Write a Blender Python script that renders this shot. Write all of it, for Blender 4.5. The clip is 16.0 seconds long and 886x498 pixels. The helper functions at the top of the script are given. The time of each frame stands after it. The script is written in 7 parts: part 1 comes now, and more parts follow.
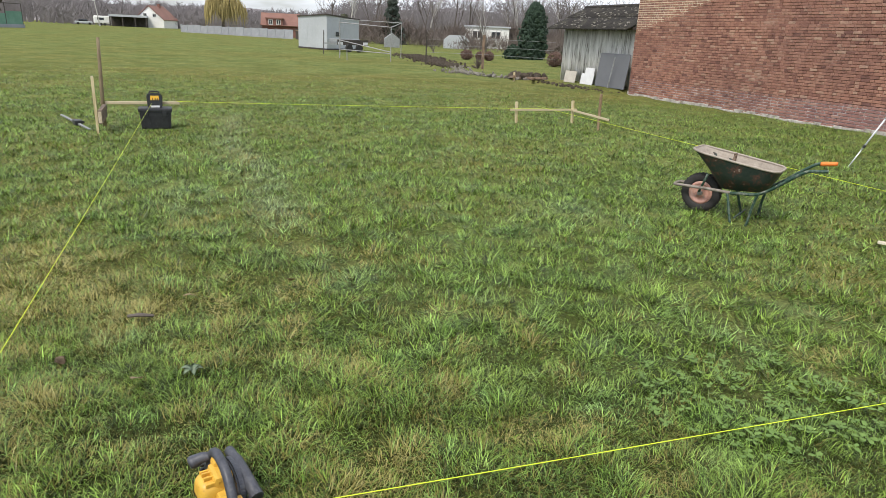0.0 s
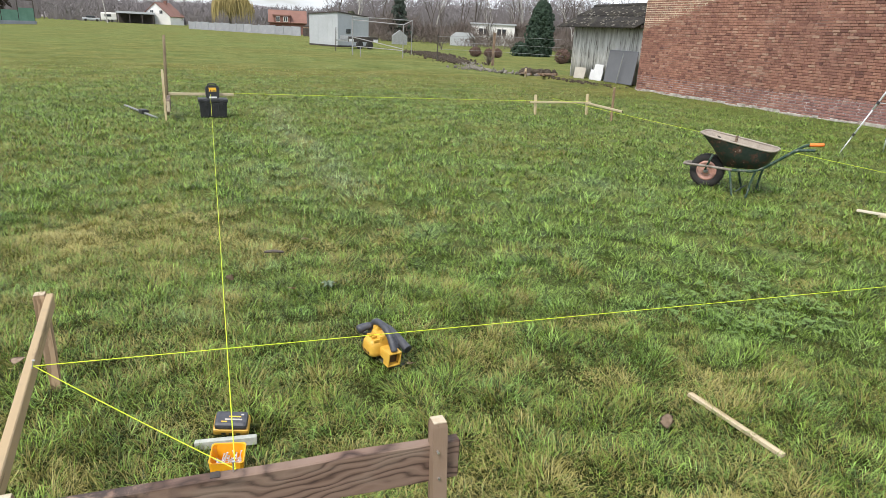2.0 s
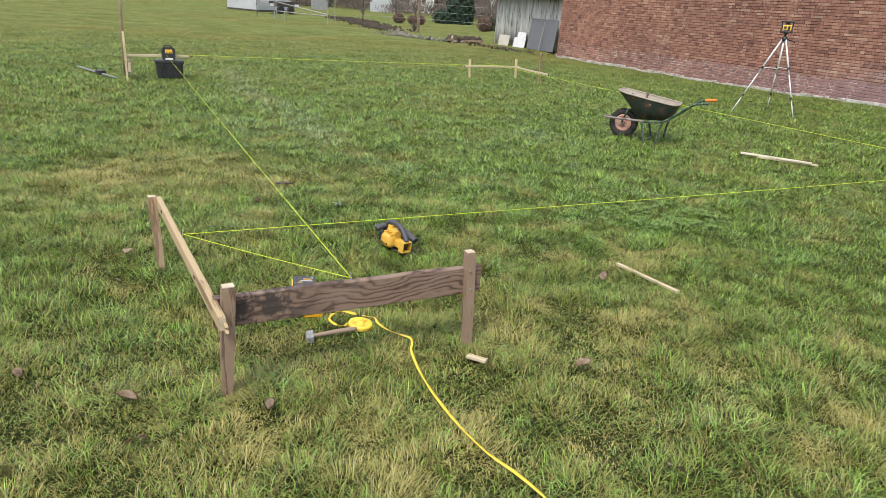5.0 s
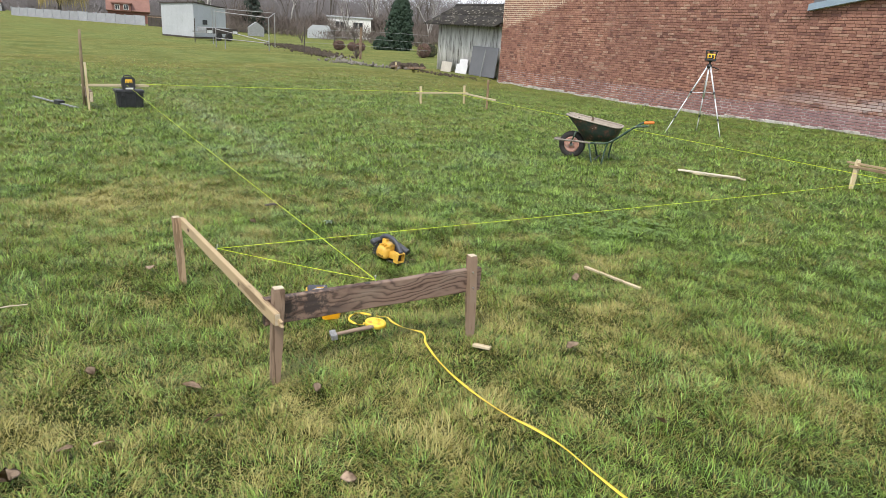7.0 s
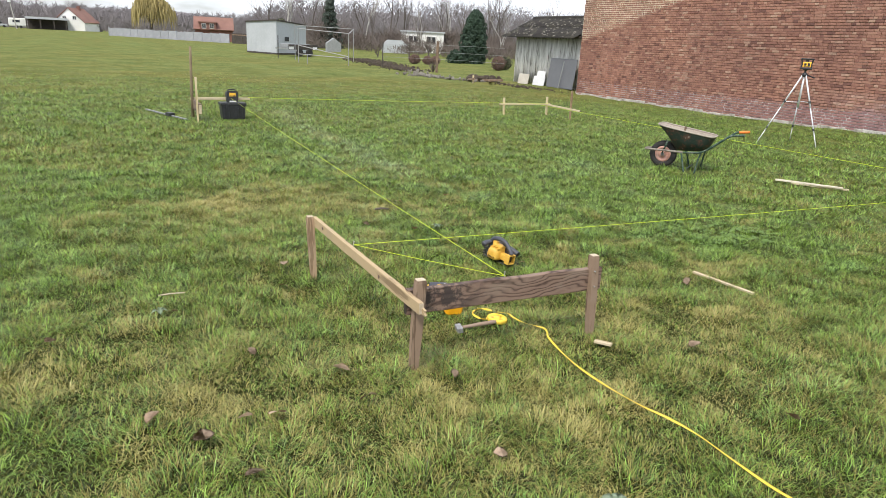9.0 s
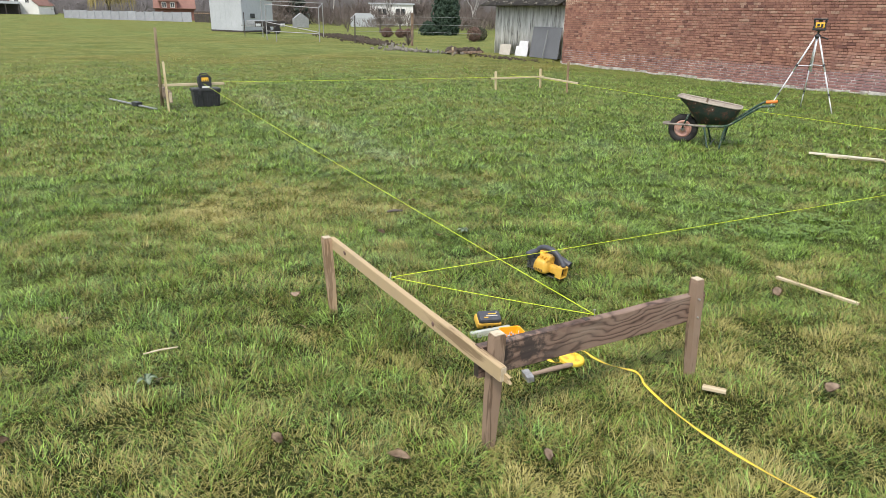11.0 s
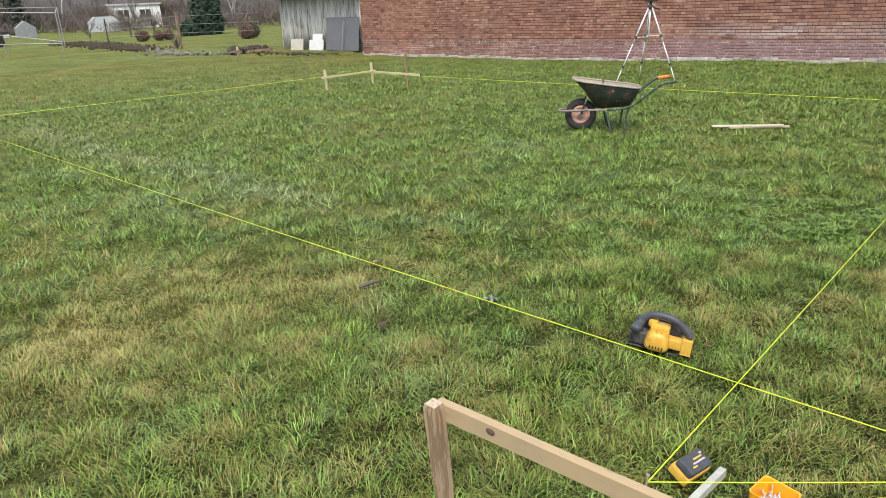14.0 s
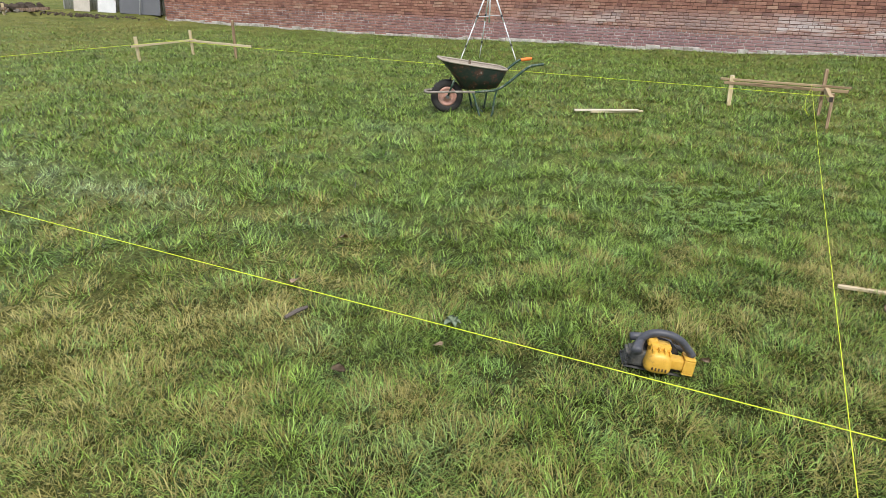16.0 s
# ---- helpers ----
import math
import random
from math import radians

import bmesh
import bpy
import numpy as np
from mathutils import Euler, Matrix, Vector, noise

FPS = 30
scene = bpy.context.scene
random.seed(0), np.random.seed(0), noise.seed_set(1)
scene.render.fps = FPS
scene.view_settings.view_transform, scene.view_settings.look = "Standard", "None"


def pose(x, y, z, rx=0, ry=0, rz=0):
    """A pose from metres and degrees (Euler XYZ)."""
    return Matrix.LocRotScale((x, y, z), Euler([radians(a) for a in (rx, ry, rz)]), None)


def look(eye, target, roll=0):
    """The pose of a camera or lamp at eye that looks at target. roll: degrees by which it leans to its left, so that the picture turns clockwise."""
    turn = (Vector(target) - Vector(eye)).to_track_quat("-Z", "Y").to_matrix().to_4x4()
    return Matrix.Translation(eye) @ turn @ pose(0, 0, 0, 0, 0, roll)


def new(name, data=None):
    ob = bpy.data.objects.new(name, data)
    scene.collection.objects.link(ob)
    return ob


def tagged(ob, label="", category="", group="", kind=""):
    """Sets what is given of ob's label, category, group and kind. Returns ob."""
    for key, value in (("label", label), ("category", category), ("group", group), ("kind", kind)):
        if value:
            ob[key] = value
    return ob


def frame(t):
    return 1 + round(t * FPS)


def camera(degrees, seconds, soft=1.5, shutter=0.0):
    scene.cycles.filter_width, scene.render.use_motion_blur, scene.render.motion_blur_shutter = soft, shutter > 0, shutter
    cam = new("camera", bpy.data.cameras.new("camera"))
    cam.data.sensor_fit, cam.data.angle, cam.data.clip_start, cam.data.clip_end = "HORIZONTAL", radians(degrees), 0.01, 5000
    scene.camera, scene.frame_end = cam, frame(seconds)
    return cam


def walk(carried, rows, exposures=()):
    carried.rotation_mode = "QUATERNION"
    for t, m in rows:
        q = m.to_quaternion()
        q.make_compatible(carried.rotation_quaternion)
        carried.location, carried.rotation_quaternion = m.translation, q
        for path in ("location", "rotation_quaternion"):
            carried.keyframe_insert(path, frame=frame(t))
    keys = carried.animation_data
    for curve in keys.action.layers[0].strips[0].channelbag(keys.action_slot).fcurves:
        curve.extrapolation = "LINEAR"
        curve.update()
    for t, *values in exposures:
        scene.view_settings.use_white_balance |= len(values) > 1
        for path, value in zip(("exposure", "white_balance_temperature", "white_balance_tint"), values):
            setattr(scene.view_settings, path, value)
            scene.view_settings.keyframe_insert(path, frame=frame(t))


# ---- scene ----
cam = camera(67.7, 16.0, soft=0.3)

PATH = [
    (0, (0.12, 0.04, 1.515), (0.796, 1.819, 0.9), 2.7),
    (0.5, (-0.084, -0.223, 1.512), (0.522, 1.585, 0.909), 1.3),
    (1, (-0.287, -0.476, 1.567), (0.19, 1.354, 0.917), 1.8),
    (1.5, (-0.496, -0.606, 1.489), (0.107, 1.163, 0.776), 2.0),
    (2, (-0.65, -0.823, 1.513), (0.018, 0.956, 0.89), 2.8),
    (2.5, (-0.757, -1.157, 1.516), (-0.082, 0.589, 0.811), 3.6),
    (3, (-0.913, -1.286, 1.528), (-0.411, 0.516, 0.821), 3.8),
    (3.5, (-1.151, -1.402, 1.494), (-0.447, 0.315, 0.747), 3.7),
    (4, (-1.29, -1.507, 1.511), (-0.454, 0.136, 0.734), 5.3),
    (4.2, (-1.323, -1.586, 1.511), (-0.495, 0.069, 0.752), 5.7),
    (6.3, (-1.879, -1.834, 1.544), (-0.866, -0.239, 0.889), 2.1),
    (6.5, (-1.926, -1.867, 1.56), (-0.894, -0.286, 0.898), 3.8),
    (7, (-2.057, -2.039, 1.579), (-1.019, -0.446, 0.96), 3.8),
    (7.5, (-2.149, -2.173, 1.593), (-1.185, -0.541, 0.956), 1.4),
    (8, (-2.218, -2.18, 1.588), (-1.294, -0.525, 0.95), 1.6),
    (8.5, (-2.363, -2.141, 1.569), (-1.424, -0.477, 0.978), 2.4),
    (9, (-2.446, -2.063, 1.546), (-1.579, -0.361, 0.951), 2.9),
    (9.2, (-2.455, -2.032, 1.542), (-1.591, -0.329, 0.945), 4.7),
    (11.3, (-2.404, -0.914, 1.538), (-1.499, 0.737, 0.863), 0.3),
    (11.5, (-2.416, -0.779, 1.542), (-1.649, 0.934, 0.85), 0.1),
    (12, (-2.424, -0.396, 1.535), (-1.76, 1.385, 0.916), -1.4),
    (12.5, (-2.473, -0.009, 1.489), (-1.453, 1.584, 0.839), 1.5),
    (13, (-2.575, 0.345, 1.536), (-1.261, 1.697, 0.869), 1.2),
    (13.5, (-2.548, 0.681, 1.482), (-1.169, 1.964, 0.809), -1.3),
    (14, (-2.529, 0.965, 1.512), (-1.135, 2.218, 0.815), -2.4),
    (14.5, (-2.553, 1.3, 1.483), (-0.954, 2.227, 0.719), -3.5),
    (15, (-2.562, 1.535, 1.492), (-0.807, 2.091, 0.71), 1.7),
    (15.5, (-2.505, 1.716, 1.456), (-0.813, 2.417, 0.653), 4.4),
    (16, (-2.423, 1.878, 1.492), (-0.742, 2.64, 0.722), 1.5),
]
walk(cam, [(t, look(eye, target, roll)) for t, eye, target, roll in PATH], [(0.0, 0.55), (0.5, 0.71), (1.0, 0.65), (1.5, 0.68), (2.5, 0.7), (4.0, 0.67), (6.5, 0.69), (9.0, 0.75), (11.5, 0.72), (12.0, 0.65), (12.5, 0.56), (13.0, 0.63), (13.5, 0.7), (15.0, 0.63), (16.0, 0.63)])

# ---------------------------------------------------------------- light
SUN_DIR = Vector((-0.45, -0.35, 0.82)).normalized()
world = bpy.data.worlds.new("sky")
scene.world = world
world.use_nodes = True
wn, wl = world.node_tree.nodes, world.node_tree.links
wn.clear()
sky = wn.new("ShaderNodeTexSky")
sky.sky_type = "NISHITA"
sky.sun_disc = False
sky.sun_elevation = math.asin(SUN_DIR.z)
sky.sun_rotation = math.atan2(SUN_DIR.x, SUN_DIR.y)
sky.air_density, sky.dust_density, sky.ozone_density = 1.0, 2.0, 1.0
coord = wn.new("ShaderNodeTexCoord")
stretch = wn.new("ShaderNodeMapping")
stretch.inputs["Scale"].default_value = (1.6, 1.6, 7.0)
clouds = wn.new("ShaderNodeTexNoise")
clouds.inputs["Scale"].default_value = 2.2
clouds.inputs["Detail"].default_value = 6
cover = wn.new("ShaderNodeValToRGB")
cover.color_ramp.elements[0].position = 0.40
cover.color_ramp.elements[0].color = (0.25, 0.25, 0.25, 1)
cover.color_ramp.elements[1].position = 0.56
cover.color_ramp.elements[1].color = (1, 1, 1, 1)
mixer = wn.new("ShaderNodeMix")
mixer.data_type = "RGBA"
mixer.inputs[7].default_value = (7.9, 8.3, 9.1, 1)
back = wn.new("ShaderNodeBackground")
back.inputs["Strength"].default_value = 0.1
wout = wn.new("ShaderNodeOutputWorld")
wl.new(coord.outputs["Generated"], stretch.inputs["Vector"])
wl.new(stretch.outputs["Vector"], clouds.inputs["Vector"])
wl.new(clouds.outputs["Fac"], cover.inputs["Fac"])
wl.new(cover.outputs["Color"], mixer.inputs[0])
wl.new(sky.outputs["Color"], mixer.inputs[6])
wl.new(mixer.outputs[2], back.inputs["Color"])
wl.new(back.outputs["Background"], wout.inputs["Surface"])

lamp = bpy.data.lights.new("sun", "SUN")
lamp.energy, lamp.angle, lamp.color = 2.2, radians(14), (1.0, 0.95, 0.88)
sun = new("sun", lamp)
sun.matrix_world = look(SUN_DIR * 50, (0, 0, 0))


# ---------------------------------------------------------------- materials
def material(name):
    m = bpy.data.materials.new(name)
    m.use_nodes = True
    nt = m.node_tree
    return m, nt, nt.nodes["Principled BSDF"]


def ramp(nt, stops):
    r = nt.nodes.new("ShaderNodeValToRGB")
    el = r.color_ramp.elements
    while len(el) < len(stops):
        el.new(0.5)
    for e, (p, c) in zip(el, stops):
        e.position, e.color = p, (*c, 1)
    return r


def noise_tex(nt, scale, detail=4.0, rough=0.6, stretch=None, coords="Object"):
    tc = nt.nodes.new("ShaderNodeTexCoord")
    n = nt.nodes.new("ShaderNodeTexNoise")
    n.inputs["Scale"].default_value, n.inputs["Detail"].default_value = scale, detail
    n.inputs["Roughness"].default_value = rough
    if stretch:
        mp = nt.nodes.new("ShaderNodeMapping")
        mp.inputs["Scale"].default_value = stretch
        nt.links.new(tc.outputs[coords], mp.inputs["Vector"])
        nt.links.new(mp.outputs["Vector"], n.inputs["Vector"])
    else:
        nt.links.new(tc.outputs[coords], n.inputs["Vector"])
    return n


def mix(nt, fac, a, b, mode="MIX"):
    x = nt.nodes.new("ShaderNodeMix")
    x.data_type, x.blend_type = "RGBA", mode
    for sock, v in ((x.inputs[0], fac), (x.inputs[6], a), (x.inputs[7], b)):
        if hasattr(v, "is_output"):
            nt.links.new(v, sock)
        elif isinstance(v, tuple):
            sock.default_value = (*v, 1)
        else:
            sock.default_value = v
    return x.outputs[2]


def bump(nt, p, height, strength=0.4, distance=0.01):
    b = nt.nodes.new("ShaderNodeBump")
    b.inputs["Strength"].default_value, b.inputs["Distance"].default_value = strength, distance
    nt.links.new(height, b.inputs["Height"])
    nt.links.new(b.outputs["Normal"], p.inputs["Normal"])


def plain(name, stops, scale=8.0, rough=0.6, metal=0.0, fine=60.0, bumps=0.25, dist=0.002, stretch=None, vary=0.0):
    """A surface of two or more tones, with broad blotches, fine grain and relief."""
    m, nt, p = material(name)
    a = noise_tex(nt, scale, 5, 0.6, stretch)
    b = noise_tex(nt, fine, 3, 0.6, stretch)
    s = mix(nt, 0.35, a.outputs["Fac"], b.outputs["Fac"])
    r = ramp(nt, stops)
    nt.links.new(s, r.inputs["Fac"])
    col = r.outputs["Color"]
    if vary:
        info = nt.nodes.new("ShaderNodeObjectInfo")
        hsv = nt.nodes.new("ShaderNodeHueSaturation")
        mr = nt.nodes.new("ShaderNodeMapRange")
        mr.inputs["To Min"].default_value, mr.inputs["To Max"].default_value = 1 - vary, 1 + vary
        nt.links.new(info.outputs["Random"], mr.inputs["Value"])
        nt.links.new(mr.outputs["Result"], hsv.inputs["Value"])
        nt.links.new(col, hsv.inputs["Color"])
        col = hsv.outputs["Color"]
    nt.links.new(col, p.inputs["Base Color"])
    rr = nt.nodes.new("ShaderNodeMapRange")
    rr.inputs["To Min"].default_value, rr.inputs["To Max"].default_value = max(0.05, rough - 0.12), min(1, rough + 0.12)
    nt.links.new(a.outputs["Fac"], rr.inputs["Value"])
    nt.links.new(rr.outputs["Result"], p.inputs["Roughness"])
    p.inputs["Metallic"].default_value = metal
    bump(nt, p, b.outputs["Fac"], bumps, dist)
    return m


def grain_wood(name, dark, light, grey, axis, scale=14.0, ring=1.0):
    """Sawn timber: long grain along one axis, weathered blotches, knots."""
    m, nt, p = material(name)
    st = [2.4, 2.4, 2.4]
    st[axis] = 0.22
    g = noise_tex(nt, scale * 0.35, 5, 0.65, tuple(st))
    w = nt.nodes.new("ShaderNodeMath")
    w.operation = "MULTIPLY"
    w.inputs[1].default_value = 4.2 * ring
    nt.links.new(g.outputs["Fac"], w.inputs[0])
    fr = nt.nodes.new("ShaderNodeMath")
    fr.operation = "PINGPONG"
    fr.inputs[1].default_value = 0.5
    nt.links.new(w.outputs[0], fr.inputs[0])
    r = ramp(nt, [(0.15, dark), (0.42, light), (1.0, light)])
    d2 = nt.nodes.new("ShaderNodeMath")
    d2.operation = "MULTIPLY"
    d2.inputs[1].default_value = 2.0
    nt.links.new(fr.outputs[0], d2.inputs[0])
    nt.links.new(d2.outputs[0], r.inputs["Fac"])
    blot = noise_tex(nt, 5.0, 6, 0.7)
    br = ramp(nt, [(0.50, (0, 0, 0)), (0.80, (0.8, 0.8, 0.8))])
    nt.links.new(blot.outputs["Fac"], br.inputs["Fac"])
    nt.links.new(mix(nt, br.outputs["Color"], r.outputs["Color"], grey), p.inputs["Base Color"])
    p.inputs["Roughness"].default_value = 0.82
    bump(nt, p, d2.outputs[0], 0.3, 0.002)
    return m


def plank_wood(name):
    """An old spruce plank: wavy dark growth rings, grey bloom, a tarry stain near one end."""
    m, nt, p = material(name)
    tc = nt.nodes.new("ShaderNodeTexCoord")
    sep = nt.nodes.new("ShaderNodeSeparateXYZ")
    nt.links.new(tc.outputs["Object"], sep.inputs[0])
    sway = noise_tex(nt, 2.2, 3, 0.5, (1.0, 1.0, 3.0))
    fine = noise_tex(nt, 60.0, 3, 0.7, (0.12, 1.0, 1.5))
    ph = nt.nodes.new("ShaderNodeMath")
    ph.operation = "MULTIPLY_ADD"
    ph.inputs[1].default_value = 0.30
    nt.links.new(sway.outputs["Fac"], ph.inputs[0])
    nt.links.new(sep.outputs["Z"], ph.inputs[2])
    rings = nt.nodes.new("ShaderNodeMath")
    rings.operation = "PINGPONG"
    rings.inputs[1].default_value = 0.016
    nt.links.new(ph.outputs[0], rings.inputs[0])
    up = nt.nodes.new("ShaderNodeMath")
    up.operation = "MULTIPLY"
    up.inputs[1].default_value = 62.0
    nt.links.new(rings.outputs[0], up.inputs[0])
    tone = ramp(nt, [(0.06, (0.022, 0.012, 0.009)), (0.26, (0.105, 0.063, 0.046)), (0.45, (0.195, 0.125, 0.093)), (1.0, (0.245, 0.165, 0.124))])
    nt.links.new(mix(nt, 0.30, up.outputs[0], fine.outputs["Fac"]), tone.inputs["Fac"])
    bloom = noise_tex(nt, 5.0, 6, 0.7, (0.6, 1.0, 2.0))
    br = ramp(nt, [(0.50, (0, 0, 0)), (0.72, (0.65, 0.65, 0.65))])
    nt.links.new(bloom.outputs["Fac"], br.inputs["Fac"])
    col = mix(nt, br.outputs["Color"], tone.outputs["Color"], (0.255, 0.195, 0.150))
    reach = nt.nodes.new("ShaderNodeMapRange")
    reach.inputs["From Min"].default_value, reach.inputs["From Max"].default_value = 0.48, 0.28
    nt.links.new(sep.outputs["X"], reach.inputs["Value"])
    tar = noise_tex(nt, 14.0, 5, 0.75)
    tr = ramp(nt, [(0.44, (0, 0, 0)), (0.54, (0.9, 0.9, 0.9))])
    nt.links.new(tar.outputs["Fac"], tr.inputs["Fac"])
    col = mix(nt, mix(nt, 1.0, tr.outputs["Color"], reach.outputs["Result"], "MULTIPLY"), col, (0.040, 0.030, 0.028))
    nt.links.new(col, p.inputs["Base Color"])
    p.inputs["Roughness"].default_value = 0.8
    bump(nt, p, up.outputs[0], 0.35, 0.002)
    return m


def grass_material(name, blades):
    """Rough winter pasture: greens, yellowed and straw-pale growth, by patches and blade by blade."""
    m, nt, p = material(name)
    dry = nt.nodes.new("ShaderNodeAttribute")
    dry.attribute_name = "dry"
    tone = noise_tex(nt, 1.9, 5, 0.7)
    small = noise_tex(nt, 9.0 if blades else 6.0, 4, 0.7)
    green = ramp(nt, [(0.34, (0.098, 0.152, 0.018)), (0.46, (0.130, 0.212, 0.030)), (0.56, (0.162, 0.256, 0.052)), (0.68, (0.212, 0.310, 0.100))] if blades else [(0.32, (0.108, 0.146, 0.050)), (0.50, (0.170, 0.210, 0.082)), (0.68, (0.235, 0.262, 0.122))])
    nt.links.new(mix(nt, 0.45, tone.outputs["Fac"], small.outputs["Fac"]), green.inputs["Fac"])
    cool = noise_tex(nt, 2.6, 3, 0.6)
    patch = ramp(nt, [(0.46, (1.02, 1.0, 0.80)), (0.64, (0.94, 1.01, 1.02))])
    nt.links.new(cool.outputs["Fac"], patch.inputs["Fac"])
    lush = mix(nt, 1.0, green.outputs["Color"], patch.outputs["Color"], "MULTIPLY")
    worn = nt.nodes.new("ShaderNodeAttribute")
    worn.attribute_name = "worn"
    lush = mix(nt, worn.outputs["Fac"], lush, (0.28, 0.340, 0.200))
    clump = noise_tex(nt, 5.0, 5, 0.75)
    shade = ramp(nt, [(0.36, (0.80, 0.82, 0.76)), (0.5, (1.02, 1.02, 1.0)), (0.64, (1.30, 1.27, 1.3))])
    nt.links.new(clump.outputs["Fac"], shade.inputs["Fac"])
    lush = mix(nt, 1.0, lush, shade.outputs["Color"], "MULTIPLY")
    straw = ramp(nt, [(0.0, (0.165, 0.145, 0.032)), (0.22, (0.265, 0.240, 0.062)), (0.5, (0.45, 0.405, 0.145))] if blades else [(0.0, (0.13, 0.11, 0.03)), (0.5, (0.19, 0.165, 0.05)), (1.0, (0.26, 0.23, 0.09))])
    if blades:
        isl = nt.nodes.new("ShaderNodeNewGeometry")
        rnd = isl.outputs["Random Per Island"]
        nt.links.new(rnd, straw.inputs["Fac"])
        less = nt.nodes.new("ShaderNodeMath")
        less.operation = "LESS_THAN"
        nt.links.new(rnd, less.inputs[0])
        nt.links.new(dry.outputs["Fac"], less.inputs[1])
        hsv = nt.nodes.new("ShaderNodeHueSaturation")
        # value per blade: gap shade painted on low blades, top ones brightened
        layer_shade = nt.nodes.new("ShaderNodeAttribute")
        layer_shade.attribute_name = "layer_shade"
        nt.links.new(layer_shade.outputs["Fac"], hsv.inputs["Value"])
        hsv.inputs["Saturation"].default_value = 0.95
        tuft = nt.nodes.new("ShaderNodeAttribute")
        tuft.attribute_name = "tuft"
        kinds = ramp(nt, [(0.0, (0.90, 0.88, 0.72)), (0.3, (0.97, 0.97, 0.88)), (0.6, (1.02, 1.02, 1.0)), (0.85, (1.02, 1.05, 1.15)), (1.0, (1.2, 1.2, 1.35))])
        nt.links.new(tuft.outputs["Fac"], kinds.inputs["Fac"])
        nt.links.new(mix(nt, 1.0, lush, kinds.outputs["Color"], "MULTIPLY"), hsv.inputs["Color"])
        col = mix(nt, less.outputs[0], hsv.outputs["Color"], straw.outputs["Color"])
    else:
        nt.links.new(small.outputs["Fac"], straw.inputs["Fac"])
        fine = noise_tex(nt, 38.0, 3, 0.7)
        thresh = nt.nodes.new("ShaderNodeMath")
        thresh.operation = "MULTIPLY_ADD"
        thresh.inputs[1].default_value = 0.5
        nt.links.new(fine.outputs["Fac"], thresh.inputs[0])
        thresh.inputs[2].default_value = -0.16
        both = nt.nodes.new("ShaderNodeMath")
        both.operation = "ADD"
        both.use_clamp = True
        nt.links.new(thresh.outputs[0], both.inputs[0])
        nt.links.new(dry.outputs["Fac"], both.inputs[1])
        col = mix(nt, both.outputs[0], lush, straw.outputs["Color"])
        dk = ramp(nt, [(0.35, (0.45, 0.45, 0.45)), (0.65, (1.15, 1.15, 1.15))])
        nt.links.new(fine.outputs["Fac"], dk.inputs["Fac"])
        col = mix(nt, 1.0, col, dk.outputs["Color"], "MULTIPLY")
        broad = noise_tex(nt, 0.55, 6, 0.75)
        tint = ramp(nt, [(0.34, (0.66, 0.72, 0.62)), (0.5, (1.0, 1.0, 1.0)), (0.66, (1.30, 1.22, 1.25))])
        nt.links.new(broad.outputs["Fac"], tint.inputs["Fac"])
        col = mix(nt, 1.0, col, tint.outputs["Color"], "MULTIPLY")
        bump(nt, p, fine.outputs["Fac"], 0.8, 0.03)
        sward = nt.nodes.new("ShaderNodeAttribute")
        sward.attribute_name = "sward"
        # thatch and soil, darkened with the shade between blades painted in
        shaded_thatch = ramp(nt, [(0.40, (0.014, 0.017, 0.006)), (0.60, (0.058, 0.068, 0.020))])
        nt.links.new(fine.outputs["Fac"], shaded_thatch.inputs["Fac"])
        col = mix(nt, sward.outputs["Fac"], shaded_thatch.outputs["Color"], col)
    nt.links.new(col, p.inputs["Base Color"])
    p.inputs["Roughness"].default_value = 0.42 if blades else 1.0
    p.inputs["Specular IOR Level"].default_value = 0.4 if blades else 0.02
    if blades:
        tr = nt.nodes.new("ShaderNodeBsdfTranslucent")
        nt.links.new(col, tr.inputs["Color"])
        ms = nt.nodes.new("ShaderNodeMixShader")
        ms.inputs[0].default_value = 0.14
        out = nt.nodes["Material Output"]
        nt.links.new(p.outputs[0], ms.inputs[1])
        nt.links.new(tr.outputs[0], ms.inputs[2])
        nt.links.new(ms.outputs[0], out.inputs["Surface"])
    return m


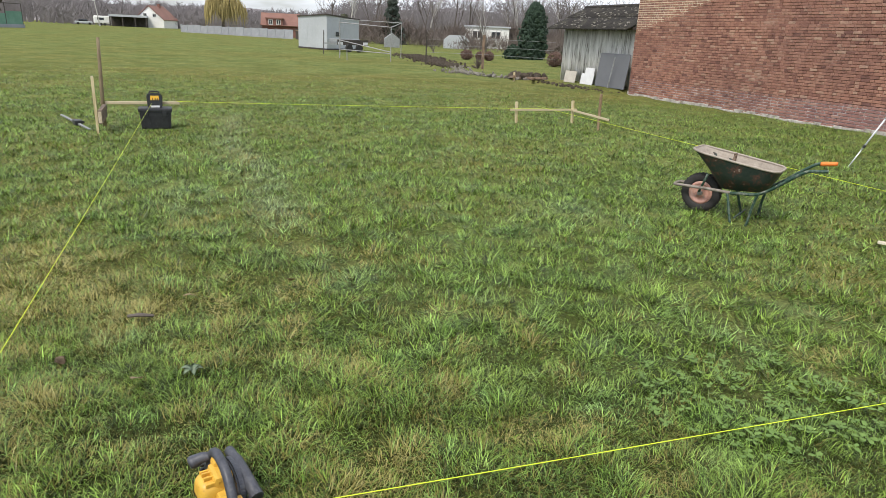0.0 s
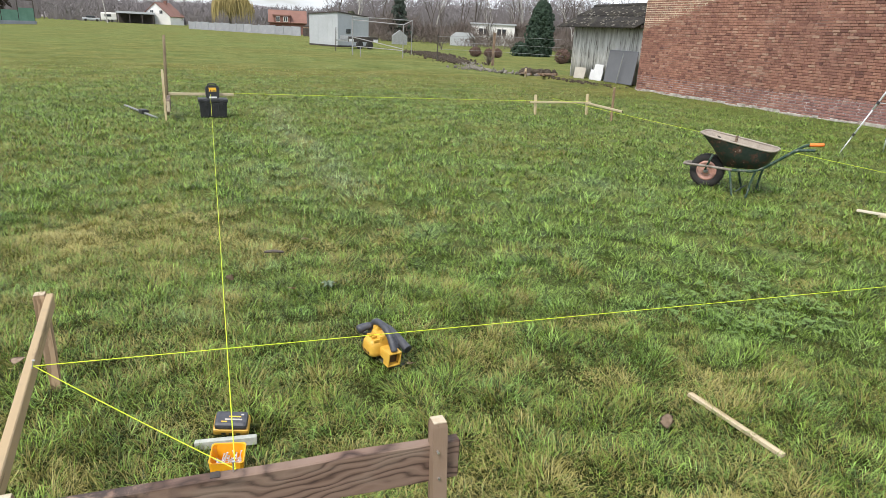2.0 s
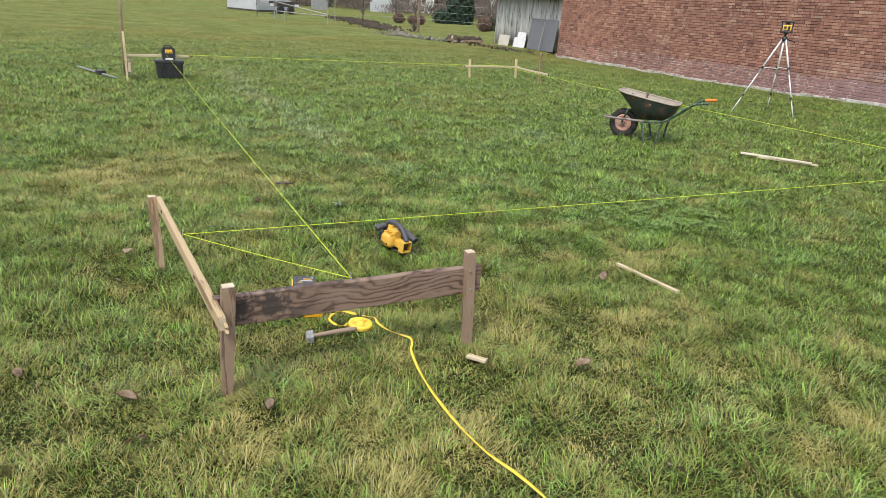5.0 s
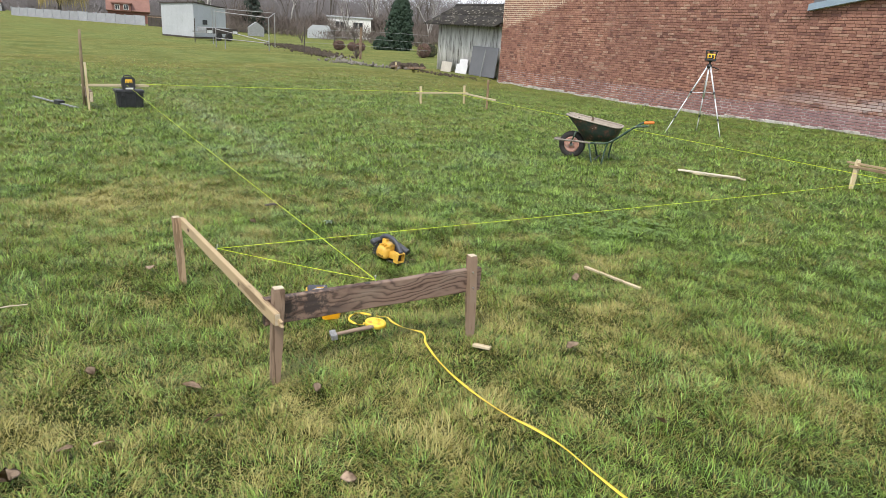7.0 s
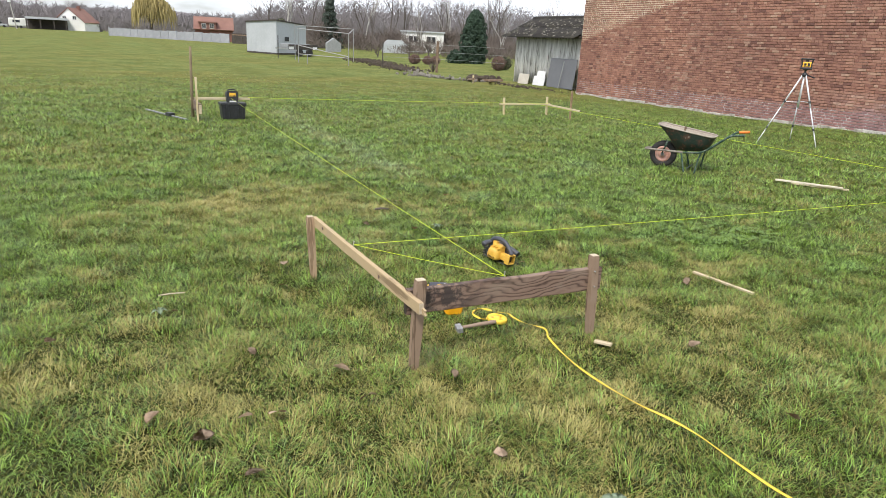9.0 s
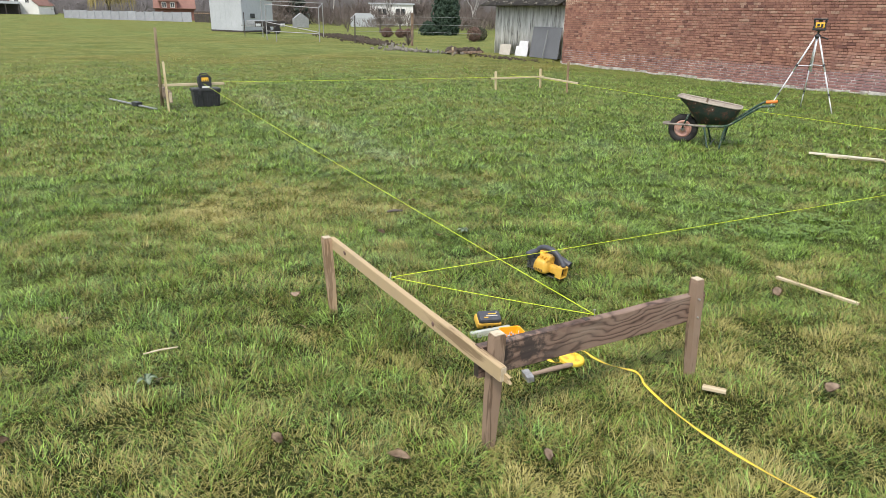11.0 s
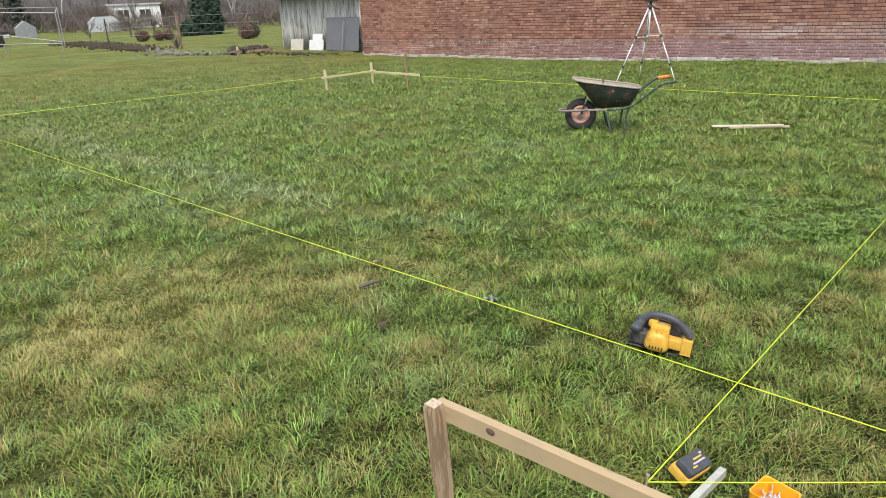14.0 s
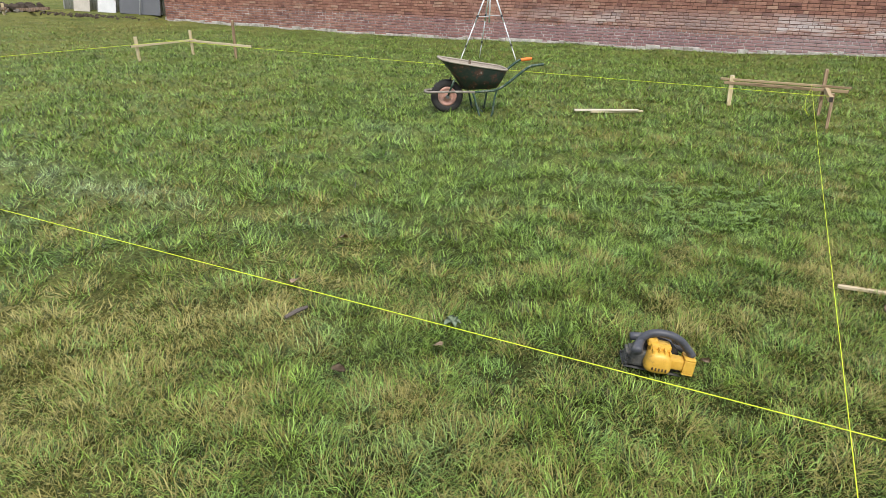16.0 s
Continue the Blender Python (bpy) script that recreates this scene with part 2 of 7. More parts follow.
def brick_material(name):
    """Old red bricks: each its own tone, with a purple-washed foot and a chalky salt bloom above it."""
    m, nt, p = material(name)
    info = nt.nodes.new("ShaderNodeObjectInfo")
    geo = nt.nodes.new("ShaderNodeNewGeometry")
    add = nt.nodes.new("ShaderNodeMath")
    add.operation = "ADD"
    nt.links.new(info.outputs["Random"], add.inputs[0])
    nt.links.new(geo.outputs["Random Per Island"], add.inputs[1])
    fr = nt.nodes.new("ShaderNodeMath")
    fr.operation = "FRACT"
    nt.links.new(add.outputs[0], fr.inputs[0])
    tones = ramp(nt, [(0.0, (0.16, 0.076, 0.062)), (0.10, (0.245, 0.116, 0.087)), (0.35, (0.295, 0.146, 0.107)), (0.65, (0.325, 0.163, 0.119)), (0.90, (0.355, 0.192, 0.140)), (1.0, (0.41, 0.265, 0.195))])
    nt.links.new(fr.outputs[0], tones.inputs["Fac"])
    broad = noise_tex(nt, 0.35, 5, 0.65, None, "Object")
    nt.links.new(geo.outputs["Position"], broad.inputs["Vector"])
    bl = ramp(nt, [(0.32, (0.78, 0.76, 0.78)), (0.66, (1.16, 1.14, 1.1))])
    nt.links.new(broad.outputs["Fac"], bl.inputs["Fac"])
    col = mix(nt, 1.0, tones.outputs["Color"], bl.outputs["Color"], "MULTIPLY")
    grime = noise_tex(nt, 7.0, 6, 0.8, None, "Object")
    nt.links.new(geo.outputs["Position"], grime.inputs["Vector"])
    gr = ramp(nt, [(0.34, (0.62, 0.60, 0.60)), (0.48, (1.0, 1.0, 1.0)), (0.60, (1.06, 1.06, 1.05)), (0.70, (1.42, 1.46, 1.46))])
    nt.links.new(grime.outputs["Fac"], gr.inputs["Fac"])
    col = mix(nt, 1.0, col, gr.outputs["Color"], "MULTIPLY")
    sep = nt.nodes.new("ShaderNodeSeparateXYZ")
    nt.links.new(geo.outputs["Position"], sep.inputs[0])
    edge = noise_tex(nt, 0.9, 5, 0.7)
    nt.links.new(geo.outputs["Position"], edge.inputs["Vector"])
    foot = nt.nodes.new("ShaderNodeMath")
    foot.operation = "MULTIPLY_ADD"
    foot.inputs[1].default_value = -0.55
    nt.links.new(edge.outputs["Fac"], foot.inputs[0])
    nt.links.new(sep.outputs["Z"], foot.inputs[2])
    fm = ramp(nt, [(0.26, (0.75, 0.75, 0.75)), (0.33, (0, 0, 0))])
    fm.color_ramp.elements[0].position, fm.color_ramp.elements[1].position = 0.16, 0.28
    nt.links.new(foot.outputs[0], fm.inputs["Fac"])
    reach = nt.nodes.new("ShaderNodeMapRange")
    reach.inputs["From Min"].default_value, reach.inputs["From Max"].default_value = 15.0, 6.0
    nt.links.new(sep.outputs["Y"], reach.inputs["Value"])
    col = mix(nt, mix(nt, 1.0, fm.outputs["Color"], reach.outputs["Result"], "MULTIPLY"), col, (0.27, 0.150, 0.160))
    salt = noise_tex(nt, 2.6, 6, 0.75, (1.0, 0.35, 2.2))
    band = ramp(nt, [(0.0, (0.15, 0.15, 0.15)), (0.50, (0.25, 0.25, 0.25)), (0.60, (1, 1, 1)), (0.78, (0.7, 0.7, 0.7)), (0.95, (0, 0, 0))])
    nt.links.new(sep.outputs["Z"], band.inputs["Fac"])
    side = nt.nodes.new("ShaderNodeMapRange")
    side.inputs["From Min"].default_value, side.inputs["From Max"].default_value = 9.0, 2.0
    nt.links.new(sep.outputs["Y"], side.inputs["Value"])
    sr = ramp(nt, [(0.40, (0, 0, 0)), (0.56, (0.9, 0.9, 0.9))])
    nt.links.new(salt.outputs["Fac"], sr.inputs["Fac"])
    sm = mix(nt, 1.0, sr.outputs["Color"], band.outputs["Color"], "MULTIPLY")
    sm = mix(nt, 1.0, sm, side.outputs["Result"], "MULTIPLY")
    col = mix(nt, sm, col, (0.62, 0.56, 0.55))
    nt.links.new(col, p.inputs["Base Color"])
    p.inputs["Roughness"].default_value = 0.9
    g = noise_tex(nt, 55, 3, 0.6)
    nt.links.new(geo.outputs["Position"], g.inputs["Vector"])
    bump(nt, p, g.outputs["Fac"], 0.4, 0.004)
    return m


def mortar_material(name):
    """Reddish pointing, pale and limey above the line of a roof that once leaned here."""
    m, nt, p = material(name)
    geo = nt.nodes.new("ShaderNodeNewGeometry")
    sep = nt.nodes.new("ShaderNodeSeparateXYZ")
    nt.links.new(geo.outputs["Position"], sep.inputs[0])
    line = nt.nodes.new("ShaderNodeMath")
    line.operation = "MULTIPLY_ADD"
    line.inputs[1].default_value = 0.27
    nt.links.new(sep.outputs["Y"], line.inputs[0])
    nt.links.new(sep.outputs["Z"], line.inputs[2])
    step = nt.nodes.new("ShaderNodeMapRange")
    step.inputs["From Min"].default_value, step.inputs["From Max"].default_value = 6.68, 6.76
    nt.links.new(line.outputs[0], step.inputs["Value"])
    n = noise_tex(nt, 0.8, 5, 0.7)
    nt.links.new(geo.outputs["Position"], n.inputs["Vector"])
    low = ramp(nt, [(0.38, (0.11, 0.058, 0.046)), (0.54, (0.20, 0.115, 0.09)), (0.68, (0.42, 0.31, 0.25))])
    nt.links.new(n.outputs["Fac"], low.inputs["Fac"])
    foot = nt.nodes.new("ShaderNodeMapRange")
    foot.inputs["From Min"].default_value, foot.inputs["From Max"].default_value = 0.53, 0.47
    nt.links.new(sep.outputs["Z"], foot.inputs["Value"])
    col = mix(nt, step.outputs["Result"], low.outputs["Color"], (0.78, 0.66, 0.50))
    spots = noise_tex(nt, 3.5, 6, 0.8)
    nt.links.new(geo.outputs["Position"], spots.inputs["Vector"])
    lime = ramp(nt, [(0.38, (0.16, 0.115, 0.12)), (0.50, (0.38, 0.33, 0.33)), (0.60, (0.70, 0.66, 0.64))])
    nt.links.new(spots.outputs["Fac"], lime.inputs["Fac"])
    col = mix(nt, foot.outputs["Result"], col, lime.outputs["Color"])
    nt.links.new(col, p.inputs["Base Color"])
    p.inputs["Roughness"].default_value = 0.95
    return m


GRASS = grass_material("grass_blades", True)
TURF = grass_material("turf", False)
BRICK = brick_material("old_brick")
MORTAR = mortar_material("pointing")
OAK = grain_wood("weathered_board", (0.048, 0.031, 0.021), (0.185, 0.130, 0.090), (0.215, 0.168, 0.130), 0, 14, 1.3)
PLANK = plank_wood("old_spruce_plank")
STAKE = grain_wood("grey_stake", (0.125, 0.080, 0.050), (0.25, 0.172, 0.118), (0.27, 0.205, 0.152), 2, 16)
LATH = grain_wood("planed_lath", (0.23, 0.158, 0.088), (0.42, 0.312, 0.180), (0.31, 0.245, 0.16), 0, 16, 0.7)
OLD_LATH = grain_wood("weathered_lath", (0.20, 0.135, 0.075), (0.37, 0.265, 0.155), (0.33, 0.26, 0.17), 0, 16, 0.9)
TAN = grain_wood("tan_stake", (0.22, 0.145, 0.085), (0.38, 0.265, 0.165), (0.34, 0.26, 0.185), 2, 16)
PINE = grain_wood("fresh_pine", (0.48, 0.38, 0.21), (0.62, 0.52, 0.33), (0.56, 0.48, 0.33), 2, 16, 0.6)
PINE_X = grain_wood("fresh_pine_lengthwise", (0.40, 0.31, 0.18), (0.54, 0.45, 0.30), (0.46, 0.39, 0.27), 0, 16, 0.6)
PALE = grain_wood("whitened_pine", (0.50, 0.44, 0.33), (0.66, 0.60, 0.48), (0.58, 0.53, 0.44), 0, 16, 0.5)
END = plain("end_grain", [(0.3, (0.42, 0.33, 0.22)), (0.7, (0.62, 0.53, 0.40))], 30)
DARK_END = plain("damp_end_grain", [(0.3, (0.02, 0.015, 0.012)), (0.7, (0.06, 0.045, 0.035))], 30)
CORD = plain("fluorescent_cord", [(0.3, (0.56, 0.72, 0.02)), (0.7, (0.76, 0.90, 0.05))], 60, 0.6)
YELLOW = plain("yellow_plastic", [(0.32, (0.34, 0.20, 0.05)), (0.44, (0.62, 0.36, 0.05)), (0.7, (0.74, 0.45, 0.075))], 20, 0.45)
TAPE_Y = plain("yellow_tape", [(0.3, (0.74, 0.49, 0.035)), (0.7, (0.86, 0.61, 0.07))], 30, 0.5)
ORANGE_BIN = plain("orange_yellow_plastic", [(0.3, (0.82, 0.36, 0.010)), (0.7, (0.93, 0.44, 0.018))], 12, 0.4)
BLACK = plain("black_plastic", [(0.3, (0.012, 0.013, 0.015)), (0.7, (0.035, 0.036, 0.04))], 25, 0.5)
CHARCOAL = plain("charcoal_plastic", [(0.3, (0.032, 0.034, 0.042)), (0.55, (0.065, 0.068, 0.082)), (0.75, (0.13, 0.125, 0.12))], 25, 0.5)
STEEL = plain("bright_steel", [(0.3, (0.45, 0.46, 0.48)), (0.7, (0.70, 0.71, 0.73))], 40, 0.35, 0.9)
ZINC = plain("bright_zinc", [(0.3, (0.50, 0.55, 0.64)), (0.7, (0.74, 0.78, 0.85))], 60, 0.4, 0.25)
DULL_STEEL = plain("dull_steel", [(0.3, (0.20, 0.20, 0.20)), (0.7, (0.40, 0.40, 0.40))], 40, 0.55, 0.45)
ALU = plain("brushed_aluminium", [(0.3, (0.62, 0.63, 0.66)), (0.7, (0.80, 0.81, 0.83))], 30, 0.45, 0.35)
RUBBER = plain("tyre_rubber", [(0.3, (0.016, 0.015, 0.014)), (0.6, (0.035, 0.032, 0.03)), (0.8, (0.09, 0.075, 0.055))], 14, 0.85)
RIM = plain("faded_red_rim", [(0.3, (0.36, 0.15, 0.11)), (0.55, (0.52, 0.29, 0.23)), (0.7, (0.50, 0.38, 0.32))], 18, 0.6)
GREEN_PAINT = plain("chipped_green_paint", [(0.32, (0.012, 0.035, 0.024)), (0.50, (0.025, 0.066, 0.044)), (0.60, (0.13, 0.15, 0.12)), (0.70, (0.42, 0.40, 0.36))], 16, 0.5, 0.1, 45)
TRAY = plain("rusted_green_steel", [(0.30, (0.012, 0.030, 0.024)), (0.50, (0.028, 0.042, 0.034)), (0.57, (0.085, 0.045, 0.033)), (0.63, (0.13, 0.070, 0.050)), (0.67, (0.48, 0.44, 0.39))], 11, 0.6, 0.15, 40)
CEMENT = plain("dried_cement", [(0.3, (0.24, 0.205, 0.168)), (0.6, (0.39, 0.34, 0.285)), (0.8, (0.50, 0.45, 0.39))], 10, 0.95, 0, 50, 0.6, 0.004)
ORANGE = plain("orange_rubber", [(0.3, (0.72, 0.17, 0.025)), (0.7, (0.84, 0.24, 0.04))], 30, 0.6)
CORRUGATED = plain("fibre_cement", [(0.38, (0.13, 0.12, 0.11)), (0.46, (0.52, 0.51, 0.48)), (0.6, (0.78, 0.77, 0.75))], 2.0, 0.9, 0, 9, 0.3, 0.004, (1.0, 5.0, 0.30), 0.06)
MOSSY = plain("mossy_roof_sheet", [(0.34, (0.012, 0.011, 0.010)), (0.5, (0.030, 0.027, 0.024)), (0.62, (0.060, 0.055, 0.042)), (0.73, (0.26, 0.24, 0.20))], 3.2, 1.0, 0, 22, 0.7, 0.01)
GREY_SHEET = plain("grey_sheet", [(0.3, (0.115, 0.118, 0.13)), (0.7, (0.155, 0.158, 0.17))], 3, 0.6)
WHITE_SHEET = plain("white_sheet", [(0.3, (0.60, 0.60, 0.60)), (0.7, (0.76, 0.76, 0.76))], 5, 0.7)
TAN_SHEET = plain("tan_sheet", [(0.3, (0.42, 0.38, 0.32)), (0.7, (0.56, 0.52, 0.45))], 5, 0.8)
SLATE_BLUE = plain("slate_blue_metal", [(0.3, (0.22, 0.29, 0.36)), (0.7, (0.32, 0.40, 0.48))], 4, 0.5)
STONE = plain("rubble_stone", [(0.3, (0.10, 0.09, 0.075)), (0.6, (0.24, 0.22, 0.19)), (0.8, (0.40, 0.38, 0.34))], 2.5, 0.95, 0, 20, 0.6, 0.02)
FOOTING = plain("lime_footing", [(0.35, (0.20, 0.18, 0.14)), (0.50, (0.42, 0.39, 0.35)), (0.68, (0.62, 0.59, 0.55))], 5, 0.95, 0, 25, 0.6, 0.01)
SOIL = plain("dark_soil", [(0.3, (0.030, 0.022, 0.015)), (0.6, (0.075, 0.056, 0.04)), (0.8, (0.13, 0.12, 0.07))], 2.0, 0.95, 0, 20, 0.8, 0.03)
BARK = plain("bare_bark", [(0.3, (0.055, 0.045, 0.038)), (0.6, (0.125, 0.105, 0.092)), (0.8, (0.20, 0.175, 0.155))], 2.0, 0.95)
TWIGS = plain("winter_twigs", [(0.3, (0.085, 0.065, 0.055)), (0.7, (0.19, 0.155, 0.135))], 0.6, 0.95)
# bare wood paled and greyed: distance haze is put into this colour
HAZY = plain("hazed_winter_wood", [(0.3, (0.140, 0.124, 0.128)), (0.7, (0.235, 0.214, 0.218))], 0.05, 1.0, 0, 0.4)
PALE_BARK = plain("birch_bark", [(0.3, (0.30, 0.28, 0.26)), (0.7, (0.52, 0.50, 0.47))], 3, 0.9)
CYPRESS = plain("cypress_leaf", [(0.3, (0.010, 0.024, 0.014)), (0.7, (0.034, 0.062, 0.036))], 2, 0.9)
SPRUCE = plain("spruce_needles", [(0.3, (0.018, 0.028, 0.022)), (0.7, (0.05, 0.065, 0.05))], 1, 0.9)
WILLOW = plain("golden_willow", [(0.3, (0.27, 0.22, 0.085)), (0.7, (0.43, 0.35, 0.15))], 0.5, 0.9)
RUSSET = plain("russet_leaves", [(0.3, (0.085, 0.050, 0.040)), (0.7, (0.18, 0.112, 0.088))], 3, 0.9)
OLIVE = plain("dull_hedge", [(0.3, (0.035, 0.04, 0.022)), (0.7, (0.10, 0.10, 0.06))], 2, 0.9)
DEAD_LEAF = plain("dead_leaf", [(0.3, (0.22, 0.150, 0.100)), (0.7, (0.46, 0.340, 0.235))], 30, 0.8, 0, 80, 0.3, 0.002, None, 0.25)
RENDER_WHITE = plain("white_render", [(0.3, (0.66, 0.65, 0.62)), (0.7, (0.80, 0.79, 0.76))], 0.6, 0.9)
RED_TILE = plain("red_roof_tile", [(0.3, (0.17, 0.085, 0.065)), (0.7, (0.26, 0.14, 0.11))], 0.8, 0.9, 0, 6)
RED_WALL = plain("red_house_wall", [(0.3, (0.15, 0.07, 0.055)), (0.7, (0.24, 0.115, 0.09))], 0.8, 0.9, 0, 6)
DARK_WOOD = plain("dark_timber", [(0.3, (0.03, 0.025, 0.022)), (0.7, (0.08, 0.065, 0.055))], 2, 0.8)
GLASS = plain("dark_window_glass", [(0.3, (0.02, 0.023, 0.027)), (0.7, (0.05, 0.055, 0.06))], 1, 0.12)
CONCRETE = plain("grey_concrete_panel", [(0.3, (0.24, 0.25, 0.27)), (0.7, (0.36, 0.37, 0.40))], 0.6, 0.9, 0, 8, 0.3, 0.01, None, 0.06)
CLADDING = plain("pale_metal_cladding", [(0.3, (0.36, 0.38, 0.40)), (0.7, (0.48, 0.50, 0.52))], 0.5, 0.6, 0.0, 6)
GALV = plain("galvanised_tube", [(0.3, (0.20, 0.21, 0.21)), (0.7, (0.36, 0.37, 0.37))], 8, 0.6, 0.4)
OAK_LEAF = plain("withered_oak_leaf", [(0.3, (0.045, 0.033, 0.026)), (0.7, (0.10, 0.075, 0.06))], 1, 0.9)
PALE_LEAF = plain("pale_weed_leaf", [(0.3, (0.26, 0.34, 0.22)), (0.7, (0.40, 0.48, 0.35))], 25, 0.55)
CLOVER = plain("clover_leaf", [(0.3, (0.09, 0.165, 0.03)), (0.7, (0.15, 0.24, 0.05))], 20, 0.6)
GREEN_MESH = plain("green_fence_cloth", [(0.3, (0.085, 0.199, 0.142)), (0.7, (0.190, 0.342, 0.257))], 0.8, 0.9)
LABEL_Y = plain("label_yellow", [(0.3, (0.75, 0.42, 0.03)), (0.7, (0.88, 0.52, 0.05))], 40, 0.5)
LABEL_W = plain("label_pale_print", [(0.3, (0.42, 0.39, 0.36)), (0.7, (0.55, 0.52, 0.50))], 60, 0.5)
GREY_BLOCK = plain("pale_grey_block", [(0.3, (0.34, 0.36, 0.32)), (0.7, (0.50, 0.52, 0.47))], 30, 0.85)
MUDDY_STEEL = plain("muddy_black_steel", [(0.3, (0.035, 0.035, 0.033)), (0.55, (0.10, 0.10, 0.095)), (0.7, (0.19, 0.17, 0.13))], 30, 0.75, 0.2, 60, 0.5, 0.004)
RUSTY_TUBE = plain("flaking_grey_tube", [(0.3, (0.10, 0.07, 0.055)), (0.5, (0.24, 0.21, 0.18)), (0.7, (0.40, 0.37, 0.33))], 18, 0.7, 0.1, 45)
HANDLE_WOOD = grain_wood("handled_ash", (0.15, 0.10, 0.07), (0.27, 0.195, 0.145), (0.25, 0.19, 0.15), 0, 16, 0.7)
SOCKET_DARK = plain("brown_black_plastic", [(0.3, (0.03, 0.016, 0.008)), (0.7, (0.09, 0.05, 0.025))], 30, 0.6)
POST_WOOD = plain("lichened_post", [(0.3, (0.11, 0.080, 0.045)), (0.55, (0.20, 0.155, 0.092)), (0.7, (0.30, 0.25, 0.16))], 12, 0.9, 0, 50, 0.5, 0.003, (1, 1, 0.3))


# ---------------------------------------------------------------- shapes
def link(name, bm, mat, smooth=False):
    me = bpy.data.meshes.new(name)
    bm.normal_update()
    bm.to_mesh(me)
    bm.free()
    me.materials.append(mat)
    if smooth:
        me.polygons.foreach_set("use_smooth", [True] * len(me.polygons))
    return new(name, me)


def part(name, bm, mat, parent, label="", smooth=False):
    ob = link(name, bm, mat, smooth)
    ob.parent = parent
    return tagged(ob, label) if label else ob


def thing(name, label, category, m=None, group=""):
    ob = new(name)
    ob.empty_display_size = 0.1
    if m is not None:
        ob.matrix_world = m
    return tagged(ob, label, category, group)


def box(bm, x0, x1, y0, y1, z0, z1, bevel=0.0, m=None):
    vs = [bm.verts.new((x, y, z)) for x in (x0, x1) for y in (y0, y1) for z in (z0, z1)]
    fs = [bm.faces.new([vs[i] for i in q]) for q in ((0, 1, 3, 2), (4, 6, 7, 5), (0, 4, 5, 1), (2, 3, 7, 6), (0, 2, 6, 4), (1, 5, 7, 3))]
    if bevel:
        es = list({e for f in fs for e in f.edges})
        r = bmesh.ops.bevel(bm, geom=es, offset=bevel, segments=2, affect="EDGES", profile=0.6)
        vs = list({v for f in r["faces"] for v in f.verts} | {v for v in vs if v.is_valid})
    if m is not None:
        for v in vs:
            v.co = m @ v.co
    return bm


def new_box(*a, bevel=0.0, m=None):
    return box(bmesh.new(), *a, bevel=bevel, m=m)


def tube(bm, pts, radii, sides=8, cap=True):
    """A swept tube through points, with a radius at each."""
    pts = [Vector(p) for p in pts]
    if not isinstance(radii, (list, tuple)):
        radii = [radii] * len(pts)
    rings, up = [], None
    for i, p in enumerate(pts):
        d = (pts[min(i + 1, len(pts) - 1)] - pts[max(i - 1, 0)]).normalized()
        if up is None:
            up = Vector((0, 0, 1)) if abs(d.z) < 0.9 else Vector((1, 0, 0))
        a = d.cross(up).normalized()
        b = a.cross(d).normalized()
        up = b
        rings.append([bm.verts.new(p + radii[i] * (math.cos(2 * math.pi * k / sides) * a + math.sin(2 * math.pi * k / sides) * b)) for k in range(sides)])
    for r0, r1 in zip(rings, rings[1:]):
        for k in range(sides):
            bm.faces.new((r0[k], r0[(k + 1) % sides], r1[(k + 1) % sides], r1[k]))
    if cap:
        bm.faces.new(rings[0][::-1])
        bm.faces.new(rings[-1])
    return bm


def smooth_path(pts, n=8):
    """Points along a Catmull-Rom curve."""
    p = [Vector(q) for q in pts]
    p = [p[0] * 2 - p[1]] + p + [p[-1] * 2 - p[-2]]
    out = []
    for i in range(1, len(p) - 2):
        for k in range(n):
            t = k / n
            out.append(0.5 * ((2 * p[i]) + (p[i + 1] - p[i - 1]) * t + (2 * p[i - 1] - 5 * p[i] + 4 * p[i + 1] - p[i + 2]) * t * t + (3 * p[i] - p[i - 1] - 3 * p[i + 1] + p[i + 2]) * t ** 3))
    return out + [p[-2]]


def lathe(bm, profile, sides=24, m=None):
    """Turn (radius, height) pairs round z."""
    rings = []
    for r, z in profile:
        rings.append([bm.verts.new((r * math.cos(2 * math.pi * k / sides), r * math.sin(2 * math.pi * k / sides), z)) for k in range(sides)])
    for r0, r1 in zip(rings, rings[1:]):
        for k in range(sides):
            bm.faces.new((r0[k], r0[(k + 1) % sides], r1[(k + 1) % sides], r1[k]))
    bm.faces.new(rings[0][::-1])
    bm.faces.new(rings[-1])
    if m is not None:
        for r in rings:
            for v in r:
                v.co = m @ v.co
    return bm


def prism(bm, outline, thick, m=None):
    """An outline in x, z, given depth along y."""
    a = [bm.verts.new((x, -thick / 2, z)) for x, z in outline]
    b = [bm.verts.new((x, thick / 2, z)) for x, z in outline]
    bm.faces.new(a)
    bm.faces.new(b[::-1])
    n = len(a)
    for i in range(n):
        bm.faces.new((a[i], b[i], b[(i + 1) % n], a[(i + 1) % n]))
    bmesh.ops.recalc_face_normals(bm, faces=bm.faces)
    if m is not None:
        for v in a + b:
            v.co = m @ v.co
    return bm


def between(a, b, roll=0.0):
    """A frame at a whose x axis runs to b, with z as near up as may be."""
    a, b = Vector(a), Vector(b)
    x = (b - a).normalized()
    y = Vector((0, 0, 1)).cross(x)
    y = y.normalized() if y.length > 1e-4 else Vector((0, 1, 0))
    z = x.cross(y)
    m = Matrix((x, y, z)).transposed().to_4x4()
    m.translation = a
    return m @ Matrix.Rotation(radians(roll), 4, "X")


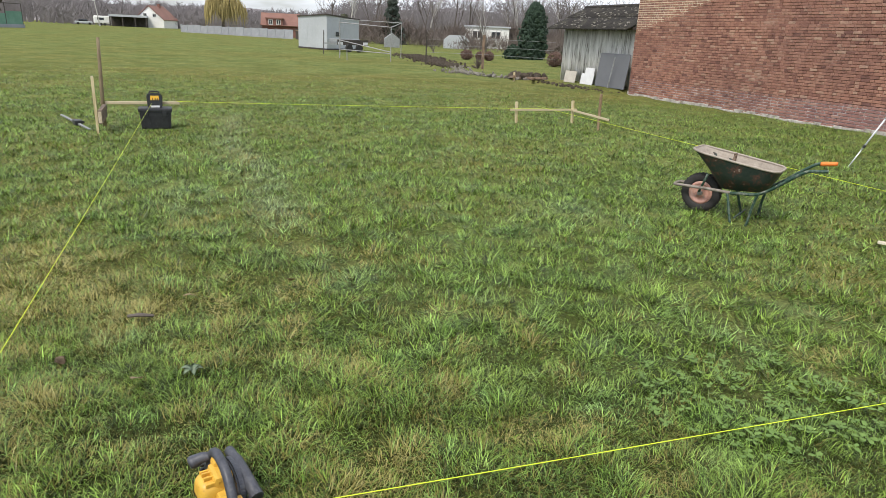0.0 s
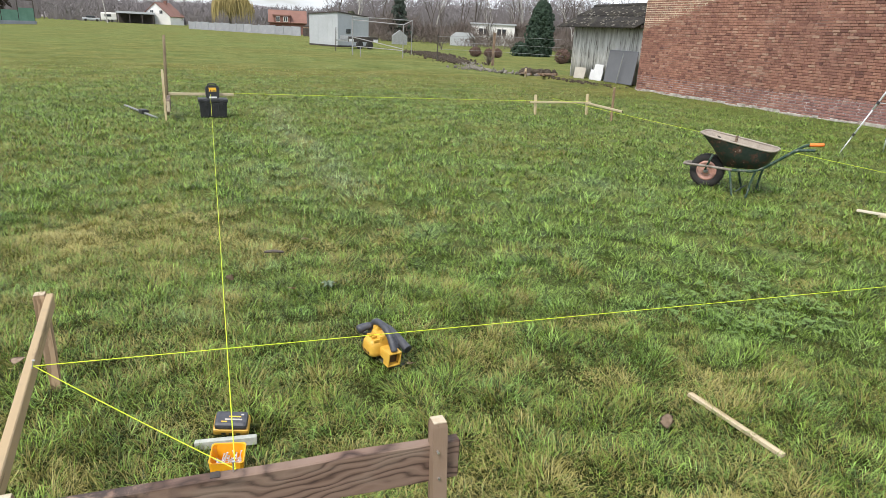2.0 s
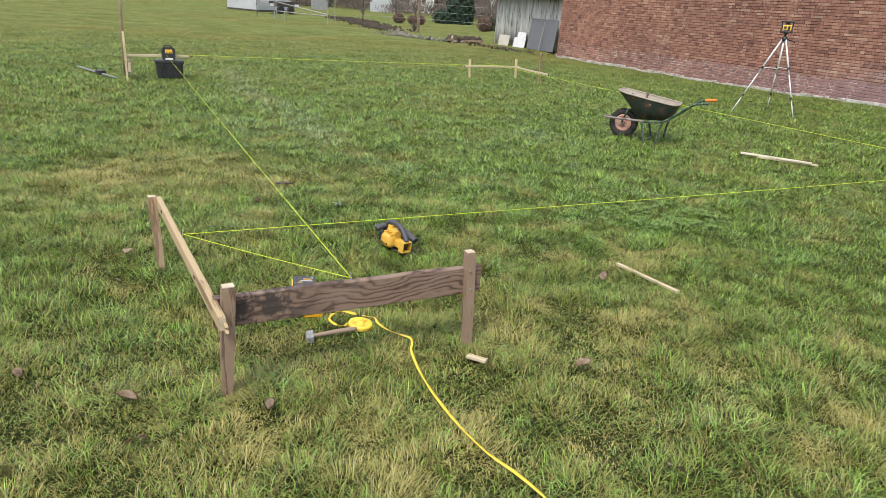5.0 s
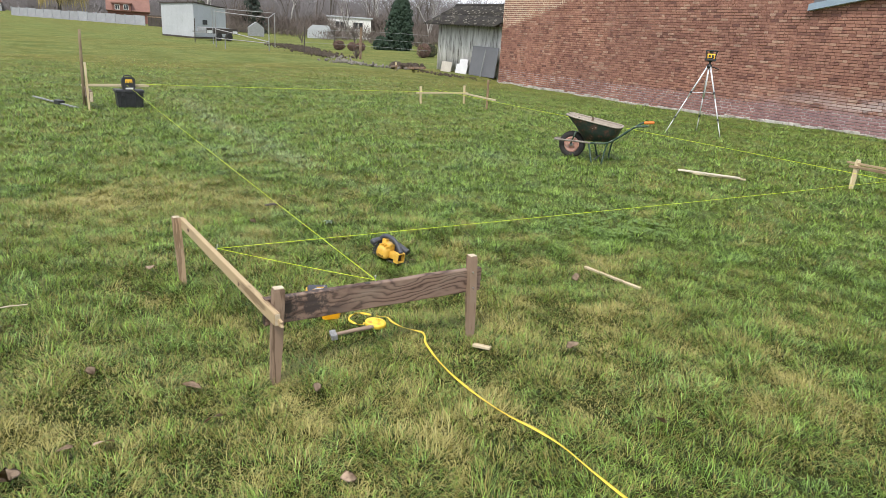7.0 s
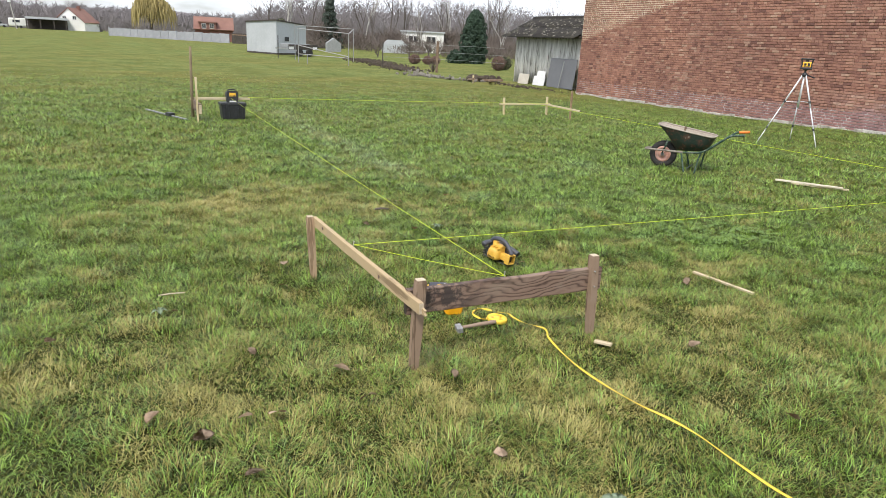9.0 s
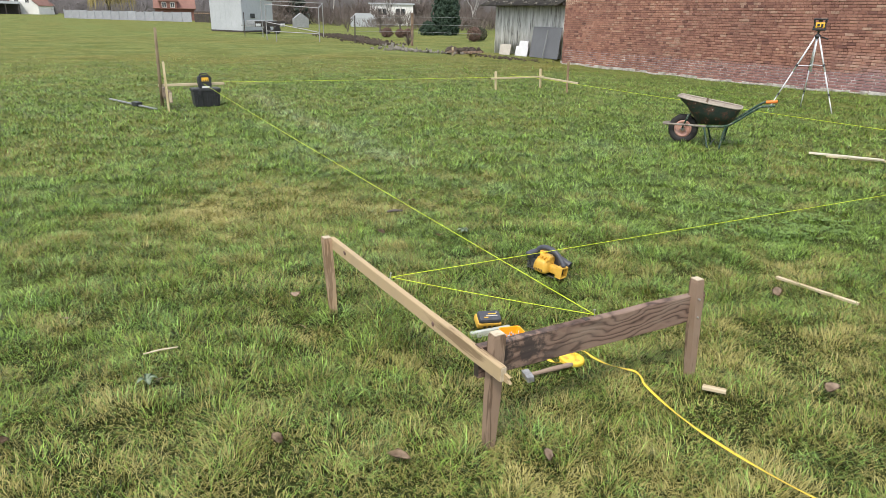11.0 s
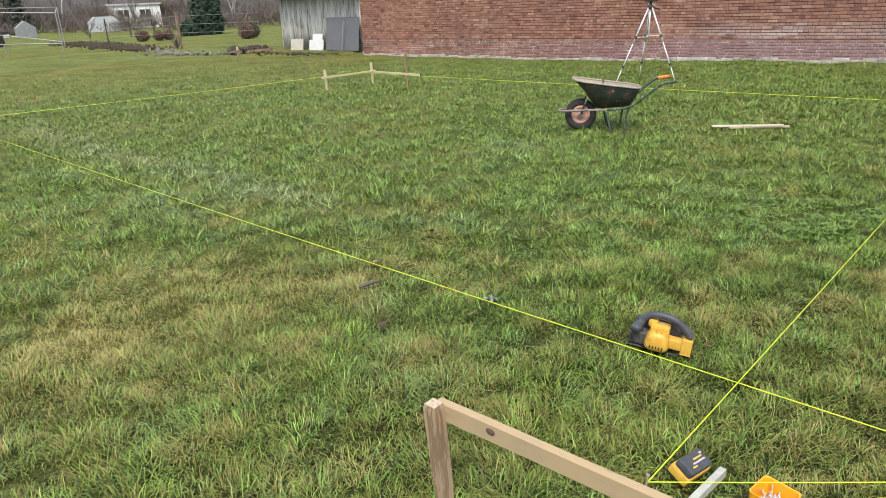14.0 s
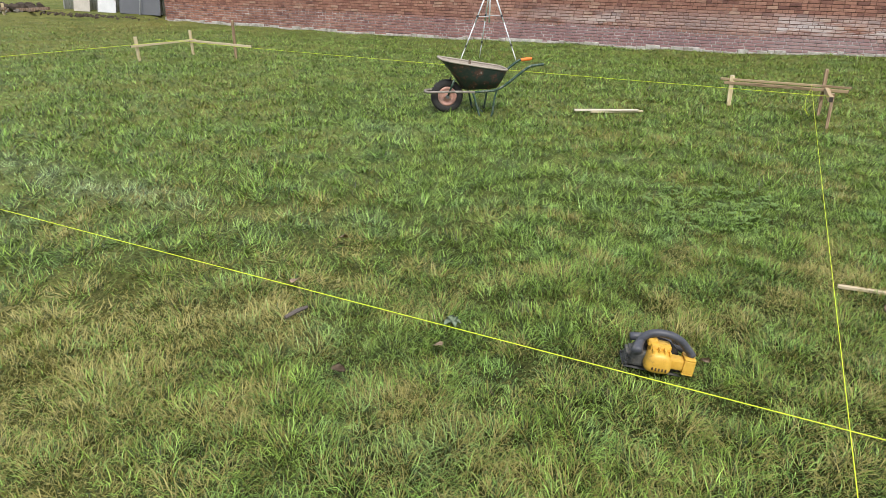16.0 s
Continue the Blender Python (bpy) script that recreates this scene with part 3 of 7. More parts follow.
# ---------------------------------------------------------------- ground
def height(x, y):
    """The lie of the land: flat, rising a little to the foot of the brick wall, soft lumps in the turf."""
    x, y = np.asarray(x, float), np.asarray(y, float)
    rise = 0.03 * np.clip(x - 5.0, 0, 8.2) * np.clip((10.0 - y) / 10.0, 0, 1.1)
    dip = -0.018 * np.exp(-((x - 4.8) ** 2 + (y - 4.9) ** 2) / 1.6)
    dip = dip - 0.045 * np.exp(-((x + 0.5) / 1.3) ** 4 - ((y - 1.2) / 1.1) ** 4)
    dip = dip - 0.065 * np.exp(-((x - 13.0) / 3.0) ** 2 - ((y - 2.8) / 2.3) ** 2)
    bank = 0.145 * np.exp(-((x - 13.1) / 0.7) ** 2) * np.clip((y - 18.0) / 0.5, 0, 1) * np.clip((24.0 - y) / 1.0, 0, 1)
    up = np.clip((y - 6.0) / 4.5, 0, 1)
    swell = 0.068 * up * up * (3 - 2 * up) * np.clip((11.5 - x) / 3.0, 0, 1) * np.clip((44.0 - y) / 24.0, 0, 1)
    near = np.clip(1.5 - np.hypot(x, y - 4) / 60.0, 0, 1)
    lumps = 0.012 * np.sin(2.1 * x + 1.3 * np.sin(1.7 * y)) + 0.010 * np.sin(2.7 * y + 1.9 * np.sin(1.1 * x + 2)) + 0.007 * np.sin(5.3 * x + 4.1 * y) + 0.006 * np.sin(6.1 * y - 3.7 * x + 1)
    return rise + dip + bank + swell + near * lumps - 0.015


def dryness(x, y):
    """How much of the growth is yellowed: broad patches, a tired strip left of the long cord, scattered tufts."""
    x, y = np.asarray(x, float), np.asarray(y, float)
    d = 0.15 + 0.06 * np.sin(0.9 * x + 2.0 * np.sin(0.6 * y)) + 0.06 * np.sin(1.3 * y - 0.8 * x + 1.0) + 0.05 * np.sin(3.1 * x + 2.3 * y)
    d += 0.05 * np.sin(7.3 * x + 3 * np.sin(4.1 * y)) * np.sin(6.1 * y + 2)
    for cx, cy, rx, ry, a in ((-1.15, 4.35, 0.75, 0.55, 0.44), (-1.65, 4.05, 0.7, 0.65, 0.36), (-0.65, 4.05, 0.45, 0.4, 0.30), (-1.1, 6.2, 0.5, 0.6, 0.24), (-0.95, 5.2, 0.5, 0.5, 0.22), (1.2, 3.36, 0.3, 0.25, 0.22), (0.0, 3.85, 0.35, 0.25, 0.2), (0.58, 3.6, 0.3, 0.3, 0.15), (-0.7, 2.32, 0.35, 0.25, 0.2), (0.22, 7.4, 0.4, 0.5, -0.2), (2.34, 1.9, 0.4, 0.3, -0.15), (2.84, 6.8, 0.5, 0.4, -0.15), (3.5, 1.9, 0.4, 0.3, -0.15), (0.55, 4.3, 0.3, 0.3, -0.15), (0.5, 7.5, 0.3, 2.0, 0.20), (-0.8, 2.6, 0.5, 0.5, 0.16), (0.4, 1.2, 0.7, 0.5, 0.12), (-1.2, 0.2, 1.6, 0.7, 0.10), (0.9, 0.2, 1.1, 0.6, 0.05),
                              (-2.4, 1.0, 0.8, 0.7, 0.20), (-0.9, 0.3, 2.2, 1.7, 0.20), (0.2, -0.9, 1.8, 1.2, 0.14), (-2.0, 2.6, 1.0, 1.2, 0.13), (-2.1, 1.35, 1.1, 0.9, 0.14), (-1.6, 0.3, 1.0, 0.8, 0.06), (6.0, 5.0, 3.5, 3.0, -0.08), (3.0, 3.5, 2.0, 1.6, -0.05), (4.8, 3.6, 1.4, 0.9, 0.08), (0, 20, 25, 6, 0.05), (3.0, 6.0, 1.6, 1.4, -0.10), (2.0, 2.6, 1.4, 1.0, -0.07), (0.6, 5.6, 0.5, 1.6, -0.08), (9.0, 9.0, 4.0, 5.0, -0.10)):
        d += a * np.exp(-((x - cx) / rx) ** 2 - ((y - cy) / ry) ** 2)
    far = np.clip((np.hypot(x, y) - 9) / 14, 0, 1)
    d += far * (0.09 + 0.16 * np.sin(0.34 * y + 1.5 * np.sin(0.13 * x)) * np.sin(0.11 * x + 0.7) + 0.08 * np.sin(0.9 * y + 0.5 * np.sin(0.37 * x)))
    return np.clip(d, 0.03, 0.7)


def wornness(x, y):
    """Pale bleached growth: a trodden track towards the tool box and a few faded tufts."""
    x, y = np.asarray(x, float), np.asarray(y, float)
    line = 0.63 + 0.09 * np.sin(1.1 * y + 0.6)
    d = np.exp(-((x - line) / 0.24) ** 2) * np.clip((y - 4.6) / 1.0, 0, 1) * np.clip((12.6 - y) / 1.5, 0, 1)
    for cx, cy, rx, ry, a in ((-0.05, 6.3, 0.25, 0.7, 0.7), (-0.30, 3.65, 0.18, 0.5, 0.6), (0.85, 4.2, 0.35, 0.35, 0.5), (3.3, 5.2, 0.5, 0.4, 0.35), (1.6, 3.3, 0.3, 0.25, 0.35), (-0.75, 2.7, 0.2, 0.2, 0.5)):
        d = d + a * np.exp(-((x - cx) / rx) ** 2 - ((y - cy) / ry) ** 2)
    ragged = 0.6 + 0.4 * np.sin(9.1 * x + 2.0 * np.sin(5.3 * y)) * np.sin(7.7 * y + 1.3 * np.sin(6.1 * x))
    return np.clip(0.62 * d * ragged, 0, 0.55)


def in_meadow(x, y):
    """The stretch of pasture close enough for single blades."""
    return (x > -3.6 - 0.38 * np.maximum(y, 0)) & (y > -1.3 - 0.25 * np.maximum(x, 0)) & (x < 12.95)


def axis_steps(lo, hi, fine, far):
    a = list(np.arange(lo, hi, fine))
    s, v = fine, hi
    while v < far:
        a.append(v)
        s *= 1.22
        v += s
    a.append(far)
    s, v, left = fine, lo, []
    while v > -far:
        s *= 1.22
        v -= s
        left.append(max(v, -far))
    return np.array(sorted(left) + a)


def build_ground():
    xs, ys = axis_steps(-6, 14, 0.14, 1600), axis_steps(-3, 20, 0.14, 1600)
    gx, gy = np.meshgrid(xs, ys)
    co = np.stack([gx, gy, height(gx, gy)], -1).reshape(-1, 3)
    nx, ny = len(xs), len(ys)
    i = (np.arange(ny - 1)[:, None] * nx + np.arange(nx - 1)[None, :]).ravel()
    faces = np.stack([i, i + 1, i + nx + 1, i + nx], 1)
    me = bpy.data.meshes.new("ground")
    me.vertices.add(len(co))
    me.vertices.foreach_set("co", co.ravel())
    me.loops.add(faces.size)
    me.loops.foreach_set("vertex_index", faces.ravel())
    me.polygons.add(len(faces))
    me.polygons.foreach_set("loop_start", np.arange(0, faces.size, 4))
    me.polygons.foreach_set("use_smooth", np.ones(len(faces), bool))
    at = me.attributes.new("dry", "FLOAT", "POINT")
    at.data.foreach_set("value", dryness(co[:, 0], co[:, 1]).astype(np.float32))
    wo = me.attributes.new("worn", "FLOAT", "POINT")
    wo.data.foreach_set("value", wornness(co[:, 0], co[:, 1]).astype(np.float32))
    # 0 close by, where the ground takes its painted gap shade; 1 far off
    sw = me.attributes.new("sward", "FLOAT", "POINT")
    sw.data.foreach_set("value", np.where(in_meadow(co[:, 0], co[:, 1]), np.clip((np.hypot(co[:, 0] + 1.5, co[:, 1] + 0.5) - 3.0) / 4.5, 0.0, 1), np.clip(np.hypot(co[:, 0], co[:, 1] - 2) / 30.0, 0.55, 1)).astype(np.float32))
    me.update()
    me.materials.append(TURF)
    return tagged(new("ground", me), "rough green pasture with yellowed winter patches", "ground", kind="structure")


def gz(x, y):
    return float(height(x, y))


build_ground()

# ---------------------------------------------------------------- brick building
WALL_X, WALL_END, WALL_START, WALL_TOP = 13.0, 18.12, -7.0, 5.2


def plain_block(name, label, mat, *b):
    return tagged(link(name, new_box(*b), mat), label, "wall", kind="structure")


wall_west = plain_block("wall_west", "long blank wall of old red brick, purple-washed at its foot", MORTAR, WALL_X, WALL_X + 0.3, WALL_START, WALL_END, -0.3, WALL_TOP)
plain_block("wall_north", "plain red brick end wall of the building", RED_WALL, WALL_X + 0.3, 22, WALL_END - 0.3, WALL_END - 0.01, -0.3, WALL_TOP)
plain_block("wall_south", "plain red brick end wall of the building", RED_WALL, WALL_X + 0.3, 22, WALL_START + 0.01, WALL_START + 0.3, -0.3, WALL_TOP)
plain_block("wall_east", "plain red brick rear wall of the building", RED_WALL, 22, 22.3, WALL_START, WALL_END, -0.3, WALL_TOP)
tagged(link("roof", new_box(WALL_X - 0.02, 22.4, WALL_START - 0.1, WALL_END + 0.02, WALL_TOP, WALL_TOP + 0.15), MOSSY), "flat grey roof of the brick building", "roof", kind="structure")

# a ragged lime footing along the wall
bm = bmesh.new()
rng = random.Random(4)
y = WALL_START
while y < WALL_END:
    w = rng.uniform(0.10, 0.34)
    z0 = gz(12.95, y)
    box(bm, WALL_X - rng.uniform(0.015, 0.05), WALL_X + 0.05, y, min(y + w - 0.01, WALL_END), z0 - 0.1, z0 + rng.uniform(0.03, 0.085), 0.012)
    y += w
part("footing", bm, FOOTING, wall_west, "pale crumbling lime footing")

# sloping metal edge of a lean-to against the wall
lean = thing("lean_to_edge", "slate-blue metal verge with grey sheeting, fixed high on the brick wall", "roof edge", pose(WALL_X, 6.85, 2.56))
prof = [(0.0, 0.0), (2.6, 0.50), (2.6, 0.64), (0.0, 0.14)]
bm = bmesh.new()
prism(bm, prof, 0.14, Matrix.Translation((-0.07, 0, 0)) @ Matrix.Rotation(radians(-90), 4, "Z"))
part("verge", bm, SLATE_BLUE, lean, "slate-blue metal verge")
bm = bmesh.new()
prism(bm, [(0.06, 0.165), (2.6, 0.66), (2.6, 1.1), (0.06, 1.1)], 0.05, Matrix.Translation((-0.025, 0, 0)) @ Matrix.Rotation(radians(-90), 4, "Z"))
part("sheet", bm, GREY_SHEET, lean, "weathered grey sheet")
bm = bmesh.new()
box(bm, -0.10, -0.055, -0.42, -0.38, 0.23, 1.05, 0.004)
part("batten", bm, WHITE_SHEET, lean, "white batten")

# ---------------------------------------------------------------- shed against the building
SX, SY0, SY1 = 13.2, WALL_END + 0.02, 22.75


def corrugated(bm, y0, y1, z0, z1, amp=0.036, wave=0.177, thick=0.008, steps=7, phase=0.0):
    """An upright corrugated sheet in the plane x = 0."""
    n = max(2, int((y1 - y0) / wave * steps))
    grid = []
    for off in (0, thick):
        row = []
        for i in range(n + 1):
            yy = y0 + (y1 - y0) * i / n
            xx = amp * math.cos(2 * math.pi * (yy + phase) / wave) + off
            row.append((bm.verts.new((xx, yy, z0)), bm.verts.new((xx, yy, z1))))
        grid.append(row)
    for k, row in enumerate(grid):
        for (a, b), (c, d) in zip(row, row[1:]):
            bm.faces.new((a, b, d, c) if k == 0 else (a, c, d, b))
    for i in range(n):
        for e in (0, 1):
            q = (grid[0][i][e], grid[0][i + 1][e], grid[1][i + 1][e], grid[1][i][e])
            bm.faces.new(q if e == 0 else q[::-1])
    return bm


shed = thing("shed", "low shed of grey corrugated sheets under a mossy dark roof", "shed", pose(SX, SY0, 0))
edges = [0.0, 0.86, 1.95, 2.75, 3.85, SY1 - SY0]
rng = random.Random(9)
for a, b in zip(edges, edges[1:]):
    bm = corrugated(bmesh.new(), a, b + 0.03, -0.02 + rng.uniform(0, 0.07), 2.15, phase=rng.uniform(0, 0.03))
    for v in bm.verts:
        v.co.x += 0.012 if edges.index(a) % 2 else 0.0
    part("wall_sheet", bm, CORRUGATED, shed, smooth=True)
part("side_wall", new_box(0.05, 2.4, edges[-1] - 0.06, edges[-1] - 0.01, -0.1, 2.1), CORRUGATED, shed)
part("rear_wall", new_box(2.35, 2.41, 0.02, edges[-1] - 0.07, -0.1, 2.1), CORRUGATED, shed)
part("sill_beam", new_box(0.045, 0.12, 0.0, edges[-1] - 0.08, -0.1, 0.08), DARK_WOOD, shed)
# two slopes of roof sheets
for k, (x0, z0, x1, z1) in enumerate(((-0.62, 1.93, 1.0, 2.72), (1.0, 2.72, 2.7, 1.9))):
    rows = 2
    for j in range(rows):
        for c in range(5):
            a = -0.0 + c * 1.0
            b = min(a + 1.04, edges[-1] + 0.36)
            bm = corrugated(bmesh.new(), a, b, 0, math.hypot(x1 - x0, z1 - z0) / rows + 0.08, 0.024, 0.177, 0.008, 6)
            ang = math.atan2(x1 - x0, z1 - z0)
            t = j / rows
            m = Matrix.Translation((x0 + (x1 - x0) * t, 0, z0 + (z1 - z0) * t + 0.022 * j + 0.004 * (c % 2) + rng.uniform(0, 0.006))) @ Matrix.Rotation(ang, 4, "Y")
            for v in bm.verts:
                v.co = m @ v.co
            part("roof_sheet", bm, MOSSY, shed, smooth=True)
bm = bmesh.new()
tube(bm, [(1.0, 0.0, 2.745), (1.0, edges[-1] + 0.36, 2.745)], 0.07, 8)
part("ridge_cap", bm, MOSSY, shed)
part("eaves_beam", new_box(-0.30, -0.2, 0.0, edges[-1] + 0.2, 1.93, 2.02), DARK_WOOD, shed)
rng = random.Random(31)
bm = bmesh.new()
for _ in range(130):
    t, yy, s = rng.random(), rng.uniform(0.1, 4.8), rng.uniform(0.02, 0.06)
    cx, cz = -0.60 + 1.6 * t, 1.955 + 0.78 * t
    m = Matrix.Translation((cx, yy, cz + 0.012)) @ Matrix.Diagonal((s, s * rng.uniform(0.7, 1.6), s * 0.5, 1))
    bmesh.ops.create_icosphere(bm, subdivisions=1, radius=1.0, matrix=m)
part("moss_tufts", bm, STONE, shed, "pale lichen and moss lumps")["kind"] = "stuff"

z = gz(13, 19)
panel = thing("leaning_sheet", "large dark grey sheet leaning on the shed beside the brick corner", "sheet", pose(12.86, 18.2, z, 0, 7))
part("board", new_box(-0.012, 0.012, 0, 1.66, 0.0, 1.08, bevel=0.004), GREY_SHEET, panel)
prop = thing("leaning_pole", "thin dark pole leaning on the grey sheet", "pole", pose(12.70, 18.86, z, 0, 0))
bm = bmesh.new()
tube(bm, [(0, 0, 0), (0.10, -0.10, 0.98)], 0.022, 6)
part("shaft", bm, GALV, prop)
for k, (yy, w, h, mat, nm, lb) in enumerate(((20.02, 0.78, 0.36, WHITE_SHEET, "white_sheet", "low white sheet leaning on the shed wall"), (20.16, 0.50, 0.55, WHITE_SHEET, "white_sheet", "taller white sheet leaning on the shed wall"),
                                             (21.15, 0.62, 0.40, TAN_SHEET, "tan_slab", "tan slab tipped against the shed wall"))):
    s = thing(nm, lb, "sheet", pose(12.84 + 0.07 * (k == 1), yy, gz(13, yy) - 0.01, 0, 10, 4 * k))
    part("board", new_box(-0.01, 0.01, -0.0, w, 0, h, bevel=0.003), mat, s)


# ---------------------------------------------------------------- batter boards and cords
def stake(parent, x, y, z1, side=0.045, lean=(0.0, 0.0), mat=STAKE, depth=0.045, turn=0.0, z0=-0.08):
    """A sawn stake, pointed at its foot, its head a little crushed."""
    bm = bmesh.new()
    a, b = side / 2, depth / 2
    m = Matrix.Translation((x, y, 0)) @ Matrix.Rotation(radians(turn), 4, "Z")
    ring = lambda z, s, dx, dy: [bm.verts.new(m @ Vector((sx * a * s + dx, sy * b * s + dy, z))) for sx, sy in ((-1, -1), (1, -1), (1, 1), (-1, 1))]
    hgt = z1 - z0
    rs = [ring(z0, 0.75, -lean[0] * 0.2, -lean[1] * 0.2), ring(z0 + hgt * 0.5, 0.98, lean[0] * 0.4, lean[1] * 0.4), ring(z1 - 0.012, 1.0, lean[0], lean[1]), ring(z1, 0.9, lean[0], lean[1])]
    for r0, r1 in zip(rs, rs[1:]):
        for k in range(4):
            bm.faces.new((r0[k], r0[(k + 1) % 4], r1[(k + 1) % 4], r1[k]))
    bm.faces.new(rs[0][::-1])
    bm.faces.new(rs[-1])
    ob = part("stake", bm, mat, parent)
    cap = bmesh.new()
    top = m @ Vector((lean[0], lean[1], z1))
    box(cap, -a * 0.86, a * 0.86, -b * 0.86, b * 0.86, 0.001, 0.004, 0, Matrix.Translation(top) @ Matrix.Rotation(radians(turn), 4, "Z"))
    part("stake_head", cap, END, ob, "pale split end grain")
    return ob


def board(parent, a, b, thick, depth, mat, roll=0.0, ends=None, name="board", wob=0.0, seed=1):
    """A plank from a to b along its middle, with slightly uneven edges."""
    bm = bmesh.new()
    L = (Vector(b) - Vector(a)).length
    r = random.Random(seed)
    n = 10
    rings = []
    for i in range(n + 1):
        u = L * i / n
        e = [r.uniform(-wob, wob) for _ in range(4)]
        t, d, c = thick / 2, depth / 2, min(0.004, thick * 0.12)
        rings.append([bm.verts.new((u, yy, zz)) for yy, zz in ((-t + c, -d + e[0]), (t - c, -d + e[0]), (t, -d + c + e[0]), (t, d - c + e[1]), (t - c, d + e[1]), (-t + c, d + e[1]), (-t, d - c + e[1]), (-t, -d + c + e[0]))])
    for r0, r1 in zip(rings, rings[1:]):
        for k in range(8):
            bm.faces.new((r0[k], r0[(k + 1) % 8], r1[(k + 1) % 8], r1[k]))
    bm.faces.new(rings[0][::-1])
    bm.faces.new(rings[-1])
    ob = part(name, bm, mat, parent)
    m = between(a, b, roll)
    ob.matrix_local = m
    if ends:
        for u in (-0.001, L + 0.001):
            cap = new_box(u - 0.0015, u + 0.0015, -thick * 0.42, thick * 0.42, -depth * 0.44, depth * 0.44)
            part("end_grain", cap, ends, ob, "cut board end")
    return ob


def screw(parent, p, d):
    """A screw head and shank standing out of a board."""
    bm = bmesh.new()
    p, d = Vector(p), Vector(d).normalized()
    tube(bm, [p, p + d * 0.026], 0.0022, 6)
    tube(bm, [p + d * 0.024, p + d * 0.030], [0.003, 0.0055], 8)
    part("screw", bm, STEEL, parent)


def splinters(parent, p, seed):
    bm = bmesh.new()
    r = random.Random(seed)
    for _ in range(5):
        a = Vector(p) + Vector((r.uniform(-0.018, 0.018), r.uniform(-0.018, 0.018), -0.003))
        tube(bm, [a, a + Vector((r.uniform(-0.018, 0.018), r.uniform(-0.018, 0.018), r.uniform(0.004, 0.02)))], [0.003, 0.0006], 4)
    part("splinters", bm, END, parent, "crushed pale splinters")


# corner nearest the start: dark plank on two stakes, light lath to a third
near = thing("batter_board", "batter board of dark plank and pale lath on grey stakes", "batter board", Matrix.Identity(4), "batter boards at the corners")
stake(near, -1.172, 0.700, 0.425, 0.052, (0.025, 0.015), STAKE, 0.045)
stake(near, -0.046, 0.715, 0.435, 0.045, (-0.004, 0.03), STAKE, 0.045)
stake(near, -1.305, 2.095, 0.405, 0.045, (-0.015, 0.02), TAN, 0.045)
front = board(near, (-1.20, 0.765, 0.298), (0.022, 0.765, 0.288), 0.036, 0.135, PLANK, 0, DARK_END, "plank", 0.002, 3)
lath = board(near, (-1.285, 2.125, 0.370), (-1.190, 0.602, 0.322), 0.028, 0.062, LATH, 0, END, "lath", 0.0015, 5)
for ky, kz, kx, sy in ((1.93, 0.372, -1.2885, 0.016), (1.06, 0.334, -1.2345, 0.010)):
    kn = bmesh.new()
    bmesh.ops.create_icosphere(kn, subdivisions=2, radius=1.0, matrix=Matrix.Translation((kx, ky, kz)) @ Matrix.Diagonal((0.003, sy, 0.011, 1)))
    part("knot", kn, RUSSET, near, "brown knot in the lath", True)
splinters(near, (-1.320, 2.115, 0.405), 2)
bm = bmesh.new()
prism(bm, [(0.0, 0.0), (0.040, 0.004), (0.022, 0.018), (0.036, 0.028), (0.0, 0.034)], 0.012, Matrix.Translation((-1.181, 0.607, 0.292)) @ Matrix.Rotation(radians(-86), 4, "Z"))
part("split_end", bm, LATH, near, "split and broken lath end")
screw(near, (-0.625, 0.768, 0.362), (0.05, 0.1, 1))
screw(near, (-1.232, 1.49, 0.378), (0.25, 0.05, 1))
for x, y, zz in ((-1.150, 0.698, 0.36), (-1.158, 0.697, 0.28), (-0.058, 0.703, 0.35), (-0.052, 0.701, 0.26)):
    bm = bmesh.new()
    tube(bm, [(x, y + 0.02, zz), (x, y + 0.003, zz)], 0.004, 6)
    part("nail_head", bm, STEEL, near)
# raised dark chip, its colour standing for the shade in a hollow notch
bm = bmesh.new()
box(bm, -0.013, 0.013, -0.012, 0.014, 0.0, 0.0035, 0.001, Matrix.Translation((-0.672, 0.764, 0.361)))
part("knot", bm, DARK_WOOD, near, "dark chip painting the shade of a hollow notch")

# corner beside the tripod
g = gz(6.7, 1.5)
right = thing("batter_board", "corner batter board of pale boards on leaning stakes", "batter board", Matrix.Identity(4), "batter boards at the corners")
stake(right, 6.735, 2.12, 0.40, 0.05, (0.055, 0.01), PINE, 0.05, 10, g - 0.1)
stake(right, 6.597, 1.12, 0.572, 0.034, (0.03, 0.01), TAN, 0.034, 15, g - 0.1)
stake(right, 5.98, 1.06, 0.385, 0.030, (0.030, 0.010), TAN, 0.030, 8, g - 0.1)
board(right, (6.80, 2.27, 0.352), (6.50, 0.86, 0.395), 0.022, 0.026, LATH, 0, DARK_END, "board", 0.001, 27)
board(right, (6.77, 2.22, 0.312), (6.50, 0.88, 0.352), 0.03, 0.036, OLD_LATH, 0, DARK_END, "board", 0.001, 7)
board(right, (6.60, 1.10, 0.345), (5.80, 1.10, 0.345), 0.045, 0.062, LATH, 0, DARK_END, "board", 0.001, 8)
for k, pts in enumerate(([(6.42, 1.27, 0.36), (6.40, 1.30, 0.22), (6.36, 1.26, 0.09), (6.44, 1.22, 0.05), (6.48, 1.28, 0.11), (6.41, 1.32, 0.16)],)):
    bm = bmesh.new()
    tube(bm, smooth_path(pts, 8), 0.0018, 5)
    part("cord_tail", bm, CORD, right, "loose tangle of yellow cord")

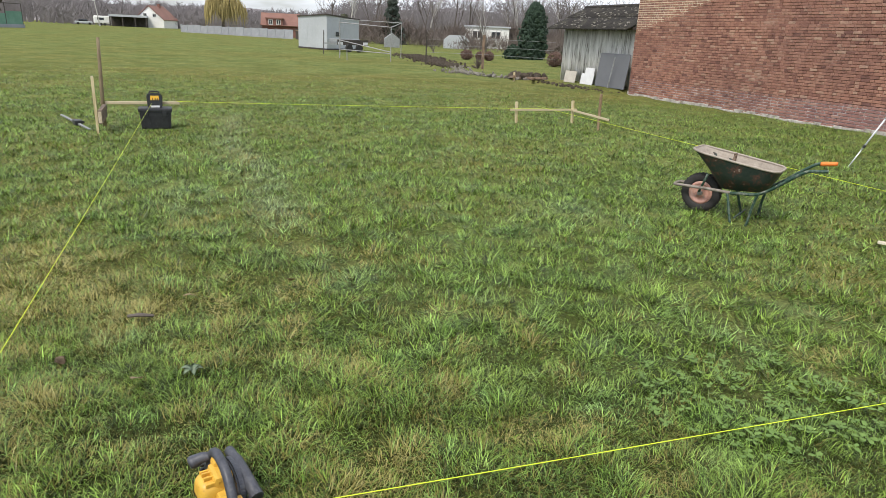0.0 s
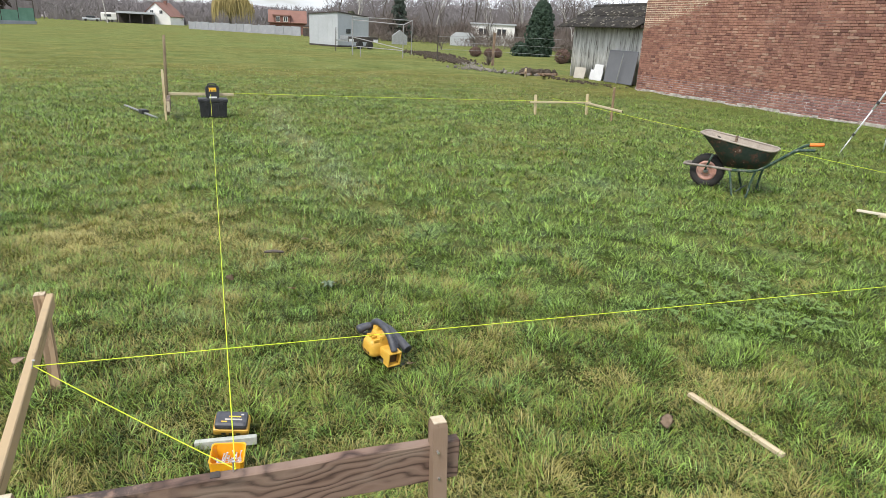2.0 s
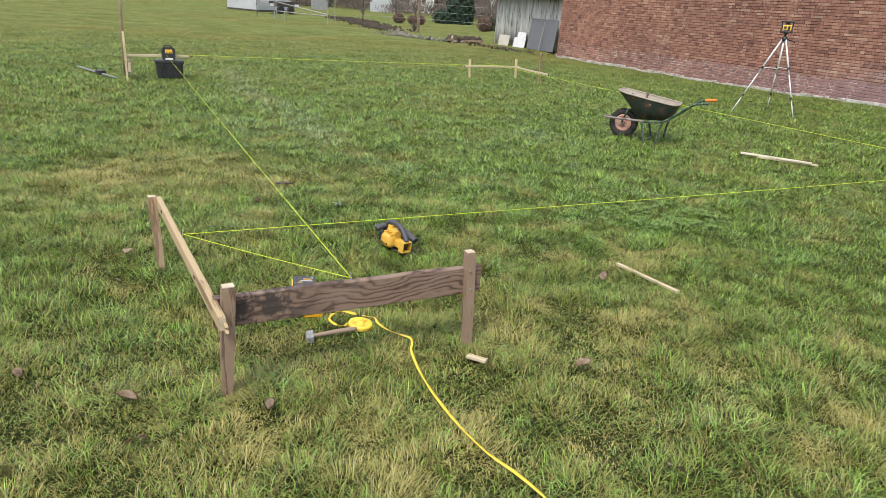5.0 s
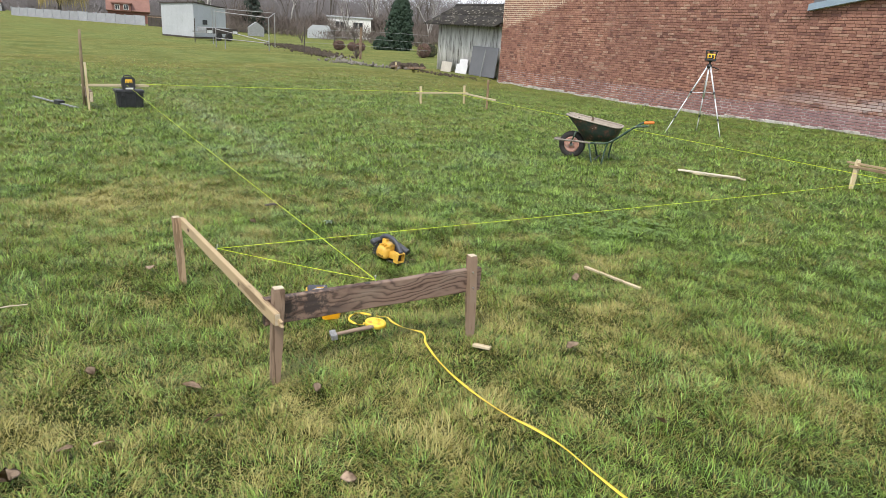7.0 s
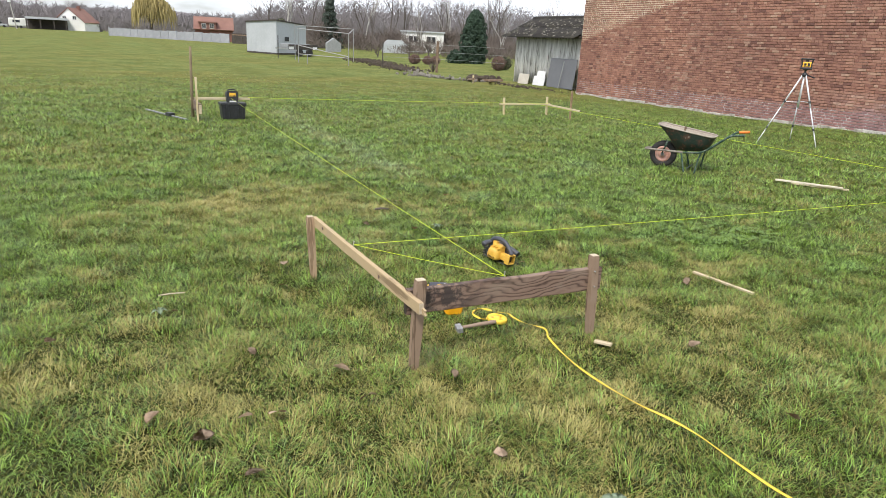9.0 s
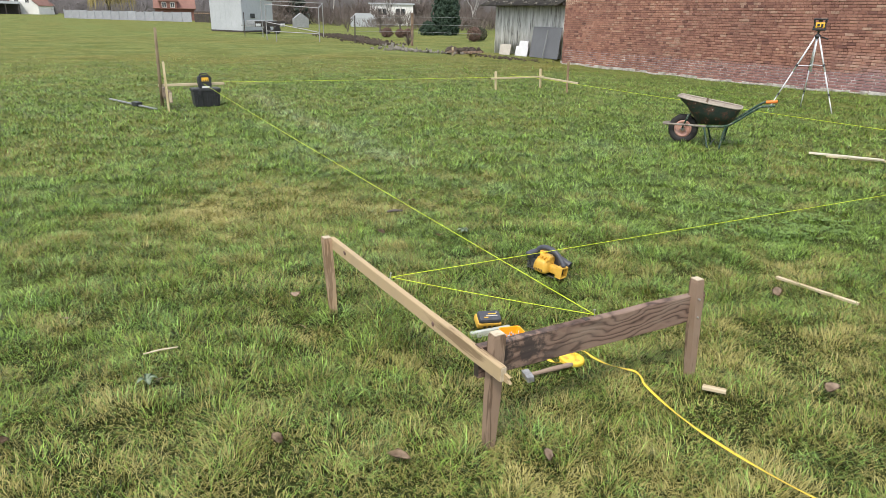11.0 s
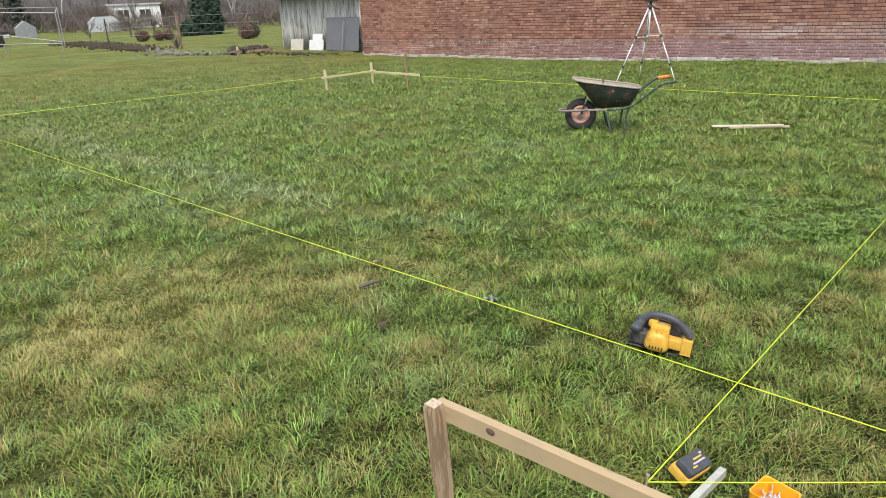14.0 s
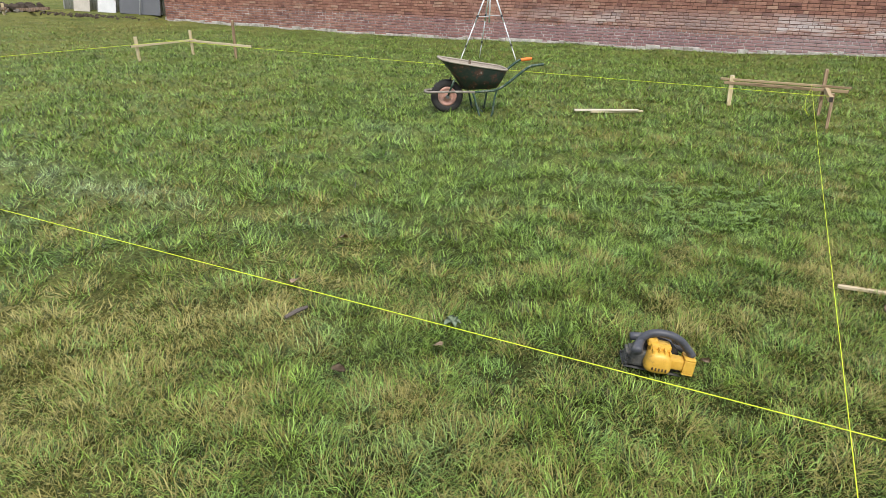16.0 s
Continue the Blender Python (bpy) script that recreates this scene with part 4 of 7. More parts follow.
# corner by the shed
far = thing("batter_board", "corner batter board of fresh pale pine stakes and battens", "batter board", Matrix.Identity(4), "batter boards at the corners")
stake(far, 5.635, 11.085, 0.425, 0.052, (-0.02, 0), PINE, 0.025, 0)
stake(far, 6.775, 11.03, 0.46, 0.052, (-0.02, 0), PINE, 0.025, 0)
stake(far, 6.66, 9.96, 0.68, 0.035, (-0.02, -0.01), TAN, 0.035, 0)
board(far, (5.48, 11.06, 0.285), (6.83, 11.00, 0.30), 0.022, 0.036, PINE_X, 0, DARK_END, "batten", 0.001, 9)
board(far, (6.74, 11.02, 0.290), (6.60, 9.55, 0.290), 0.022, 0.036, PINE_X, 0, DARK_END, "batten", 0.001, 10)
splinters(far, (6.64, 9.95, 0.68), 6)

# corner by the black tool box
left = thing("batter_board", "corner batter board with a tall round post, beside the tool box", "batter board", Matrix.Identity(4), "batter boards at the corners")
bm = bmesh.new()
tube(bm, [(-1.12, 10.68, -0.1), (-1.11, 10.70, 0.6), (-1.09, 10.72, 1.275)], [0.028, 0.025, 0.021], 10)
part("post", bm, POST_WOOD, left, "tall grey round post", True)
stake(left, -1.12, 9.92, 0.80, 0.032, (0.0, 0.01), PINE, 0.032)
splinters(left, (-1.12, 9.93, 0.80), 11)
board(left, (-1.075, 9.90, 0.28), (-1.085, 10.60, 0.29), 0.05, 0.17, OAK, 0, END, "plank", 0.002, 12)
board(left, (-1.14, 10.72, 0.385), (-0.10, 10.74, 0.385), 0.03, 0.042, PINE_X, 0, END, "batten", 0.001, 13)


def cord(a, b, label, sag=0.012, r=0.0014):
    """A taut line of twisted cord, knotted at its ends."""
    bm = bmesh.new()
    a, b = Vector(a), Vector(b)
    n = 16
    tube(bm, [a.lerp(b, i / n) - Vector((0, 0, sag * 4 * (i / n) * (1 - i / n))) for i in range(n + 1)], r, 6)
    ob = tagged(link("mason_line", bm, CORD, True), label, "string", "cords of the setting out")
    for p in (a, b):
        kn = bmesh.new()
        bmesh.ops.create_icosphere(kn, subdivisions=1, radius=r * 2.2, matrix=Matrix.Translation(p) @ Matrix.Diagonal((1, 1.3, 0.8, 1)))
        part("knot", kn, CORD, ob)
    return ob


cord((-1.226, 1.49, 0.386), (6.66, 1.26, 0.385), "taut fluorescent yellow cord from the pale lath")
cord((-0.62, 0.77, 0.368), (-0.46, 10.72, 0.405), "taut fluorescent yellow cord running to the tool box corner", r=0.0016)
cord((-1.226, 1.49, 0.386), (-0.62, 0.77, 0.368), "short diagonal fluorescent cord between plank and lath", 0.004)
cord((-0.13, 10.72, 0.410), (6.72, 10.95, 0.318), "far fluorescent yellow cord over the grass", r=0.0024)
cord((5.98, 11.05, 0.365), (5.88, 1.12, 0.37), "fluorescent yellow cord behind the wheelbarrow", r=0.0022)


# ---------------------------------------------------------------- wheelbarrow
def wheelbarrow():
    ax = Vector((0.552, -0.834, 0))
    m = Matrix(((ax.x, -ax.y, 0, 4.745), (ax.y, ax.x, 0, 5.13), (0, 0, 1, gz(4.75, 4.9) - 0.002), (0, 0, 0, 1))) @ Matrix.Diagonal((0.92, 0.92, 0.93, 1))
    w = thing("wheelbarrow", "old green wheelbarrow, rusted and crusted with dry cement, one orange grip", "wheelbarrow", m)
    R = 0.205
    # x runs to the handles, y to its left side, z up
    turn = Matrix.Translation((0, 0, R)) @ Matrix.Rotation(radians(90), 4, "X")
    wh = part("wheel", lathe(bmesh.new(), [(0.02, -0.045), (0.045, -0.044), (0.05, -0.032), (0.088, -0.036), (0.098, -0.050), (0.115, -0.042), (0.128, -0.03), (0.128, 0.03), (0.115, 0.042), (0.098, 0.050), (0.088, 0.036), (0.05, 0.032), (0.045, 0.044), (0.02, 0.045)], 28, turn), RIM, w, "faded red steel rim", True)
    part("tyre", lathe(bmesh.new(), [(0.118, -0.03), (0.125, -0.042), (0.15, -0.05), (0.18, -0.048), (0.197, -0.036), (R, -0.018), (R, 0.018), (0.197, 0.036), (0.18, 0.048), (0.15, 0.05), (0.125, 0.042), (0.118, 0.03)], 32, turn), RUBBER, wh, "black pneumatic tyre", True)
    bm = bmesh.new()
    for k in range(32):
        a = 2 * math.pi * k / 32
        for s in (-1, 1):
            box(bm, -0.006, 0.006, s * 0.012, s * 0.04, R - 0.008, R + 0.0015, 0, Matrix.Translation((0, 0, R)) @ Matrix.Rotation(a + 0.1 * s, 4, "Y"))
    part("tread", bm, RUBBER, wh)["kind"] = "stuff"
    part("hub", lathe(bmesh.new(), [(0.012, -0.075), (0.026, -0.07), (0.026, 0.07), (0.012, 0.075)], 14, turn), DULL_STEEL, wh)
    for k in range(4):
        a = math.pi / 4 + k * math.pi / 2
        for s in (-1, 1):
            bm = bmesh.new()
            bmesh.ops.create_icosphere(bm, subdivisions=1, radius=0.008, matrix=Matrix.Translation((0.06 * math.cos(a), s * 0.036, R + 0.06 * math.sin(a))))
            part("bolt", bm, DULL_STEEL, wh)
    # frame tubes, one each side, meeting in a bow before the wheel
    for s in (-1, 1):
        bm = bmesh.new()
        tube(bm, smooth_path([(0.33, s * 0.188, 0.2345), (0.45, s * 0.212, 0.242), (0.58, s * 0.235, 0.25), (0.70, s * 0.255, 0.31), (0.86, s * 0.275, 0.43), (0.97, s * 0.285, 0.505), (1.02, s * 0.288, 0.52), (1.16, s * 0.29, 0.527)], 5), 0.0165, 10)
        rail = part("frame_tube", bm, GREEN_PAINT, w, "chipped green handle tube", True)
        bm = bmesh.new()
        tube(bm, smooth_path([(-0.275, s * 0.03, 0.262), (-0.255, s * 0.09, 0.262), (-0.12, s * 0.105, 0.256), (0.1, s * 0.135, 0.248), (0.34, s * 0.19, 0.235)], 5), 0.0155, 10)
        part("front_tube", bm, RUSTY_TUBE, w, "flaking grey front tube", True)
        if s > 0:
            gr = bmesh.new()
            tube(gr, [(1.02, s * 0.288, 0.52), (1.04, s * 0.2885, 0.521), (1.15, s * 0.29, 0.527), (1.168, s * 0.29, 0.528)], [0.021, 0.023, 0.022, 0.017], 10)
            part("grip", gr, ORANGE, rail, "worn orange rubber grip", True)
        bm = bmesh.new()
        tube(bm, smooth_path([(0.30, s * 0.185, 0.228), (0.325, s * 0.20, 0.17), (0.385, s * 0.235, 0.002), (0.42, s * 0.24, -0.022), (0.52, s * 0.245, -0.022), (0.545, s * 0.245, 0.010), (0.57, s * 0.235, 0.16), (0.60, s * 0.235, 0.255)], 5), 0.013, 9)
        part("leg", bm, GREEN_PAINT, w, "", True)
        bm = bmesh.new()
        tube(bm, [(0.0, s * 0.105, 0.205), (0.045, s * 0.12, 0.33), (0.07, s * 0.13, 0.40)], 0.013, 8)
        part("brace", bm, GREEN_PAINT, w, "", True)
    bm = bmesh.new()
    tube(bm, smooth_path([(-0.275, -0.03, 0.262), (-0.282, 0, 0.262), (-0.275, 0.03, 0.262)], 4), 0.0165, 10)
    part("front_bow", bm, RUSTY_TUBE, w, "", True)
    bm = bmesh.new()
    tube(bm, [(0.42, -0.24, 0.05), (0.42, 0.24, 0.05)], 0.010, 8)
    part("cross_bar", bm, GREEN_PAINT, w)
    # the tray: an open pan, deep at the handles, running up to a lip over the wheel
    rim = [(-0.115, 0.0, 0.622), (-0.108, 0.15, 0.622), (-0.07, 0.205, 0.612), (0.02, 0.235, 0.588), (0.30, 0.255, 0.528), (0.60, 0.25, 0.464), (0.70, 0.225, 0.444), (0.738, 0.15, 0.437), (0.745, 0.0, 0.435)]
    mid = [(0.03, 0.0, 0.46), (0.035, 0.10, 0.46), (0.06, 0.165, 0.45), (0.13, 0.20, 0.42), (0.34, 0.225, 0.38), (0.58, 0.22, 0.35), (0.66, 0.20, 0.345), (0.69, 0.13, 0.34), (0.695, 0.0, 0.34)]
    low = [(0.19, 0.0, 0.262), (0.195, 0.06, 0.262), (0.21, 0.10, 0.261), (0.25, 0.13, 0.26), (0.38, 0.15, 0.257), (0.54, 0.15, 0.256), (0.60, 0.135, 0.256), (0.63, 0.09, 0.256), (0.635, 0.0, 0.256)]

    def loop(half):
        return [Vector(p) for p in half] + [Vector((p[0], -p[1], p[2])) for p in half[-2:0:-1]]

    def pan(shift, mat, name, label, flip):
        bm = bmesh.new()
        rings = []
        for h, k in ((rim, 0.0), (mid, 1.0), (low, 1.0)):
            L = loop(h)
            c = sum(L, Vector()) / len(L)
            rings.append([bm.verts.new(c + (p - c) * (1 - shift * 2.5) + Vector((0, 0, shift * k))) for p in L])
        for r0, r1 in zip(rings, rings[1:]):
            for i in range(len(r0)):
                q = (r0[i], r0[(i + 1) % len(r0)], r1[(i + 1) % len(r0)], r1[i])
                bm.faces.new(q if flip else q[::-1])
        bm.faces.new(rings[-1] if flip else rings[-1][::-1])
        return part(name, bm, mat, w, label, True)

    tray = pan(0.0, TRAY, "tray", "rusted dark green steel tray with cement splashes", False)
    pan(0.006, CEMENT, "cement_crust", "dried grey cement lining the tray", True)
    bm = bmesh.new()
    L = loop(rim)
    tube(bm, [p for p in L] + [L[0]], 0.011, 8, False)
    part("rolled_rim", bm, CEMENT, tray, "rolled tray rim caked with cement", True)
    # the frame climbs towards the handles, and the tray with it
    for ob in [o for o in bpy.data.objects if o.parent and (o.parent == w or o.parent.parent == w)]:
        kind = ob.name.split(".")[0]
        if kind in ("frame_tube", "front_tube", "front_bow", "grip", "leg", "brace", "tray", "cement_crust", "rolled_rim"):
            for v in ob.data.vertices:
                up = 0.075 * max(0.0, v.co.x + 0.28)
                if kind in ("leg", "brace"):
                    up *= min(1.0, max(0.0, v.co.z / 0.23))
                if kind in ("tray", "cement_crust", "rolled_rim"):
                    up += 0.035 * min(1.0, max(0.0, (v.co.z - 0.256) / 0.18))
                v.co.z += up
    return w


wheelbarrow()
bm = new_box(-0.017, 0.017, -0.012, 0.012, 0.0, 0.29, bevel=0.003)
stub = thing("wooden_stick", "short brown stick standing in the wheelbarrow", "stick", pose(4.85, 4.91, gz(4.75, 4.9) + 0.320, 3, 5, 30))
part("shaft", bm, OAK, stub)


# ---------------------------------------------------------------- laser level on its tripod
def tripod():
    hx, hy, hz = 9.20, 6.36, 1.40
    t = thing("tripod", "light aluminium tripod with spread legs on the grass", "tripod", pose(hx, hy, 0))
    feet = ((8.65 - hx, 6.69 - hy), (9.06 - hx, 5.74 - hy), (9.56 - hx, 6.66 - hy))
    top = Vector((0, 0, hz - 0.10))
    for fx, fy in feet:
        f = Vector((fx, fy, gz(hx + fx, hy + fy)))
        d = Vector((fx, fy, 0)).normalized()
        a = top + d * 0.035
        bm = bmesh.new()
        tube(bm, [a, a.lerp(f, 0.46)], 0.0145, 8)
        leg = part("leg", bm, ALU, t, "", True)
        bm = bmesh.new()
        tube(bm, [a.lerp(f, 0.44), a.lerp(f, 0.80)], 0.0115, 8)
        part("middle_section", bm, ALU, leg, "", True)
        bm = bmesh.new()
        tube(bm, [a.lerp(f, 0.78), f], 0.009, 8)
        part("lower_section", bm, ALU, leg, "", True)
        for u, r in ((0.38, 0.022), (0.76, 0.018)):
            bm = bmesh.new()
            tube(bm, [a.lerp(f, u - 0.015), a.lerp(f, u + 0.015)], r, 10)
            part("leg_lock", bm, BLACK, leg, "black plastic clamp")
        bm = bmesh.new()
        c = a.lerp(f, 0.38)
        tube(bm, [c, Vector((0, 0, c.z))], 0.007, 6)
        part("spreader", bm, ALU, t)
    bm = bmesh.new()
    tube(bm, [(0, 0, 0.70), (0, 0, hz - 0.06)], 0.014, 10)
    part("centre_column", bm, ALU, t, "", True)
    part("head", lathe(bmesh.new(), [(0.03, hz - 0.13), (0.05, hz - 0.12), (0.05, hz - 0.08), (0.03, hz - 0.06), (0.018, hz - 0.05), (0.018, hz - 0.01), (0.045, hz - 0.005), (0.045, hz)], 16), BLACK, t, "black plastic tripod head", True)
    bm = bmesh.new()
    tube(bm, [(0.03, 0, hz - 0.09), (0.16, -0.10, hz - 0.14)], [0.008, 0.012], 8)
    part("pan_handle", bm, BLACK, t)
    lv = thing("laser_level", "yellow and black rotary laser level on the tripod", "laser level", pose(hx, hy, hz + 0.001, 0, 0, -50) @ Matrix.Diagonal((0.80, 0.80, 1.0, 1)))
    part("base_guard", new_box(-0.125, 0.125, -0.085, 0.085, 0.0, 0.035, bevel=0.012), BLACK, lv)
    part("body", new_box(-0.095, 0.095, -0.07, 0.07, 0.045, 0.135, bevel=0.02), LABEL_Y, lv, "yellow housing")
    part("top_guard", new_box(-0.135, 0.135, -0.085, 0.085, 0.175, 0.20, bevel=0.01), BLACK, lv)
    part("rotor", lathe(bmesh.new(), [(0.04, 0.14), (0.04, 0.178), (0.03, 0.18)], 16), CHARCOAL, lv)
    for sx in (-1, 1):
        for sy in (-1, 1):
            bm = bmesh.new()
            tube(bm, [(sx * 0.112, sy * 0.072, 0.02), (sx * 0.095, sy * 0.066, 0.09), (sx * 0.12, sy * 0.072, 0.185)], 0.012, 8)
            part("corner_post", bm, BLACK, lv)
    for x0, x1, z0, z1 in ((-0.06, -0.01, 0.07, 0.11), (0.015, 0.06, 0.06, 0.115), (-0.055, 0.05, 0.04, 0.055)):
        part("panel_mark", new_box(x0, x1, -0.0735, -0.0695, z0, z1), BLACK, lv)
    part("side_mark", new_box(-0.1035, -0.0995, -0.04, 0.04, 0.06, 0.11), BLACK, lv)


tripod()


# ---------------------------------------------------------------- tool box and the case on it
def tool_box():
    tx, ty = -0.43, 10.52
    z = gz(tx, ty)
    t = thing("tool_box", "black plastic tool box on the grass", "tool box", pose(tx, ty + 0.14, z, 0, 0, 1.5))
    bm = bmesh.new()
    box(bm, -0.212, 0.212, -0.13, 0.13, 0.0, 0.25, 0.018)
    for v in bm.verts:
        k = 0.93 + 0.07 * min(1, max(0, v.co.z / 0.2))
        v.co.x *= k
        v.co.y *= k
    part("tub", bm, BLACK, t)
    part("lid", new_box(-0.228, 0.228, -0.142, 0.142, 0.245, 0.30, bevel=0.015), BLACK, t, "black lid with a raised rim")
    for sx in (-0.12, 0.12):
        part("latch", new_box(sx - 0.025, sx + 0.025, -0.155, -0.138, 0.195, 0.28, bevel=0.005), BLACK, t)
    for k in range(5):
        part("rib", new_box(-0.16 + 0.08 * k - 0.006, -0.16 + 0.08 * k + 0.006, -0.137, -0.118, 0.03, 0.2), BLACK, t)
    c = thing("carry_case", "small black case with a yellow label, standing on the tool box", "case", pose(tx + 0.0, ty + 0.14, z + 0.301, -4, 0, 4) @ Matrix.Diagonal((0.86, 0.86, 0.90, 1)))
    out = [(-0.115, 0.02), (-0.10, 0.0), (0.10, 0.0), (0.115, 0.02), (0.125, 0.17), (0.105, 0.215), (0.06, 0.225), (-0.06, 0.225), (-0.105, 0.215), (-0.125, 0.17)]
    bm = bmesh.new()
    prism(bm, out, 0.13)
    bmesh.ops.bevel(bm, geom=list(bm.edges), offset=0.008, segments=2, affect="EDGES")
    part("shell", bm, BLACK, c)
    bm = bmesh.new()
    tube(bm, smooth_path([(-0.075, 0, 0.215), (-0.065, 0, 0.245), (0, 0, 0.252), (0.065, 0, 0.245), (0.075, 0, 0.215)], 5), 0.012, 8)
    part("handle", bm, BLACK, c, "", True)
    lab = part("label_plate", new_box(-0.065, 0.065, -0.069, -0.0655, 0.115, 0.185), LABEL_Y, c, "yellow label with dark marks")
    for x in (-0.035, 0.01, 0.042):
        part("mark", new_box(x - 0.008, x + 0.008, -0.071, -0.0688, 0.115, 0.145), BLACK, lab)
    part("foot_bar", new_box(-0.07, 0.07, -0.078, -0.06, 0.0, 0.03, bevel=0.004), WHITE_SHEET, c, "pale strip")


tool_box()

# staff with a black clamp, lying on the grass
s0, s1 = Vector((-1.83, 11.75, 0)), Vector((-1.26, 10.25, 0))
s0.z, s1.z = gz(s0.x, s0.y) + 0.035, gz(s1.x, s1.y) + 0.022
staff = thing("measuring_staff", "grey metal staff with a black clamp lying in the grass", "staff", between(s0, s1))
Ls = (s1 - s0).length
part("rod", new_box(0, Ls, -0.018, 0.018, -0.010, 0.010, bevel=0.003), GALV, staff)
part("clamp", new_box(Ls * 0.55, Ls * 0.55 + 0.17, -0.05, 0.05, -0.02, 0.05, bevel=0.01), BLACK, staff, "black receiver clamp")
part("knob", new_box(Ls * 0.55 + 0.05, Ls * 0.55 + 0.1, 0.05, 0.09, 0.0, 0.03, bevel=0.006), BLACK, staff)


# ---------------------------------------------------------------- tools on the grass
def circular_saw():
    z = gz(0.12, 2.02) + 0.02
    s = thing("circular_saw", "yellow and black cordless circular saw without its battery, in the grass", "circular saw", pose(0.122, 2.03, z - 0.010, 3, -6, 106) @ Matrix.Diagonal((0.95, 0.92, 0.93, 1)))
    # x runs to the nose, y to the motor's side
    part("shoe", new_box(-0.125, 0.155, -0.095, 0.030, 0.0, 0.006, bevel=0.002), MUDDY_STEEL, s, "mud-stained black base plate")
    part("shoe_lip", new_box(-0.135, 0.155, -0.099, -0.095, 0.0, 0.016), MUDDY_STEEL, s)
    out = [(0.02 + 0.105 * math.cos(a), 0.060 + 0.085 * math.sin(a)) for a in [math.pi * k / 14 for k in range(15)]]
    bm = bmesh.new()
    prism(bm, out + [(-0.085, 0.01), (0.125, 0.01)], 0.03, Matrix.Translation((0, -0.042, 0)))
    bmesh.ops.bevel(bm, geom=[e for e in bm.edges], offset=0.006, segments=2, affect="EDGES")
    part("blade_guard", bm, CHARCOAL, s, "dark grey upper blade guard")
    part("blade", lathe(bmesh.new(), [(0.02, -0.001), (0.08, -0.001), (0.08, 0.001), (0.02, 0.001)], 30, Matrix.Translation((0.02, -0.045, 0.062)) @ Matrix.Rotation(radians(90), 4, "X")), STEEL, s)
    bm = bmesh.new()
    prism(bm, [(0.02 + 0.098 * math.cos(a), 0.062 + 0.098 * math.sin(a)) for a in [math.pi * (1 + k / 14) for k in range(15)]], 0.022, Matrix.Translation((0, -0.045, 0.006)))
    part("lower_guard", bm, MUDDY_STEEL, s, "scuffed retracting guard")
    # boxy motor, lying across
    bm = bmesh.new()
    bmesh.ops.create_uvsphere(bm, u_segments=28, v_segments=18, radius=1.0)
    for v in bm.verts:
        q = [math.copysign(abs(c) ** 0.62, c) for c in v.co]
        v.co = Vector((0.018 + 0.056 * q[0] * (1 - 0.14 * q[2]), 0.042 + 0.052 * q[1], 0.068 + 0.052 * q[2]))
    mot = part("motor_housing", bm, YELLOW, s, "yellow rounded motor housing", True)
    for k in range(5):
        part("vent", new_box(-0.016 + 0.014 * k, -0.009 + 0.014 * k, 0.088, 0.0945, 0.040, 0.054, bevel=0.001), SOCKET_DARK, mot)
    for k in range(4):
        part("rib", new_box(-0.026 + 0.024 * k, -0.018 + 0.024 * k, 0.020, 0.074, 0.1185 if k in (1, 2) else 0.108, 0.1345 if k in (1, 2) else 0.124, bevel=0.003), YELLOW, mot)
    part("gear_case", new_box(-0.030, 0.062, -0.026, 0.045, 0.05, 0.142, bevel=0.016), YELLOW, s, "yellow body shell")
    part("grip_root", new_box(0.030, 0.075, -0.012, 0.030, 0.12, 0.160, bevel=0.014), YELLOW, s)
    part("bridge", new_box(-0.105, -0.02, -0.018, 0.040, 0.034, 0.086, bevel=0.010), YELLOW, s, "yellow neck to the battery socket")
    part("nose", new_box(0.055, 0.14, -0.055, 0.030, 0.014, 0.085, bevel=0.012), MUDDY_STEEL, s, "dark dirty nose casting")
    for k in range(3):
        part("nose_rib", new_box(0.138, 0.152, -0.05, 0.04, 0.018 + 0.022 * k, 0.030 + 0.022 * k, bevel=0.004), MUDDY_STEEL, s)
    bm = bmesh.new()
    tube(bm, smooth_path([(0.108, 0.012, 0.085), (0.104, 0.012, 0.135), (0.066, 0.012, 0.176), (0.0, 0.012, 0.186), (-0.06, 0.012, 0.168), (-0.105, 0.012, 0.128), (-0.128, 0.012, 0.103)], 5), [0.018] * 30 + [0.016], 10)
    h = part("handle", bm, CHARCOAL, s, "dark rubber-covered handle arc", True)
    bm = bmesh.new()
    tube(bm, [(-0.02, 0.012, 0.178), (-0.035, 0.012, 0.156), (-0.06, 0.012, 0.15)], [0.007, 0.009, 0.006], 6)
    part("trigger", bm, BLACK, h)
    bm = bmesh.new()
    tube(bm, smooth_path([(0.100, 0.015, 0.135), (0.112, 0.04, 0.130), (0.120, 0.065, 0.118), (0.122, 0.088, 0.108)], 4), [0.017, 0.018, 0.018, 0.019, 0.020, 0.021, 0.022, 0.023, 0.024, 0.025, 0.025, 0.024, 0.018], 10)
    part("front_handle", bm, CHARCOAL, s, "stubby dark front grip", True)
    bm = bmesh.new()
    for y0, y1, z0, z1 in ((-0.028, 0.050, 0.022, 0.031), (-0.028, 0.050, 0.092, 0.101), (-0.028, -0.019, 0.031, 0.092), (0.041, 0.050, 0.031, 0.092)):
        box(bm, -0.140, -0.092, y0, y1, z0, z1, 0.004)
    sk = part("battery_socket", bm, YELLOW, s, "empty yellow battery socket")
    part("socket_floor", new_box(-0.112, -0.100, -0.019, 0.041, 0.031, 0.092), SOCKET_DARK, sk, "brown-black contact plate")
    bm = bmesh.new()
